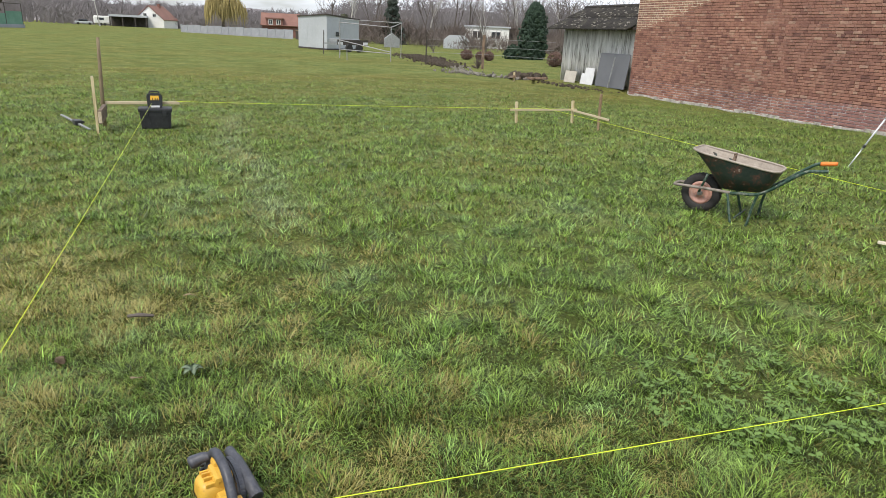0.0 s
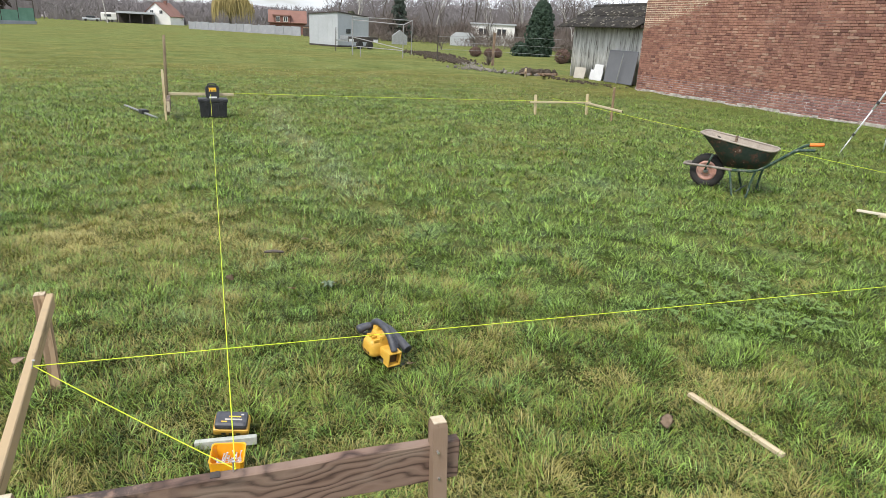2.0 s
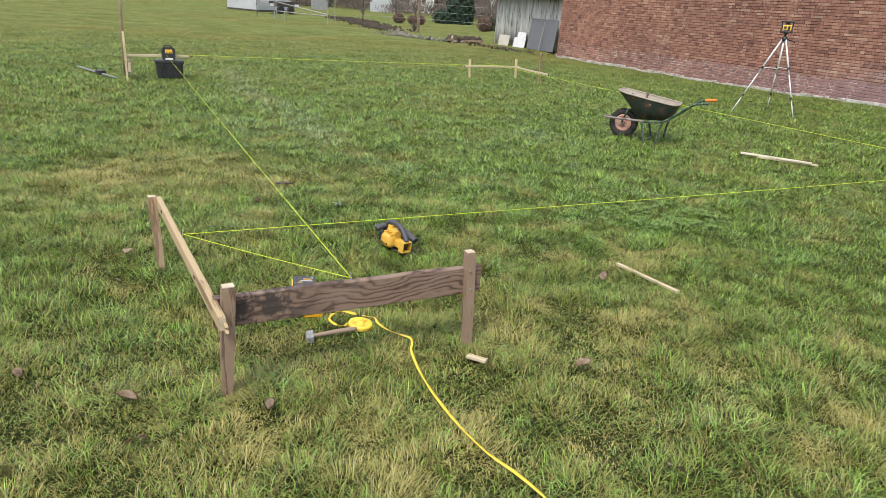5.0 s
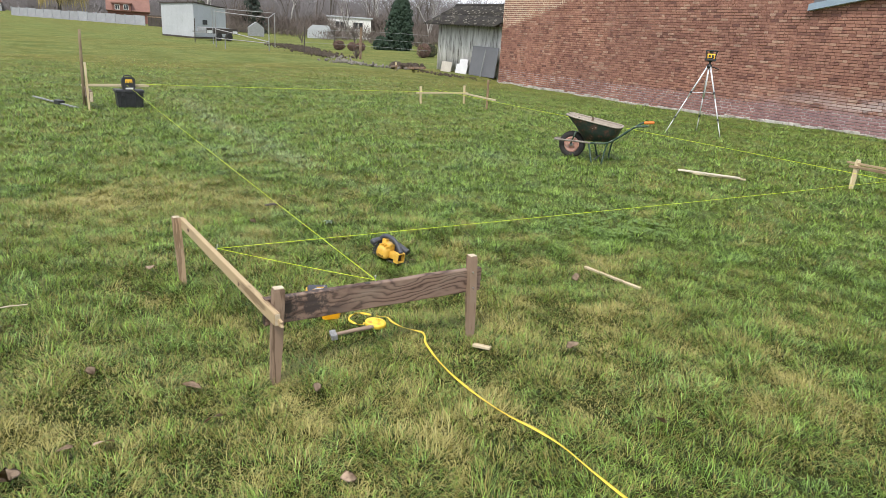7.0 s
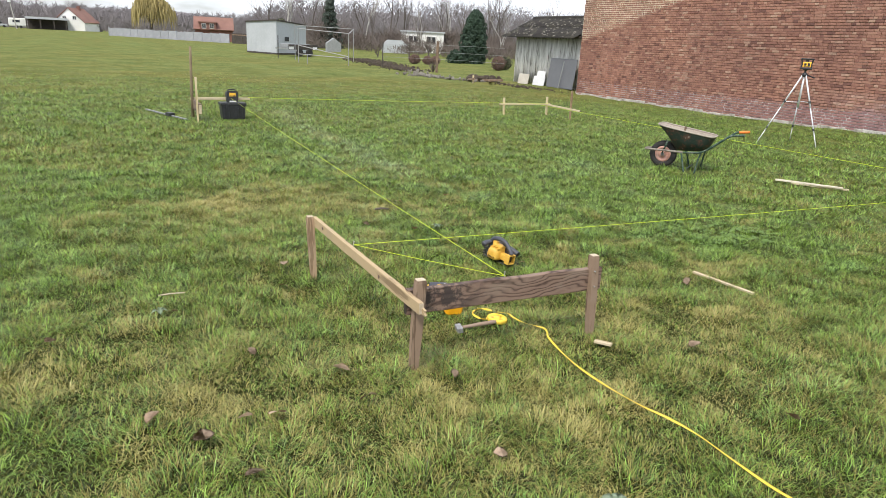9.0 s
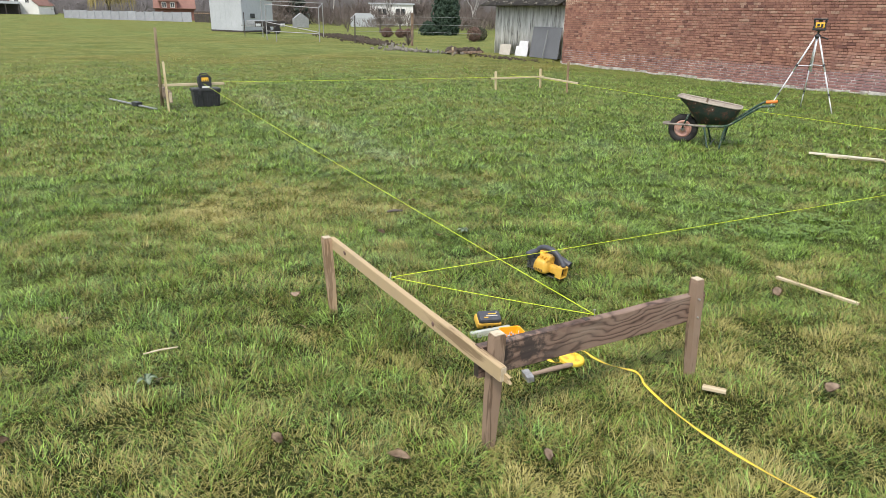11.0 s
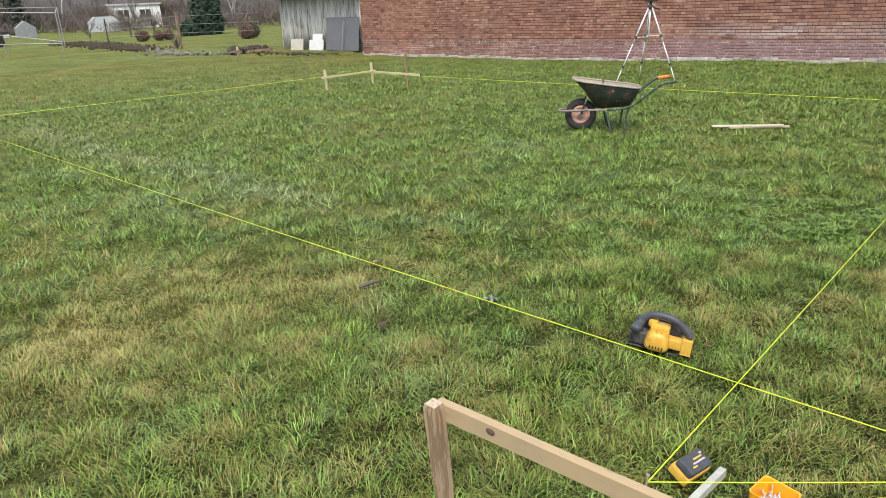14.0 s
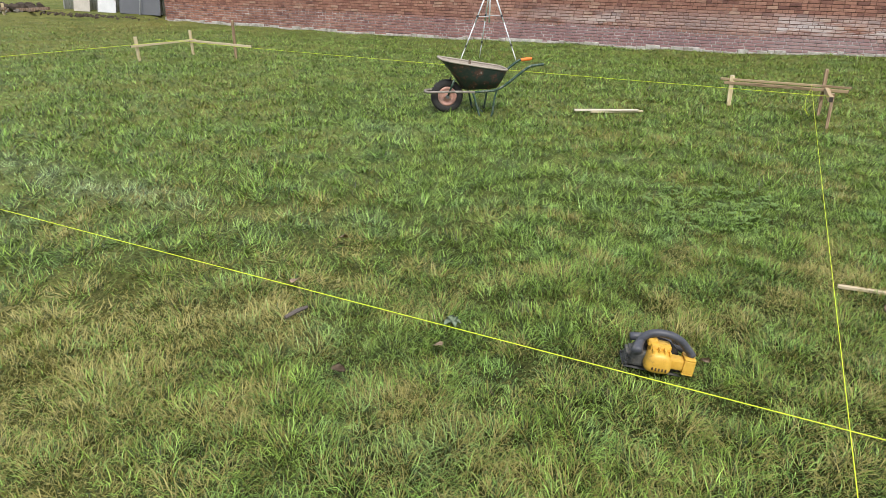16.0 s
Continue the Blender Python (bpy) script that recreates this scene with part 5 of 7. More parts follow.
    tube(bm, smooth_path([(0.135, -0.066, 0.110), (0.06, -0.068, 0.118), (-0.04, -0.072, 0.110), (-0.115, -0.078, 0.092)], 4), [0.019] * 4 + [0.023] * 8 + [0.021], 12)
    dp = part("dust_port", bm, CHARCOAL, s, "dark dust spout", True)
    bm = bmesh.new()
    tube(bm, [(-0.100, -0.077, 0.096), (-0.1185, -0.078, 0.091)], [0.025, 0.025], 12)
    part("spout_collar", bm, CHARCOAL, dp)
    # solid black disc painting the dark of the open spout end
    bm = bmesh.new()
    tube(bm, [(-0.112, -0.0778, 0.0925), (-0.1205, -0.0783, 0.0905)], [0.017, 0.017], 12)
    part("spout_mouth", bm, BLACK, dp, "black disc painted as the shaded spout opening")


circular_saw()

NEAR = gz(-0.6, 1.4)
bat = thing("battery_pack", "yellow and charcoal power tool battery lying on its side", "battery", pose(-0.605, 1.608, NEAR + 0.034, -26, -4, 168) @ Matrix.Diagonal((0.92, 0.82, 0.88, 1)))
part("case", new_box(-0.075, 0.075, -0.048, 0.048, 0.0, 0.045, bevel=0.012), YELLOW, bat, "yellow lower shell")
bm = new_box(-0.068, 0.068, -0.042, 0.042, 0.036, 0.078, bevel=0.016)
top = part("cover", bm, CHARCOAL, bat, "charcoal cover with pale print")
for k, (x0, x1, y0, y1, mt) in enumerate(((-0.040, 0.010, -0.012, -0.006, LABEL_Y), (-0.045, 0.025, 0.003, 0.010, LABEL_W), (0.015, 0.040, 0.016, 0.022, LABEL_Y), (-0.05, -0.038, -0.024, -0.017, LABEL_W))):
    part("print_bar", new_box(x0, x1, y0, y1, 0.0775, 0.0792), mt, top)
for k in range(3):
    part("slot", new_box(-0.04 + 0.03 * k, -0.022 + 0.03 * k, 0.0465, 0.0485, 0.012, 0.026), BLACK, bat)

blk = thing("grey_offcut", "pale grey strip of board beside the battery", "offcut", between((-0.748, 1.541, NEAR + 0.026), (-0.515, 1.513, NEAR + 0.03)))
part("strip", new_box(0, 0.232, -0.012, 0.012, -0.022, 0.012, bevel=0.002), GREY_BLOCK, blk)

tub = thing("screw_tub", "open orange-yellow plastic tub half filled with screws", "tub", pose(-0.634, 1.328, NEAR + 0.012, 3, 2, -9) @ Matrix.Diagonal((0.98, 0.96, 1.0, 1)))
bm = bmesh.new()
prof = ((0.048, 0.002), (0.052, 0.004), (0.060, 0.100), (0.0615, 0.102), (0.058, 0.102), (0.0565, 0.100), (0.049, 0.008))
rings = []
for r, z in prof:
    c = 0.010
    rings.append([bm.verts.new(p) for p in ((-r + c, -r, z), (r - c, -r, z), (r, -r + c, z), (r, r - c, z), (r - c, r, z), (-r + c, r, z), (-r, r - c, z), (-r, -r + c, z))])
for r0, r1 in zip(rings, rings[1:]):
    for k in range(8):
        bm.faces.new((r0[k], r0[(k + 1) % 8], r1[(k + 1) % 8], r1[k]))
bm.faces.new(rings[0][::-1])
bm.faces.new(rings[-1])
part("shell", bm, ORANGE_BIN, tub)
rng = random.Random(77)
for k in range(46):
    bm = bmesh.new()
    a, tilt = rng.uniform(0, 6.28), rng.uniform(0.05, 0.9) if k > 12 else rng.uniform(0.5, 1.2)
    c = Vector((rng.uniform(-0.036, 0.036), rng.uniform(-0.036, 0.036), 0.022 + rng.uniform(0.0, 0.03)))
    d = Vector((math.cos(a) * math.cos(tilt), math.sin(a) * math.cos(tilt), math.sin(tilt)))
    e = c + d * rng.uniform(0.035, 0.05)
    e.x, e.y = max(-0.045, min(0.045, e.x)), max(-0.045, min(0.045, e.y))
    tube(bm, [c, e], [0.0012, 0.0022], 5)
    tube(bm, [e, e + d * 0.003], [0.0024, 0.0045], 6)
    part("screw", bm, ZINC, tub)

reel = thing("tape_reel", "yellow plastic reel of long measuring tape", "tape measure", pose(-0.467, 1.060, NEAR + 0.034, 4, 3, 20) @ Matrix.Diagonal((0.96, 0.96, 0.8, 1)))
part("disc", lathe(bmesh.new(), [(0.055, 0.0), (0.062, 0.003), (0.064, 0.008), (0.064, 0.024), (0.062, 0.029), (0.055, 0.032), (0.045, 0.031), (0.043, 0.027), (0.02, 0.027), (0.018, 0.034), (0.006, 0.035)], 28), TAPE_Y, reel, "", True)
# raised darker inlays; the shade of moulded dents is put into their colour
for k in range(3):
    bm = bmesh.new()
    box(bm, 0.022, 0.042, -0.010, 0.010, 0.0268, 0.0285, 0.002, Matrix.Rotation(k * 2.094 + 0.4, 4, "Z"))
    part("recess", bm, YELLOW, reel, "darker inlay with the shade of a hollow in its colour")
bm = bmesh.new()
tube(bm, [(0.03, 0.0, 0.031), (0.03, 0, 0.045)], [0.007, 0.006], 8)
part("winder_knob", bm, TAPE_Y, reel)


def ribbon(name, label, pts, width, mat, lift=0.0, twist=None):
    """A flat tape that follows the turf."""
    ps = smooth_path(pts, 10)
    bm = bmesh.new()
    rows = []
    for i, p in enumerate(ps):
        d = (ps[min(i + 1, len(ps) - 1)] - ps[max(i - 1, 0)]).normalized()
        side = d.cross(Vector((0, 0, 1))).normalized()
        a = radians(20 * math.sin(i * 0.23) if twist is None else twist * math.sin(i * 0.31))
        w = (side * math.cos(a) + Vector((0, 0, 1)) * math.sin(a)) * width / 2
        nrm = side.cross(d) * 0.0006
        rows.append([bm.verts.new(q) for q in (p - w - nrm, p + w - nrm, p + w + nrm, p - w + nrm)])
    for r0, r1 in zip(rows, rows[1:]):
        for k in range(4):
            bm.faces.new((r0[k], r0[(k + 1) % 4], r1[(k + 1) % 4], r1[k]))
    bm.faces.new(rows[0][::-1])
    bm.faces.new(rows[-1])
    return tagged(link(name, bm, mat, True), label, "tape")


def on(x, y, dz=0.05):
    return (x, y, gz(x, y) + dz)


TAPE = [(-0.440, 1.105), (-0.395, 1.055), (-0.400, 0.985), (-0.375, 0.915), (-0.338, 0.850), (-0.308, 0.800), (-0.322, 0.745), (-0.350, 0.695), (-0.378, 0.57), (-0.398, 0.43), (-0.412, 0.28), (-0.425, 0.08), (-0.420, -0.12), (-0.383, -0.265), (-0.358, -0.41), (-0.358, -0.60), (-0.352, -0.80), (-0.30, -0.99), (-0.16, -1.45), (0.08, -2.2)]
ribbon("measuring_tape", "yellow measuring tape unrolled across the grass", [on(tx, ty, 0.06 if k < 3 else 0.05) for k, (tx, ty) in enumerate(TAPE)], 0.0115, TAPE_Y)
ribbon("tape_loop", "loose loop of yellow tape beside the reel", [on(-0.53, 1.075, 0.05), on(-0.56, 1.03, 0.06), on(-0.60, 1.03, 0.075), on(-0.62, 1.08, 0.085), on(-0.585, 1.135, 0.085), on(-0.525, 1.15, 0.08), on(-0.465, 1.125, 0.065)], 0.012, TAPE_Y, twist=60)

ha, hb = Vector(on(-0.722, 1.06, 0.03)), Vector(on(-0.490, 1.005, 0.042))
ham = thing("club_hammer", "steel club hammer with a wooden handle lying in the grass", "hammer", between(ha, hb))
bm = bmesh.new()
box(bm, -0.020, 0.016, -0.038, 0.038, -0.020, 0.012, 0.005)
part("head", bm, DULL_STEEL, ham, "scuffed grey steel hammer head")
bm = bmesh.new()
tube(bm, [(-0.02, 0, 0), (0.05, 0, 0.0), (0.12, 0, 0.002), (0.20, 0, 0.002), (0.225, 0, 0)], [0.010, 0.010, 0.012, 0.0125, 0.010], 10)
part("handle", bm, HANDLE_WOOD, ham, "worn grey-brown wooden handle", True)

for nm, lb, a, b, w, t, mt in (("pine_offcut", "short pale pine offcut on the grass", (-0.114, 0.578), (-0.062, 0.494), 0.030, 0.014, PINE_X), ("loose_lath", "pale lath lying in the grass", (1.372, 1.274), (1.412, 0.776), 0.027, 0.016, PINE_X),
                               ("loose_plank", "long pale plank lying on the grass", (5.47, 3.775), (5.86, 3.09), 0.048, 0.02, PALE), ("second_plank", "narrow pale board half under the plank", (5.55, 3.60), (5.92, 3.045), 0.034, 0.02, PINE_X)):
    dz = 0.045 if "plank" in nm else 0.024 if nm == "loose_lath" else 0.034
    pa, pb = Vector(on(*a, dz)), Vector(on(*b, dz))
    if nm == "second_plank":
        pa.z -= 0.022
        pb.z -= 0.024
    o = thing("loose_board" if "plank" in nm else nm, lb, "board", between(pa, pb))
    part("wood", new_box(0, (pb - pa).length, -w / 2, w / 2, -t / 2, t / 2, bevel=0.002), mt, o)
tw = thing("dark_twig", "short dark twig on the turf", "twig", Matrix.Identity(4))
bm = bmesh.new()
tube(bm, [on(-0.29, 3.63, 0.05), on(-0.23, 3.61, 0.06), on(-0.16, 3.60, 0.05)], [0.009, 0.011, 0.007], 6)
part("stick", bm, BARK, tw)


def leaf_mesh(seed):
    """A curled dead leaf with a midrib and lobed edge."""
    r = random.Random(seed)
    bm = bmesh.new()
    n, rows = 8, []
    L, W = r.uniform(0.055, 0.085), r.uniform(0.020, 0.030)
    cu, tw = r.uniform(0.05, 0.3), r.uniform(-0.4, 0.4)
    for i in range(n + 1):
        t = i / n
        w = W * math.sin(math.pi * min(1, t * 0.96 + 0.02)) ** 0.8 * (1 + 0.22 * math.sin(t * 17 + seed))
        z = 0.02 * math.sin(math.pi * t) * cu * 2
        row = []
        for k in (-1, -0.5, 0, 0.5, 1):
            a = tw * t
            row.append(bm.verts.new((L * (t - 0.5), k * w * math.cos(a), z + abs(k) * w * 0.55 * cu + k * w * math.sin(a) * 0.6)))
        rows.append(row)
    for r0, r1 in zip(rows, rows[1:]):
        for k in range(4):
            bm.faces.new((r0[k], r1[k], r1[k + 1], r0[k + 1]))
    bmesh.ops.solidify(bm, geom=bm.faces[:], thickness=0.0012)
    return bm


def weeds(seed, cx, cy, rad, n):
    """Low clumps of round-leaved weeds among the blades."""
    r = random.Random(seed)
    bm = bmesh.new()
    for i in range(n):
        a, q = r.uniform(0, 6.283), rad * math.sqrt(r.random())
        x, y = cx + q * math.cos(a), cy + q * math.sin(a) * 0.8
        c = Vector((x, y, gz(x, y) + r.uniform(0.035, 0.065)))
        b = r.uniform(0, 6.283)
        for k in range(3):
            u = Vector((math.cos(b + k * 2.1), math.sin(b + k * 2.1), r.uniform(-0.2, 0.3)))
            w = u.cross(Vector((0, 0, 1))).normalized()
            s = r.uniform(0.010, 0.017)
            v = [bm.verts.new(p) for p in (c, c + u * s * 0.9 - w * s * 0.7, c + u * s * 1.9 - w * s * 0.45, c + u * s * 1.9 + w * s * 0.45, c + u * s * 0.9 + w * s * 0.7)]
            bm.faces.new(v)
    return tagged(link("clover", bm, CLOVER), "patch of low clover among the grass", "weeds", kind="stuff")


weeds(0, 2.45, 2.02, 0.6, 150)



def rosette(x, y, n, size, seed):
    """A flat rosette of broad pale leaves pressed into the turf."""
    r = random.Random(seed)
    t = thing("broad_leaved_weed", "flat rosette of broad pale green leaves in the grass", "weed", pose(x, y, gz(x, y) + 0.042), "broad-leaved weeds")
    for k in range(n):
        bm = bmesh.new()
        L, W = size * r.uniform(0.8, 1.2), size * r.uniform(0.28, 0.4)
        rows = []
        for i in range(7):
            u = i / 6
            w = W * math.sin(math.pi * min(1.0, 0.08 + 0.9 * u)) ** 0.8
            rows.append([bm.verts.new((L * u, q * w, 0.016 * math.sin(math.pi * u) + 0.25 * abs(q) * w)) for q in (-1, 0, 1)])
        for r0, r1 in zip(rows, rows[1:]):
            for i in range(2):
                bm.faces.new((r0[i], r1[i], r1[i + 1], r0[i + 1]))
        bmesh.ops.solidify(bm, geom=bm.faces[:], thickness=0.001)
        leaf = part("leaf", bm, PALE_LEAF, t, "", True)
        leaf.matrix_local = Matrix.Rotation(6.283 * k / n + r.uniform(-0.3, 0.3), 4, "Z") @ Matrix.Rotation(radians(r.uniform(-12, -3)), 4, "Y")


rosette(-2.30, 1.645, 4, 0.050, 3)
rosette(-0.965, -0.605, 5, 0.055, 4)
rosette(0.03, 2.93, 5, 0.050, 5)

tw = thing("dry_twig", "thin pale dry stalk lying on the grass", "twig", Matrix.Identity(4))
bm = bmesh.new()
tube(bm, [on(-2.29, 1.885, 0.055), on(-2.22, 1.888, 0.060), on(-2.14, 1.90, 0.055)], [0.0035, 0.004, 0.003], 6)
part("stick", bm, END, tw)

LEAVES = []
for k in range(4):
    lf = link("dead_leaf", leaf_mesh(k + 3), DEAD_LEAF, True)
    LEAVES.append(tagged(lf, "curled brown dead leaf in the grass", "leaf", "fallen leaves"))
rng = random.Random(12)
spots = [(-2.81, 1.40), (-2.60, 2.50), (-2.405, 0.505), (-2.06, 0.41), (-1.93, 0.40), (-1.545, 0.73), (-1.527, 0.40), (0.165, -0.45), (-1.92, 1.0), (-2.235, 1.61), (-1.55, 1.92), (0.293, 0.245), (1.09, 1.075), (-1.048, 0.487), (-0.537, 3.18),
         (-2.234, 0.31), (-1.47, 2.245), (0.222, 1.85), (0.02, 3.8), (-2.1, 0.0), (-1.2, -0.2), (-0.2, 2.9), (0.6, 3.9)]
for k, (x, y) in enumerate(spots):
    s = 1.45 if k in (4, 5) else 0.85 if k == 14 else rng.uniform(0.85, 1.25)
    m = pose(x, y, gz(x, y) + 0.058, rng.uniform(-30, 30), rng.uniform(-30, 30), rng.uniform(0, 360)) @ Matrix.Diagonal((s, s, s, 1))
    if k < 4:
        LEAVES[k].matrix_world = m
    else:
        c = LEAVES[k % 4].copy()
        scene.collection.objects.link(c)
        c.matrix_world = m


# ---------------------------------------------------------------- the gardens and the distance
def tapered(bm, a, b, r0, r1, sides=5):
    tube(bm, [a, b], [r0, r1], sides, False)


def grow(bm, twigs, rng, p, d, length, r, depth, spread, lift):
    """Forking limbs into a wood mesh and a twig mesh."""
    steps = 3
    q = Vector(p)
    pts, rad = [q.copy()], [r]
    for i in range(steps):
        d = (d + Vector((rng.uniform(-1, 1), rng.uniform(-1, 1), rng.uniform(-0.6, 1) + lift)) * 0.16).normalized()
        q = q + d * length / steps
        pts.append(q.copy())
        rad.append(r * (1 - 0.42 * (i + 1) / steps))
    tube(bm if depth > 0 else twigs, pts, rad, 5 if depth > 1 else 3, False)
    if depth == 0:
        return
    for k in range(rng.choice((2, 3, 3)) + (depth > 2)):
        a = pts[rng.choice((1, 2, 3, 3))]
        nd = (d + Vector((rng.uniform(-1, 1), rng.uniform(-1, 1), rng.uniform(-0.35, 0.7))) * spread).normalized()
        grow(bm, twigs, rng, a, nd, length * rng.uniform(0.55, 0.8), r * 0.5, depth - 1, spread, lift)


def bare_tree(x, y, h, seed, label, depth=4, spread=0.75, wood=None, lift=0.25, girth=0.022, stem=0.34, base=0.0):
    rng = random.Random(seed)
    t = thing("bare_tree", label, "tree", pose(x, y, base), "bare winter trees")
    bm, tw = bmesh.new(), bmesh.new()
    grow(bm, tw, rng, (0, 0, -0.2), Vector((rng.uniform(-0.06, 0.06), rng.uniform(-0.06, 0.06), 1)), h * stem, h * girth, depth, spread, lift)
    part("trunk", bm, wood or BARK, t, "", True)
    part("crown", tw, TWIGS, t, "crown of fine bare twigs")
    return t


def clump_tree(name, x, y, h, w, seed, label, mat, shape, n=900, leaf=0.2, trunk=0.12, base=0.0, category="tree", group=""):
    """Trunk and a crown of many small tilted sprays that fill a profile unevenly."""
    rng = random.Random(seed)
    t = thing(name, label, category, pose(x, y, base), group)
    bm = bmesh.new()
    tube(bm, [(0, 0, -0.1), (0.02, 0, h * 0.4), (0, 0, h * 0.85)], [trunk, trunk * 0.7, trunk * 0.2], 7)
    part("trunk", bm, BARK, t)
    cr = bmesh.new()
    for i in range(n):
        u = rng.random()
        z = h * u
        rmax = w / 2 * shape(u)
        a = rng.uniform(0, 6.283)
        lobes = 0.86 + 0.14 * math.sin(a * 5 + seed + 6 * u) + rng.uniform(-0.12, 0.08)
        r = rmax * lobes * math.sqrt(rng.uniform(0.35, 1.0))
        c = Vector((r * math.cos(a), r * math.sin(a), z))
        s = leaf * rng.uniform(0.6, 1.3)
        out = Vector((math.cos(a), math.sin(a), rng.uniform(-0.3, 0.9))).normalized()
        side = out.cross(Vector((rng.uniform(-1, 1), rng.uniform(-1, 1), rng.uniform(-1, 1)))).normalized()
        up = out.cross(side)
        v = [cr.verts.new(c + q) for q in (-side * s * 0.45, out * s * 0.55 - up * s * 0.1, side * s * 0.45, up * s * 0.9 + out * s * 0.2, -up * s * 0.5)]
        cr.faces.new((v[0], v[1], v[3]))
        cr.faces.new((v[1], v[2], v[3]))
        cr.faces.new((v[0], v[4], v[1]))
        cr.faces.new((v[4], v[2], v[1]))
    part("crown", cr, mat, t)
    return t


column = lambda u: math.sqrt(max(0.0, 1 - u ** 2.3)) * (0.80 + 0.2 * min(1, u * 4))
dome = lambda u: math.sqrt(max(0, 1 - (2 * u - 1) ** 2)) * 0.98 + 0.02
mound = lambda u: math.sqrt(max(0, 1 - u * u)) * (0.75 + 0.25 * min(1, u * 4))

clump_tree("cypress", 25.5, 49.0, 4.2, 2.5, 5, "broad dark green cypress in the garden", CYPRESS, column, 2600, 0.26, 0.15)
clump_tree("cypress_bush", 23.6, 48.6, 1.0, 1.6, 6, "low dark green conifer beside the cypress", CYPRESS, mound, 260, 0.22, 0.05, 0, "bush")
for k, (x, y, h, w, mt) in enumerate(((17.9, 44.0, 0.62, 0.95, RUSSET), (18.75, 43.6, 0.55, 0.75, RUSSET), (19.3, 43.4, 0.58, 0.8, RUSSET), (20.75, 36.8, 0.85, 1.05, RUSSET), (21.9, 38.0, 0.8, 1.2, OLIVE))):
    clump_tree("clipped_bush", x, y, h, w, 40 + k, "rounded russet clipped bush on the lawn" if mt is RUSSET else "dull olive bush beside the shed", mt, dome, 700, 0.085, 0.03, 0, "bush", "garden bushes")


def weeping_willow(x, y, h, w, seed):
    """Forked trunk under curtains of thin hanging shoots, ragged at the skirt."""
    r = random.Random(seed)
    t = thing("willow", "golden weeping willow behind the concrete fence", "tree", pose(x, y, 0))
    bm = bmesh.new()
    tube(bm, [(0, 0, -0.1), (0.1, 0, h * 0.3)], [0.34, 0.26], 8)
    for k in range(7):
        a = k * 0.9 + r.uniform(-0.2, 0.2)
        q = w * r.uniform(0.16, 0.30)
        tube(bm, [(0.1, 0, h * 0.28), (q * 0.5 * math.cos(a), q * 0.5 * math.sin(a), h * 0.55), (q * math.cos(a), q * math.sin(a), h * r.uniform(0.75, 0.92))], [0.18, 0.11, 0.04], 6)
    part("trunk", bm, BARK, t)
    cr = bmesh.new()
    for i in range(2600):
        a, u = r.uniform(0, 6.283), math.sqrt(r.random())
        lobe = 0.82 + 0.18 * math.sin(3 * a + seed) + r.uniform(-0.1, 0.1)
        p = Vector((w / 2 * u * lobe * math.cos(a), w / 2 * u * lobe * math.sin(a), h * (0.50 + 0.50 * math.sqrt(max(0.0, 1 - u ** 2.0))) * r.uniform(0.86, 1.03)))
        fall = Vector((r.uniform(-0.15, 0.15) + 0.25 * math.cos(a) * u, r.uniform(-0.15, 0.15) + 0.25 * math.sin(a) * u, -r.uniform(1.0, 3.9)))
        b = r.uniform(0, 3.14)
        e = Vector((math.cos(b), math.sin(b), 0)) * r.uniform(0.03, 0.09)
        cr.faces.new([cr.verts.new(c) for c in (p - e, p + e, p + fall)])
    part("crown", cr, WILLOW, t)


weeping_willow(6.5, 149.3, 8.0, 9.0, 8)
clump_tree("spruce", 27.0, 95.0, 8.4, 3.6, 9, "tall thin spruce among the bare trees", SPRUCE, lambda u: (1 - u) * (0.75 + 0.35 * (math.sin(u * 60) > 0)), 900, 0.5, 0.15)
clump_tree("oak_tree", -33.0, 127, 9.0, 11.0, 10, "large tree still in dark brown leaf", OAK_LEAF, dome, 2400, 0.8, 0.4)
clump_tree("ivy_tree", 20.5, 97, 3.6, 2.2, 17, "dark ivy-covered stump beside the fence", OLIVE, dome, 320, 0.4, 0.2)
bare_tree(22.3, 55.2, 3.3, 21, "gnarled bare fruit tree in the garden", 4, 0.95, None, 0.05, 0.03, 0.3)
bare_tree(24.0, 54.4, 3.1, 22, "spreading bare fruit tree in the garden", 4, 1.0, None, 0.05, 0.03, 0.3)
bare_tree(20.3, 58.0, 2.4, 23, "small bare fruit tree near the sheds", 4, 0.9, None, 0.1, 0.03, 0.3)
for k, (x, y, h) in enumerate(((20.5, 103, 11), (23.5, 108, 12.5), (26.0, 104, 12), (29.5, 110, 13), (33.0, 98, 10), (35.5, 104, 12.5), (39.0, 101, 13.5), (43.0, 106, 13), (47.5, 101, 11.5), (51.0, 104, 13), (55.0, 98, 12), (60.0, 102, 11.5),
                               (30.0, 86, 7.0), (36.5, 84, 8.5), (33.5, 78, 6.5), (41.0, 80, 8.0), (47.0, 82, 7.5), (38.5, 66, 6.5), (42.0, 62, 7.5), (45.5, 66, 7.0), (31.0, 62, 5.0))):
    bare_tree(x, y, h, 60 + k, ("tall bare tree with pale bark" if k % 4 == 1 else "bare winter tree with a hazy crown"), 4, 0.62, PALE_BARK if k % 4 == 1 else None, 0.3, 0.012, 0.42)

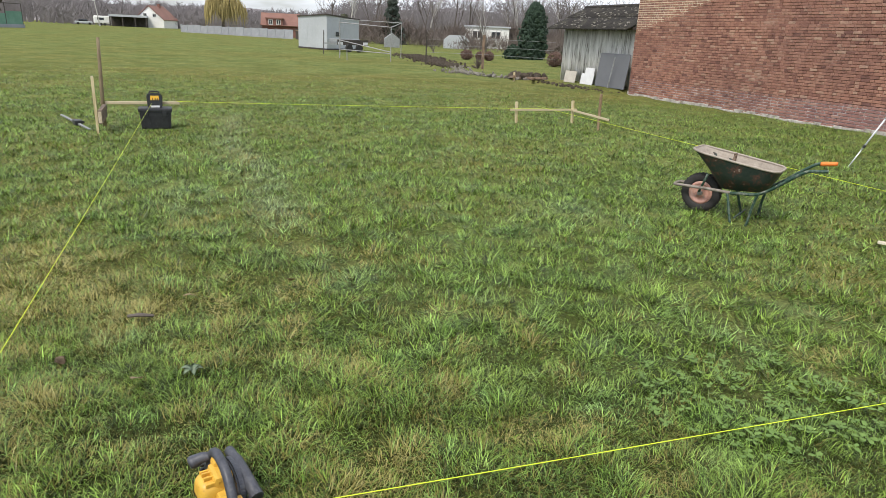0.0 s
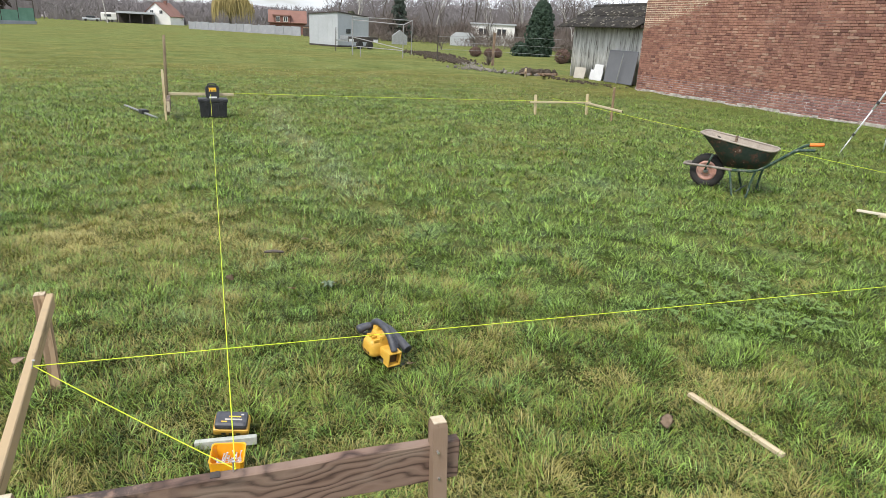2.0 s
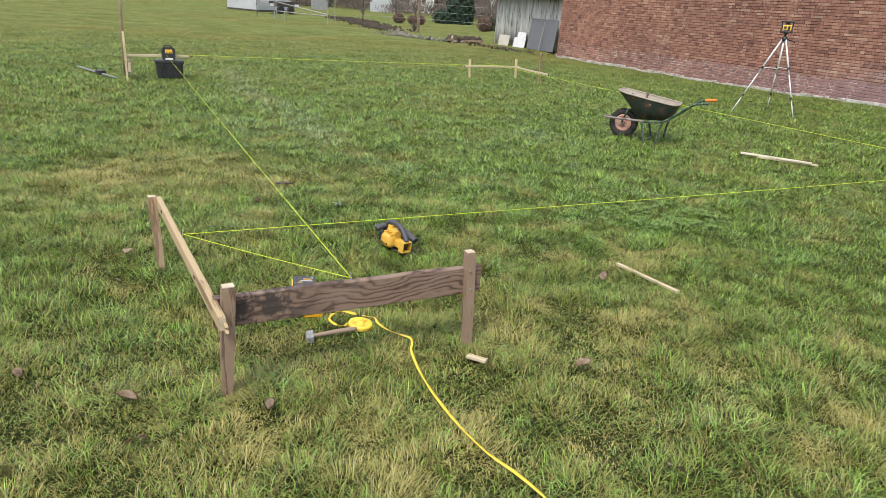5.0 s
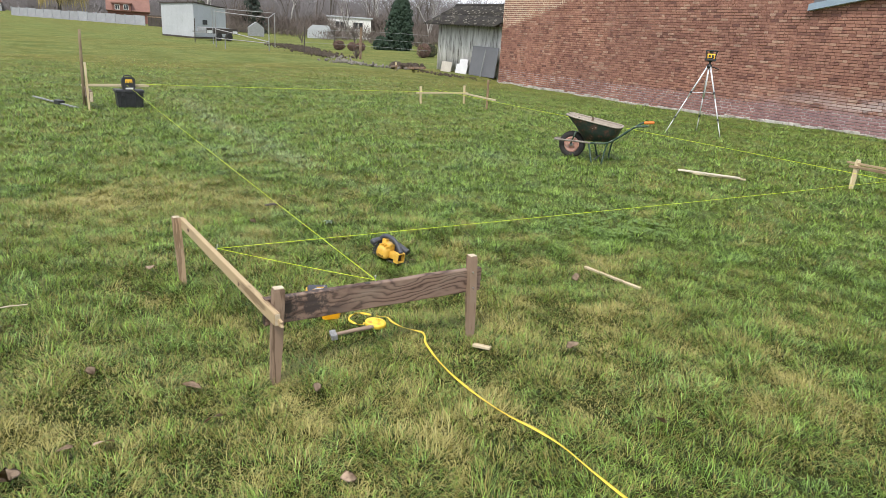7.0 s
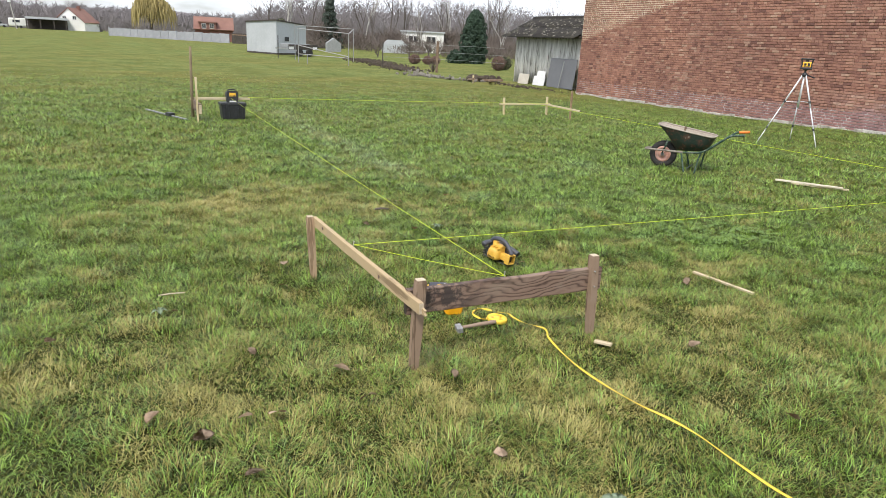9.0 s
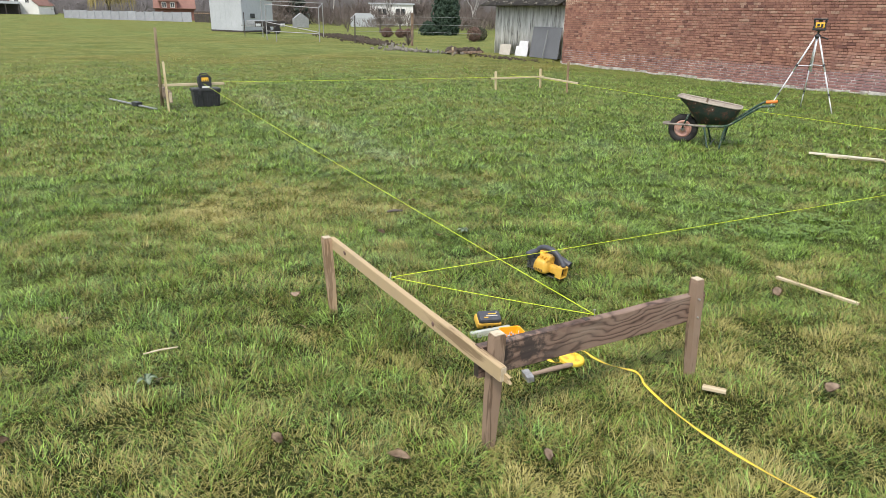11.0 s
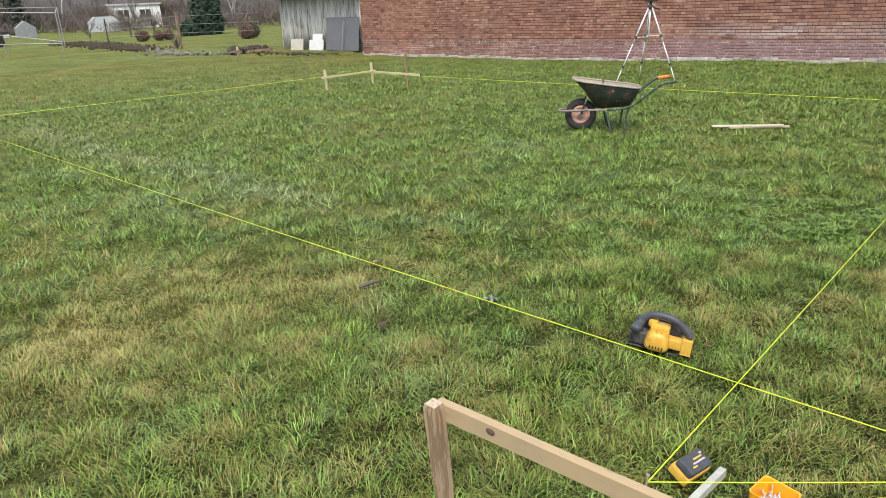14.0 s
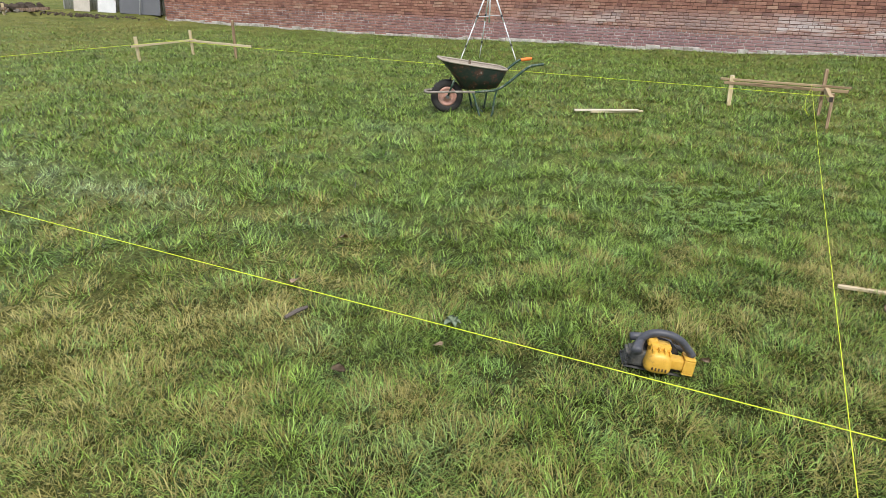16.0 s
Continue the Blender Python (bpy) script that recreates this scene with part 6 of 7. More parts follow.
# hedges and thickets below the trees
rng = random.Random(66)
spots = [(29, 84, 2.6, 8), (34, 82, 3.0, 9), (39, 86, 3.2, 9), (45, 80, 3.0, 10), (23.5, 90, 2.4, 7), (33, 68, 2.2, 6), (38, 70, 2.6, 8), (46, 70, 3.0, 9), (30.5, 74, 1.9, 6)]
spots += [(23 + 3.1 * k + rng.uniform(-1, 1), 97 + rng.uniform(-4, 6) - 0.35 * k, rng.uniform(4.0, 6.2), 7.5) for k in range(14)]
spots += [(33 + 3.2 * k, 64 - 0.4 * k, rng.uniform(2.4, 3.8), 6) for k in range(5)]
for k, (x, y, h, w) in enumerate(spots):
    r = random.Random(200 + k)
    t = thing("thicket", "tangle of bare brown shrubs", "shrub", pose(x, y, 0), "garden thickets")
    bm = bmesh.new()
    for i in range(1100 if h > 3.5 else 620):
        a = Vector((r.gauss(0, w * 0.24), r.gauss(0, 1.0), r.uniform(0, 0.55) * h * 0.8))
        d = Vector((r.uniform(-0.9, 0.9), r.uniform(-0.5, 0.5), r.uniform(0.3, 1))).normalized()
        b = a + d * h * r.uniform(0.15, 0.5) * math.exp(-(a.x / (w * 0.45)) ** 2)
        s = Vector((r.uniform(-1, 1), r.uniform(-1, 1), 0)).normalized() * r.uniform(0.015, 0.055)
        v = [bm.verts.new(q) for q in (a - s, a + s, b)]
        bm.faces.new(v)
    part("brushwood", bm, TWIGS, t)["kind"] = "stuff"


def far_woods():
    """The wooded rise along the horizon: ranks of thin stems and twig sprays."""
    r = random.Random(5)
    bm = bmesh.new()
    for i in range(2600):
        u = r.random()
        x = -90 + 330 * u + r.uniform(-3, 3)
        back = r.random()
        y = 205 + 70 * back + 0.06 * x - 0.35 * max(0, x)
        if y < 112:
            y = 112 + 40 * back
        h = (8.5 + 5.0 * back) * r.uniform(0.75, 1.12) * (1 + 0.1 * math.sin(x * 0.07))
        low = float(np.interp(x / y, [-0.3, -0.12, 0.0, 0.08, 0.17, 0.24], [0.78, 0.62, 0.5, 0.42, 0.46, 1.0]))
        h *= low
        b = 2.5 * back * low
        s = r.uniform(0.10, 0.24)
        v = [bm.verts.new(q) for q in ((x - s, y, 0), (x + s, y, 0), (x + r.uniform(-0.5, 0.5), y, h + b))]
        bm.faces.new(v)
        for k in range(34):
            z = b + h * r.uniform(0.12, 1.0)
            wd = h * 0.26 * math.sin(math.pi * min(1, (z - b) / h * 0.85 + 0.12))
            c = Vector((x + r.uniform(-1, 1) * wd, y + r.uniform(-2, 2), z))
            d = Vector((r.uniform(-0.9, 0.9), r.uniform(-0.4, 0.4), r.uniform(0.2, 1))).normalized() * r.uniform(0.8, 2.0)
            e = Vector((-d.z, 0, d.x)).normalized() * r.uniform(0.04, 0.13)
            q = [bm.verts.new(p) for p in (c - e, c + e, c + d)]
            bm.faces.new(q)
    return tagged(link("far_woods", bm, HAZY), "winter woodland along the horizon, grey-brown with painted haze", "woods", kind="stuff")


far_woods()
# the hill behind, one soft ridge with haze painted into its colour
bm = bmesh.new()
prev = None
r = random.Random(3)
for i in range(121):
    x = -420 + 8.5 * i
    h = 13 + 4 * math.sin(x * 0.011 + 0.5) + 2.0 * math.sin(x * 0.05) + r.uniform(-0.7, 0.7)
    h *= float(np.interp(x / 385, [-0.3, -0.12, 0.02, 0.16, 0.3], [0.95, 0.85, 0.62, 0.5, 0.9]))
    cur = [bm.verts.new(p) for p in ((x, 330, -2), (x, 352, h * 0.7), (x, 385, h), (x, 470, h * 0.6))]
    if prev:
        for k in range(3):
            bm.faces.new((prev[k], cur[k], cur[k + 1], prev[k + 1]))
    prev = cur
tagged(link("wooded_hill", bm, HAZY, True), "low wooded hill, haze painted into its colour", "hill", kind="structure")


def window(parent, x, z, w, h, y):
    fr = part("window", new_box(x - w / 2, x + w / 2, y - 0.06, y, z, z + h), RENDER_WHITE, parent)
    part("pane", new_box(x - w / 2 + 0.09, x - 0.04, y - 0.075, y - 0.061, z + 0.09, z + h - 0.09), GLASS, fr)
    part("pane", new_box(x + 0.04, x + w / 2 - 0.09, y - 0.075, y - 0.061, z + 0.09, z + h - 0.09), GLASS, fr)


def gable_house(name, label, m, w, d, eave, ridge, wallmat, wins, gable_front=True, chimney=None):
    h = thing(name, label, "house", m)
    bm = bmesh.new()
    if gable_front:
        prism(bm, [(-w / 2, -0.3), (w / 2, -0.3), (w / 2, eave), (0, ridge), (-w / 2, eave)], d, Matrix.Translation((0, d / 2, 0)))
    else:
        prism(bm, [(-d / 2, -0.3), (d / 2, -0.3), (d / 2, eave), (0, ridge), (-d / 2, eave)], w, Matrix.Translation((0, d / 2, 0)) @ Matrix.Rotation(radians(90), 4, "Z"))
    part("wall", bm, wallmat, h)
    for s in (-1, 1):
        bm = bmesh.new()
        half = (w if gable_front else d) / 2
        a, b = Vector((s * (half + 0.35), 0, eave - 0.35 * (ridge - eave) / half + 0.05)), Vector((0, 0, ridge + 0.06))
        L = (b - a).length
        ang = math.atan2(b.z - a.z, b.x - a.x)
        depth = (d if gable_front else w) / 2 + 0.25
        box(bm, 0, L, -depth, depth, 0, 0.14)
        mm = Matrix.Translation(a) @ Matrix.Rotation(-ang, 4, "Y")
        if not gable_front:
            mm = Matrix.Rotation(radians(90), 4, "Z") @ mm
        mm = Matrix.Translation((0, d / 2, 0)) @ mm
        for v in bm.verts:
            v.co = mm @ v.co
        part("roof", bm, RED_TILE, h, "weathered red tiles")
    for x, z, ww, hh in wins:
        window(h, x, z, ww, hh, -0.0)
    if chimney:
        cx, cy, cz = chimney
        part("chimney", new_box(cx - 0.35, cx + 0.35, cy - 0.35, cy + 0.35, cz - 1.2, cz + 0.6), RED_WALL, h)
    return h


house = gable_house("house", "white-gabled house with a faded red roof across the field", pose(-9.6, 199, 0, 0, 0, -24), 7.4, 8.0, 2.3, 5.4, RENDER_WHITE, [(-1.2, 2.6, 1.0, 1.0), (1.3, 2.6, 1.0, 1.0)], True, (0.2, 5, 5.5))
port = thing("carport", "dark open carport with a pale metal roof beside the house", "carport", pose(-14.2, 196, 0))
part("roof", new_box(-4.6, 4.2, -3, 3, 2.35, 2.85), CLADDING, port, "pale sheet roof")
for x in (-4.4, -1.5, 1.4, 4.0):
    part("post", new_box(x - 0.12, x + 0.12, -2.9, -2.65, -0.2, 2.35), DARK_WOOD, port)
part("back_wall", new_box(-4.5, 4.1, 2.4, 2.6, -0.2, 2.35), DARK_WOOD, port)
van = thing("caravan", "white touring caravan parked by the carport", "caravan", pose(-20.5, 194.5, 0, 0, 0, 8))
part("body", new_box(-1.9, 1.9, -1.0, 1.0, 0.45, 2.35, bevel=0.3), RENDER_WHITE, van)
part("window", new_box(-1.1, 0.4, -1.03, -1.0, 1.35, 1.9), GLASS, van)
for x in (-0.3, 0.5):
    part("wheel", lathe(bmesh.new(), [(0.1, -0.1), (0.32, -0.1), (0.32, 0.1), (0.1, 0.1)], 14, Matrix.Translation((x, -0.95, 0.32)) @ Matrix.Rotation(radians(90), 4, "X")), RUBBER, van)
car = thing("car", "pale car parked at the field's edge", "car", pose(-25.0, 197, 0, 0, 0, 10))
part("body", new_box(-2.0, 2.0, -0.8, 0.8, 0.3, 0.85, bevel=0.15), CLADDING, car)
part("cabin", new_box(-1.1, 0.9, -0.7, 0.7, 0.85, 1.35, bevel=0.18), GLASS, car)
for x in (-1.3, 1.3):
    part("wheel", lathe(bmesh.new(), [(0.1, -0.1), (0.3, -0.1), (0.3, 0.1), (0.1, 0.1)], 14, Matrix.Translation((x, -0.78, 0.3)) @ Matrix.Rotation(radians(90), 4, "X")), RUBBER, car)
gable_house("red_house", "red brick house with a tiled roof behind the fence", pose(14.6, 121, 0, 0, 0, -8), 6.0, 5.5, 1.9, 3.7, RED_WALL, [(-1.6, 0.3, 1.0, 0.9)], False)
dorm = thing("dormer", "tiled dormer with two white windows on the red house", "dormer", pose(13.6, 120.6, 1.75, 0, 0, -8) @ Matrix.Diagonal((0.7, 0.7, 0.75, 1)))
part("front", new_box(-1.9, 1.9, 0, 2.5, 0, 1.5), RED_WALL, dorm)
part("roof", new_box(-2.2, 2.2, -0.25, 2.8, 1.5, 1.75), RED_TILE, dorm)
for x in (-0.9, 0.9):
    window(dorm, x, 0.25, 1.0, 1.1, -0.003)

# concrete panel fence across the field's far edge
fence = thing("panel_fence", "long grey concrete panel fence at the field's far edge", "fence", Matrix.Identity(4))
fa, fb = Vector((-1.3, 132, 0)), Vector((14.4, 104, 0))
n = 15
for i in range(n):
    a, b = fa.lerp(fb, i / n), fa.lerp(fb, (i + 0.97) / n)
    p = part("panel", new_box(0, (b - a).length, -0.04, 0.04, -0.2, 1.22 + 0.04 * (i % 3)), CONCRETE, fence)
    p.matrix_local = between(a, b)
    q = part("fence_post", new_box(-0.09, 0.09, -0.09, 0.09, -0.2, 1.34), CONCRETE, fence)
    q.matrix_local = between(a - (b - a).normalized() * 0.03, b)
wood_f = thing("wooden_fence", "dark wooden gate and fence beside the concrete panels", "fence", between((14.6, 103, 0), (17.2, 100.5, 0)))
for i in range(6):
    part("board", new_box(0.6 * i, 0.6 * i + 0.55, -0.03, 0.03, -0.1, 1.45), DARK_WOOD, wood_f)
part("rail", new_box(0, 3.6, -0.08, -0.03, 1.15, 1.27), STAKE, wood_f)

# pale metal store with a low-pitched roof
ga, gb, gc = Vector((8.55, 58.2, 0)), Vector((10.15, 54.2, 0)), Vector((13.4, 57.3, 0))
store = thing("metal_store", "pale grey metal-clad store standing in the field", "store", Matrix.Identity(4))
for (a, b, h0, h1) in ((ga, gb, 2.45, 2.62), (gb, gc, 2.62, 2.38)):
    L, k = (b - a).length, 6
    for i in range(k):
        u0, u1 = L * i / k, L * (i + 0.985) / k
        z0, z1 = h0 + (h1 - h0) * i / k, h0 + (h1 - h0) * (i + 1) / k
        bm = bmesh.new()
        prism(bm, [(u0, 0.12), (u1, 0.12), (u1, z1), (u0, z0)], 0.04)
        part("cladding_panel", bm, CLADDING, store).matrix_local = between(a, b)
gd = ga + gc - gb
bm = bmesh.new()
lo, hi = [], []
for p, z in ((ga, 2.45), (gb, 2.62), (gc, 2.38), (gd, 2.25)):
    c = (ga + gc) / 2
    q = c + (p - c) * 1.05
    lo.append(bm.verts.new((q.x, q.y, z)))
    hi.append(bm.verts.new((q.x, q.y, z + 0.09)))
bm.faces.new(lo[::-1])
bm.faces.new(hi)
for i in range(4):
    bm.faces.new((lo[i], lo[(i + 1) % 4], hi[(i + 1) % 4], hi[i]))
part("roof", bm, DARK_WOOD, store, "thin dark roof edge")
bm = bmesh.new()
prism(bm, [(0.05, 0), ((gc - gb).length, 0), ((gc - gb).length, 0.12), (0.05, 0.12)], 0.1)
part("plinth", bm, DARK_WOOD, store).matrix_local = between(gb, gc)
part("plinth", new_box(0, (gb - ga).length, -0.05, 0.05, 0, 0.12), DARK_WOOD, store).matrix_local = between(ga, gb)
part("window", new_box(1.15, 1.75, -0.06, -0.025, 1.05, 1.4), GLASS, store).matrix_local = between(gb, gc)
for p, q in ((ga, gd), (gd, gc)):
    part("rear_wall", new_box(0.1, (q - p).length - 0.1, -0.02, 0.02, 0, 2.2), CLADDING, store).matrix_local = between(p, q)

tr = thing("flat_trailer", "low grey flatbed trailer parked against the metal store", "trailer", pose(11.2, 51.9, 0, 0, 0, 28))
part("bed", new_box(-1.5, 1.5, -0.75, 0.75, 0.5, 0.62), GALV, tr)
part("side_board", new_box(-1.5, 1.5, -0.79, -0.75, 0.5, 0.88), DARK_WOOD, tr)
part("load", new_box(-1.2, 0.9, -0.6, 0.6, 0.62, 0.92, bevel=0.06), GALV, tr, "grey covered load")
for x in (-1.25, 1.2):
    part("light_board", new_box(x - 0.22, x + 0.22, -0.83, -0.795, 0.52, 0.72), WHITE_SHEET, tr)
for x in (-0.5, 0.5):
    part("wheel", lathe(bmesh.new(), [(0.08, -0.09), (0.29, -0.09), (0.29, 0.09), (0.08, 0.09)], 16, Matrix.Translation((x, -0.9, 0.29)) @ Matrix.Rotation(radians(90), 4, "X")), RUBBER, tr)

rail = thing("pipe_frame", "thin rusty pipe frame standing before the trailer", "frame", Matrix.Identity(4))
for a, b in (((8.05, 39.0, 0), (8.05, 39.0, 2.0)), ((9.1, 44.0, 0), (9.1, 44.0, 2.25)), ((10.4, 36.6, 0), (10.4, 36.6, 1.85)), ((8.05, 37.0, 0), (8.05, 37.0, 0.55)), ((8.05, 39.0, 1.95), (10.4, 36.6, 1.8)), ((9.1, 44.0, 2.2), (13.0, 43.4, 2.15)),
             ((13.0, 43.4, 0), (13.0, 43.4, 2.15)), ((13.0, 43.4, 2.15), (10.4, 36.6, 1.8)), ((8.05, 39.0, 1.0), (10.4, 36.6, 0.5)), ((8.05, 39.0, 0.5), (10.4, 36.6, 0.42))):
    bm = bmesh.new()
    tube(bm, [a, b], 0.025, 6)
    part("pipe", bm, DULL_STEEL, rail)

# posts and wires of the garden fence
posts = [(8.4, 46.0, 1.5, 0.03), (11.9, 35.0, 1.45, 0.035), (13.75, 31.6, 1.62, 0.075)]
gf = thing("wire_fence", "wire fence on thin posts along the garden", "fence", Matrix.Identity(4))
for x, y, h, r in posts:
    bm = bmesh.new()
    tube(bm, [(x, y, -0.1), (x + 0.02, y, h)], r, 7)
    part("fence_post", bm, STAKE if r > 0.05 else DARK_WOOD, gf)
for z in (0.62, 0.95, 1.28):
    pts = [(x, y, z * h / 1.45) for x, y, h, r in posts[1:]] + [(15.8, 28.0, z * 1.12)]
    for a, b in zip(pts, pts[1:]):
        bm = bmesh.new()
        tube(bm, [a, b], 0.006, 4)
        part("wire", bm, GALV, gf)
r = random.Random(8)
tuft = thing("dry_shrub", "dry twiggy shrub at the fence post", "shrub", pose(13.35, 31.2, 0))
bm = bmesh.new()
for i in range(60):
    d = Vector((r.uniform(-0.5, 0.5), r.uniform(-0.5, 0.5), 1)).normalized()
    tube(bm, [(0, 0, 0), d * r.uniform(0.3, 0.75)], [0.012, 0.004], 3, False)
part("stems", bm, TWIGS, tuft)

# dug beds and heaps of stones
def heap(name, label, pts, n, size, mat, seed, kind="stuff"):
    r = random.Random(seed)
    bm = bmesh.new()
    for i in range(n):
        k = r.uniform(0, len(pts) - 1.001)
        a, b = pts[int(k)], pts[int(k) + 1]
        u = k - int(k)
        x, y = a[0] + (b[0] - a[0]) * u + r.gauss(0, a[2]), a[1] + (b[1] - a[1]) * u + r.gauss(0, a[2])
        s = size * r.uniform(0.4, 1.3)
        m = pose(x, y, s * 0.3, r.uniform(0, 360), r.uniform(0, 360), r.uniform(0, 360)) @ Matrix.Diagonal((s, s * r.uniform(0.6, 1), s * r.uniform(0.35, 0.7), 1))
        ret = bmesh.ops.create_icosphere(bm, subdivisions=1, radius=0.6, matrix=m)
        for v in ret["verts"]:
            v.co += Vector((r.uniform(-1, 1), r.uniform(-1, 1), r.uniform(-1, 1))) * s * 0.09
    return tagged(link(name, bm, mat), label, "heap", kind=kind)


heap("stone_rubble", "loose grey stones along the garden edge", [(10.8, 27.5, 0.35), (11.6, 25.6, 0.3), (12.2, 24.2, 0.25), (12.7, 23.2, 0.2)], 150, 0.12, STONE, 2)
heap("stone_heap", "dark heap of stones and turf beside the shed", [(12.0, 24.6, 0.18), (12.9, 23.5, 0.15)], 60, 0.30, SOIL, 3)
heap("stone_rubble", "scattered pale stones on the dug strip", [(13.2, 33.5, 0.4), (11.4, 28.5, 0.5), (10.9, 27.0, 0.4)], 90, 0.14, STONE, 6)
heap("dug_soil", "dark clods of the dug garden bed", [(15.4, 50, 0.7), (14.3, 42, 0.6), (13.3, 36.5, 0.45), (12.5, 32.5, 0.3)], 1000, 0.13, SOIL, 4)
heap("dug_soil", "muddy clods along the foot of the shed", [(12.6, 22.6, 0.22), (12.5, 20.5, 0.2), (12.55, 18.6, 0.16)], 340, 0.10, SOIL, 5)
for k, (x, y, a) in enumerate(((11.7, 23.9, 70), (12.1, 22.9, 60), (12.3, 23.4, 100))):
    p = thing("weathered_post", "grey weathered post lying in the rubble", "post", pose(x, y, 0.1, 0, 4, a))
    part("timber", new_box(-0.9, 0.9, -0.05, 0.05, -0.04, 0.05, bevel=0.01), STAKE, p)
mk = thing("marker_peg", "short pale peg in the rubble", "peg", pose(11.5, 23.3, 0))
part("peg", new_box(-0.03, 0.03, -0.03, 0.03, -0.1, 0.32, bevel=0.006), PINE, mk)

# flat-roofed white house, small glasshouse, garden sheds
wh = thing("white_house", "white flat-roofed house among the bare trees", "house", pose(41.0, 93.6, 0, 0, 0, -24))
part("wall", new_box(-3.2, 3.2, 0, 5, -0.2, 2.9), RENDER_WHITE, wh)
part("roof", new_box(-3.4, 3.4, -0.2, 5.2, 2.9, 3.1), CLADDING, wh)
for x in (-1.4, 1.3):
    window(wh, x, 1.3, 1.5, 1.1, -0.003)
gl = thing("greenhouse", "low pale plastic greenhouse in the garden", "greenhouse", pose(31.0, 80, 0, 0, 0, -20))
bm = bmesh.new()
prism(bm, [(-1.6, 0), (1.6, 0), (1.6, 1.0), (0.9, 1.6), (-0.9, 1.6), (-1.6, 1.0)], 4, Matrix.Translation((0, 2, 0)))
part("cover", bm, CLADDING, gl)
hut = thing("garden_hut", "tiny pale hut in the garden", "hut", pose(21.0, 74, 0, 0, 0, -10))
bm = bmesh.new()
prism(bm, [(-0.8, 0), (0.8, 0), (0.8, 0.9), (0, 1.5), (-0.8, 0.9)], 1.4)
part("wall", bm, GALV, hut)

# green screened court fence at the field's edge
court = thing("court_fence", "tall green screened fence with dark posts and a pale kerb", "fence", Matrix.Identity(4))
ca, cb = Vector((-20.6, 106, 0)), Vector((-34.0, 62.0, 0))
n = 12
for i in range(n):
    a, b = ca.lerp(cb, i / n), ca.lerp(cb, (i + 1) / n)
    L = (b - a).length
    part("screen", new_box(0.06, L - 0.06, -0.015, 0.015, 0.4, 1.7 if i % 3 else 2.0), GREEN_MESH, court).matrix_local = between(a, b)
    part("kerb", new_box(0, L - 0.02, -0.2, 0.2, -0.1, 0.4), CONCRETE, court).matrix_local = between(a, b)
    bm = bmesh.new()
    tube(bm, [a, a + Vector((0, 0, 3.0))], 0.06, 6)
    part("fence_post", bm, DARK_WOOD, court)
bm = bmesh.new()
tube(bm, [ca + Vector((0, 0, 2.95)), cb + Vector((0, 0, 2.95))], 0.05, 5)
part("top_rail", bm, DARK_WOOD, court)
lamp_p = thing("street_lamp", "slim pale lamp post before the woods", "lamp post", pose(-19.5, 180, 0))
bm = bmesh.new()
tube(bm, [(0, 0, 0), (-0.7, 0, 5.6)], [0.16, 0.1], 6)
part("pole", bm, PALE_BARK, lamp_p)
part("lantern", new_box(-1.1, -0.5, -0.2, 0.2, 5.5, 5.9), WHITE_SHEET, lamp_p)


# ---------------------------------------------------------------- bricks
def brick_box(w, h=0.0585):
    """One brick, its face to -x, standing from y 0 to w."""
    bm = bmesh.new()
    x0, x1, c = -0.012, 0.02, 0.004
    f = [bm.verts.new(p) for p in ((x0, c, c), (x0, w - c, c), (x0, w - c, h - c), (x0, c, h - c))]
    b = [bm.verts.new(p) for p in ((x0 + 0.004, 0, 0), (x0 + 0.004, w, 0), (x0 + 0.004, w, h), (x0 + 0.004, 0, h))]
    d = [bm.verts.new(p) for p in ((x1, 0, 0), (x1, w, 0), (x1, w, h), (x1, 0, h))]
    bm.faces.new(f[::-1])
    for p, q in ((f, b), (b, d)):
        for k in range(4):
            bm.faces.new((p[k], p[(k + 1) % 4], q[(k + 1) % 4], q[k]))
    bm.normal_update()
    return bm


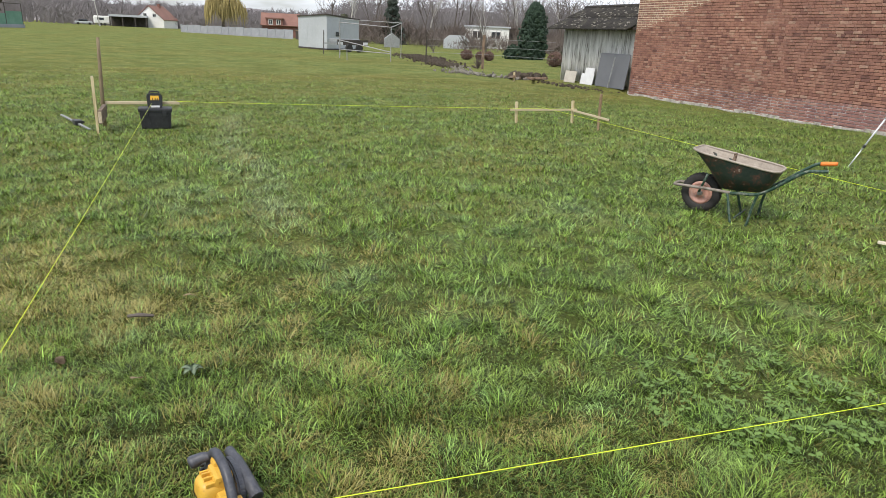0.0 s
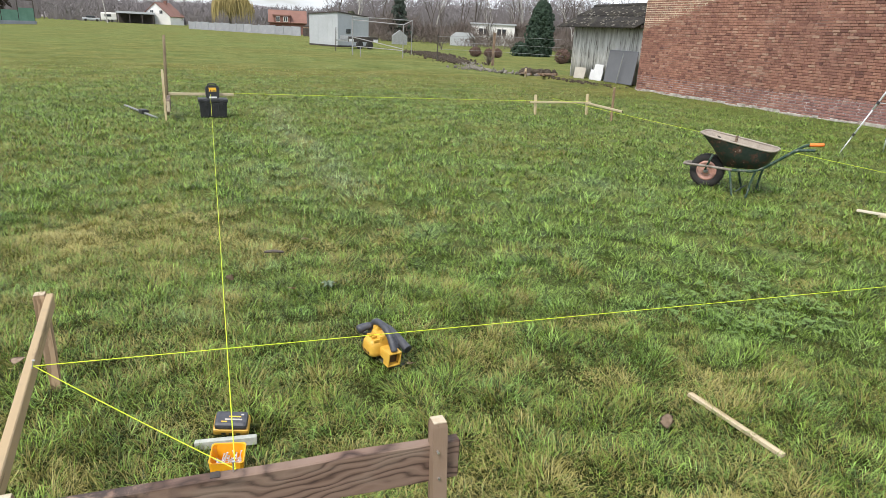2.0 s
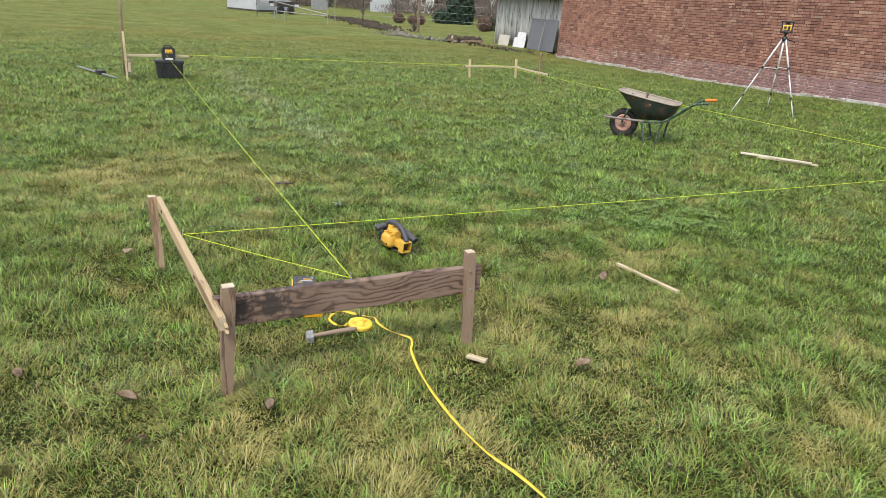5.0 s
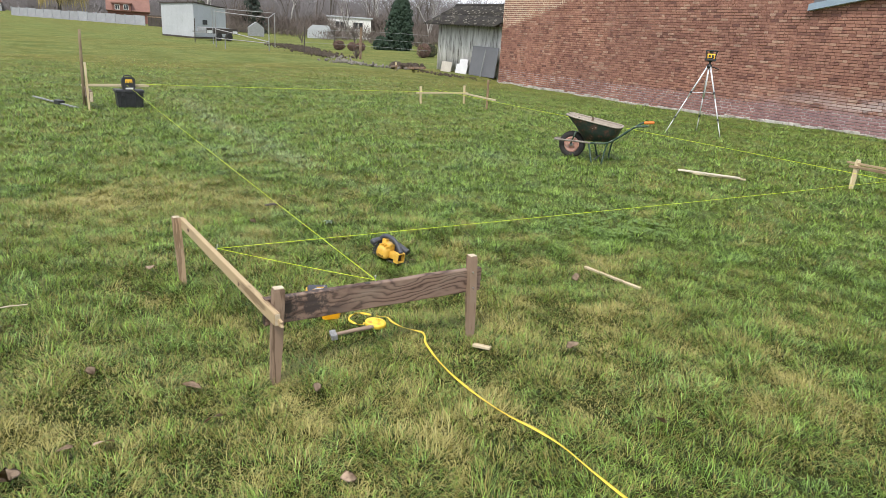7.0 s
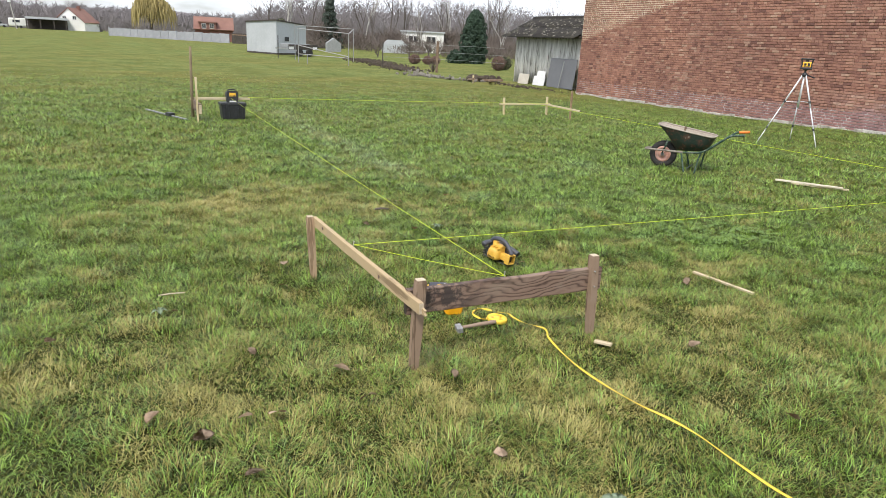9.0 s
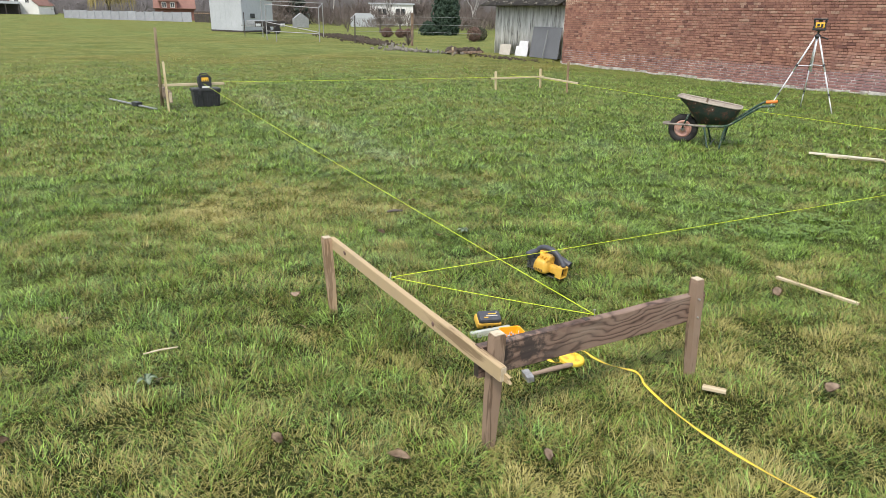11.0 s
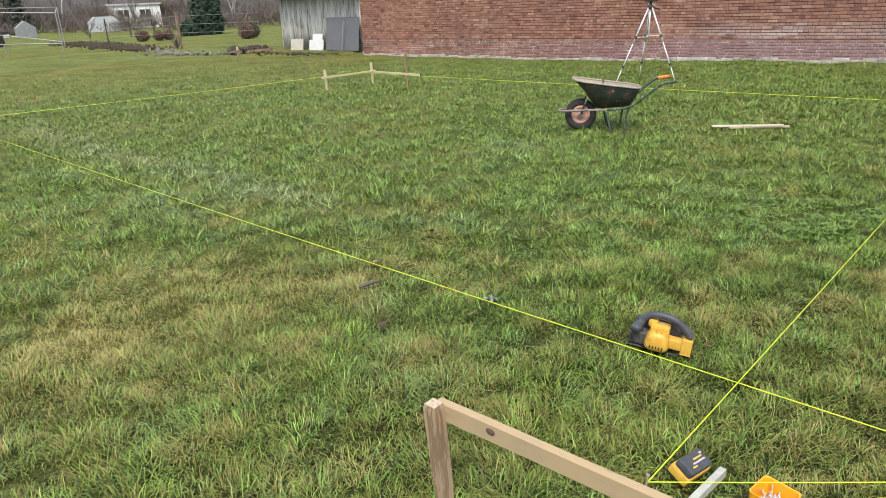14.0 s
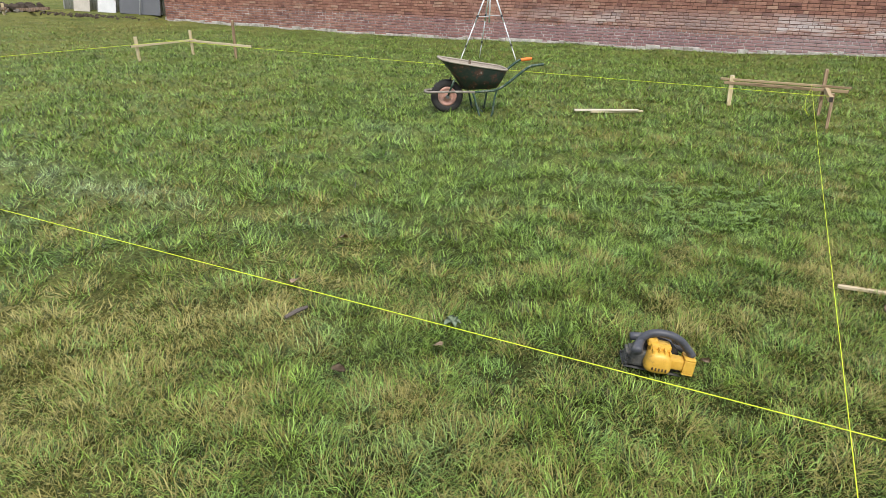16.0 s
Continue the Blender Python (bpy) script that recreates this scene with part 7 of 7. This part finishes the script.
def build_bricks():
    rng = random.Random(15)
    COURSE, GAP = 0.066, 0.0085
    meshes = {}
    for w, h in ((0.198, 0.0555), (0.095, 0.0555), (0.146, 0.0555), (0.199, 0.051), (0.094, 0.051)):
        bm = brick_box(w, h)
        me = bpy.data.meshes.new("brick")
        bm.to_mesh(me)
        bm.free()
        me.materials.append(BRICK)
        meshes[w] = me
    verts, faces, single = [], [], 0
    lo, row = -0.06, 0
    while lo < WALL_TOP - COURSE:
        y = WALL_START + (0.0 if row % 2 else -0.104) - 0.001
        foot, header = lo < 0.5, 0.43 < lo <= 0.5
        while y < WALL_END:
            w = 0.198 if rng.random() < (0.62 if row % 2 == 0 else 0.30) else 0.095
            if rng.random() < 0.05:
                w = 0.146
            if foot:
                w = 0.094 if header or w < 0.19 else 0.199
            a, b = max(y, WALL_START), min(y + w, WALL_END)
            if b - a > 0.03:
                dx = rng.gauss(0, 0.0022)
                if 1.6 < y < 4.7 and 0.02 < lo < 1.45 and single < 300 and abs((b - a) - w) < 1e-6:
                    ob = new("brick", meshes[w])
                    ob.parent = wall_west
                    ob.location = (WALL_X + dx, a, lo + rng.gauss(0, 0.0012))
                    single += 1
                else:
                    n = len(verts)
                    X = WALL_X - 0.012 + dx
                    c, h = 0.004, 0.051 if foot else 0.0555
                    if 0.27 * y + lo > 6.70 + rng.gauss(0, 0.03):
                        h, a, b = 0.045, a + 0.006, b - 0.006
                    verts += [(X, a + c, lo + c), (X, b - c, lo + c), (X, b - c, lo + h - c), (X, a + c, lo + h - c)]
                    verts += [(X + 0.004, a, lo), (X + 0.004, b, lo), (X + 0.004, b, lo + h), (X + 0.004, a, lo + h)]
                    verts += [(X + 0.03, a, lo), (X + 0.03, b, lo), (X + 0.03, b, lo + h), (X + 0.03, a, lo + h)]
                    faces.append((n + 3, n + 2, n + 1, n))
                    for p, q in ((0, 4), (4, 8)):
                        for j in range(4):
                            faces.append((n + p + j, n + p + (j + 1) % 4, n + q + (j + 1) % 4, n + q + j))
            y += w + (0.014 if foot else GAP)
        lo += COURSE
        row += 1
    me = bpy.data.meshes.new("brickwork")
    me.from_pydata(verts, [], faces)
    me.materials.append(BRICK)
    ob = new("brickwork", me)
    ob.parent = wall_west
    tagged(ob, "courses of old red bricks", kind="stuff")


build_bricks()


# ---------------------------------------------------------------- grass
def soft_noise(x, y, size, seed):
    """Smooth random values from 0 to 1 on a lattice of the given size."""
    u, v = x / size, y / size
    i, j = np.floor(u), np.floor(v)
    a, b = u - i, v - j
    a, b = a * a * (3 - 2 * a), b * b * (3 - 2 * b)

    def value(p, q):
        s = np.sin(p * 127.1 + q * 311.7 + seed * 74.7) * 43758.5453
        return s - np.floor(s)

    return (value(i, j) * (1 - a) + value(i + 1, j) * a) * (1 - b) + (value(i, j + 1) * (1 - a) + value(i + 1, j + 1) * a) * b


def build_grass(name, label, seed, near_density, far_limit):
    """Matted blades of grass in combed tufts, thick on the ground in the foreground and sparser with distance."""
    rg = np.random.default_rng(seed)
    cell = 0.25
    xs, ys = np.arange(-14, 12.9, cell), np.arange(-2.6, 36, cell)
    cx, cy = np.meshgrid(xs + cell / 2, ys + cell / 2)
    cx, cy = cx.ravel(), cy.ravel()
    keep = in_meadow(cx, cy)
    cx, cy = cx[keep], cy[keep]
    d = np.min([np.hypot(cx - a, cy - b) for a, b in ((0.1, 0.0), (-0.9, -1.1), (-2.1, -1.9), (-2.5, -0.8), (-2.5, 0.6), (-2.4, 1.8))], 0)
    dens = near_density * np.minimum(1.0, (2.6 / np.maximum(d, 0.1)) ** 1.5)
    dens *= np.clip((far_limit - d) / (0.5 * far_limit), 0, 1)
    cnt = rg.poisson(dens * cell * cell)
    x = np.repeat(cx, cnt) + rg.uniform(-cell / 2, cell / 2, cnt.sum())
    y = np.repeat(cy, cnt) + rg.uniform(-cell / 2, cell / 2, cnt.sum())
    d = np.repeat(d, cnt)
    n = len(x)

    def chance(p, q, k):
        s = np.sin(p * 127.1 + q * 311.7 + k * 53.3) * 43758.5453
        return s - np.floor(s)

    # every blade belongs to a tuft, a hand's width across, with a lie and a tone of its own
    tc = 0.11 * np.where(d > 6, 1.7, 1.0)
    wx, wy = x + 0.07 * np.sin(y * 17 + 2 * np.sin(x * 9)), y + 0.07 * np.sin(x * 19 + 2 * np.sin(y * 8))
    tx, ty = np.round(wx / tc), np.round(wy / tc)
    lie, tone, tall = chance(tx, ty, 1), chance(tx, ty, 2), chance(tx, ty, 3)
    def tussock(u, v):
        return 0.6 * soft_noise(u + 0.05 * np.sin(9 * v), v + 0.05 * np.sin(8 * u), 0.19, 1) + 0.4 * soft_noise(u, v, 0.10, 9)

    hump = tussock(x, y)
    fall = np.arctan2(hump - tussock(x, y + 0.02), hump - tussock(x + 0.02, y))
    calm = np.clip(1 - (d - 3.5) / 6.0, 0.2, 1)
    lush = 0.5 + (np.clip((hump - 0.22) / 0.56, 0, 1) - 0.5) * calm
    pits, straw = soft_noise(x, y, 0.16, 2), 0.6 * soft_noise(x, y, 0.19, 3) + 0.4 * soft_noise(x, y, 0.55, 4)
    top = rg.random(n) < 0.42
    grow_far = np.clip((d / 2.5) ** 0.78, 1.0, 2.3)
    L = (0.023 + 0.014 * tall + 0.036 * lush + 0.026 * rg.random(n)) * np.where(pits < 0.24, 0.5, 1.0) * np.minimum(1.2, grow_far ** 0.2)
    W = (0.0014 + 0.0020 * rg.random(n)) * grow_far * np.where(top, 1.15, 0.95)
    for px, py, rad in ((-0.65, 1.30, 0.13), (-0.60, 1.61, 0.12), (-0.63, 1.53, 0.13), (-0.47, 1.06, 0.11), (-0.61, 1.03, 0.13), (0.10, 2.03, 0.09), (1.39, 1.02, 0.05), (1.38, 1.20, 0.06), (1.41, 0.84, 0.06), (-0.09, 0.535, 0.07), (-0.43, 10.4, 0.35), (-1.5, 11.0, 0.4)):
        L *= 1 - 0.45 * np.exp(-(((x - px) ** 2 + (y - py) ** 2) / rad ** 2) ** 2)
    L *= np.where(top, 1.15, 0.85)
    az = np.where(rg.random(n) < 0.6, fall + 1.6 * (lie - 0.5) + rg.normal(0, 0.7, n), rg.uniform(0, 6.283, n))
    L *= np.where(rg.random(n) < 0.05, 1.4, 1.0)
    lean = np.clip(0.45 + 0.9 * rg.random(n) + 0.5 * (tall - 0.4), 0.15, 1.5)
    dx, dy = np.cos(az), np.sin(az)
    side = az + np.pi / 2 + rg.normal(0, 0.45, n)
    sx, sy = np.cos(side), np.sin(side)
    z0 = height(x, y) - 0.006 + 0.010 * lush
    h1, r1 = 0.55 * L * np.cos(lean * 0.8), 0.55 * L * np.sin(lean * 0.8)
    bend = np.minimum(lean * 1.9, 2.1)
    h2, r2 = h1 + 0.45 * L * np.cos(bend), r1 + 0.45 * L * np.sin(bend)
    # nearer blades bend in the middle, further ones are plain slivers
    f = d < 3.2
    near = np.empty((f.sum(), 5, 3), np.float32)
    wide = np.empty((n - f.sum(), 3, 3), np.float32)
    for grp, sel, rows in ((near, f, ((-0.5, 0 * L, 0 * L), (0.5, 0 * L, 0 * L), (-0.42, r1, h1), (0.42, r1, h1), (0, r2, h2))), (wide, ~f, ((-0.8, 0 * L, 0 * L), (0.8, 0 * L, 0 * L), (0, r2, h2)))):
        for i, (w, r, h) in enumerate(rows):
            grp[:, i, 0] = (x + dx * r + sx * W * w)[sel]
            grp[:, i, 1] = (y + dy * r + sy * W * w)[sel]
            grp[:, i, 2] = (z0 + h)[sel]
    co = np.concatenate([near.reshape(-1, 3), wide.reshape(-1, 3)])
    nn, nw = len(near), len(wide)
    base = (np.arange(nn) * 5)[:, None]
    loops = np.concatenate([np.concatenate([base + np.array([0, 1, 3, 2]), base + np.array([2, 3, 4])], 1).ravel(), nn * 5 + np.arange(nw * 3)])
    starts = np.concatenate([((np.arange(nn) * 7)[:, None] + np.array([0, 4])).ravel(), nn * 7 + np.arange(nw) * 3])
    me = bpy.data.meshes.new(name)
    me.vertices.add(len(co))
    me.vertices.foreach_set("co", co.ravel())
    me.loops.add(len(loops))
    me.loops.foreach_set("vertex_index", loops.astype(np.int32))
    me.polygons.add(len(starts))
    me.polygons.foreach_set("loop_start", starts.astype(np.int32))
    dry = dryness(x, y) - 0.05 + 1.8 * calm * np.clip(straw - 0.52, 0, 0.28) + 0.26 * (chance(tx, ty, 4) - 0.5)
    # last attribute puts shade into the colour: lower blades dark, top blades light
    for key, value in (("worn", wornness(x, y)), ("dry", dry), ("tuft", tone), ("layer_shade", np.where(top, 0.94 + 1.25 * rg.random(n) ** 1.5, 0.09 + 0.38 * rg.random(n)) * (0.84 + 0.28 * lush))):
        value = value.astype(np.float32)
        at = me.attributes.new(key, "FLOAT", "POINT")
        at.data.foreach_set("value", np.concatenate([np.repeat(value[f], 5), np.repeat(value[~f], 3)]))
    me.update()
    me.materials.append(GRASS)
    return tagged(new(name, me), label, "grass", kind="stuff")


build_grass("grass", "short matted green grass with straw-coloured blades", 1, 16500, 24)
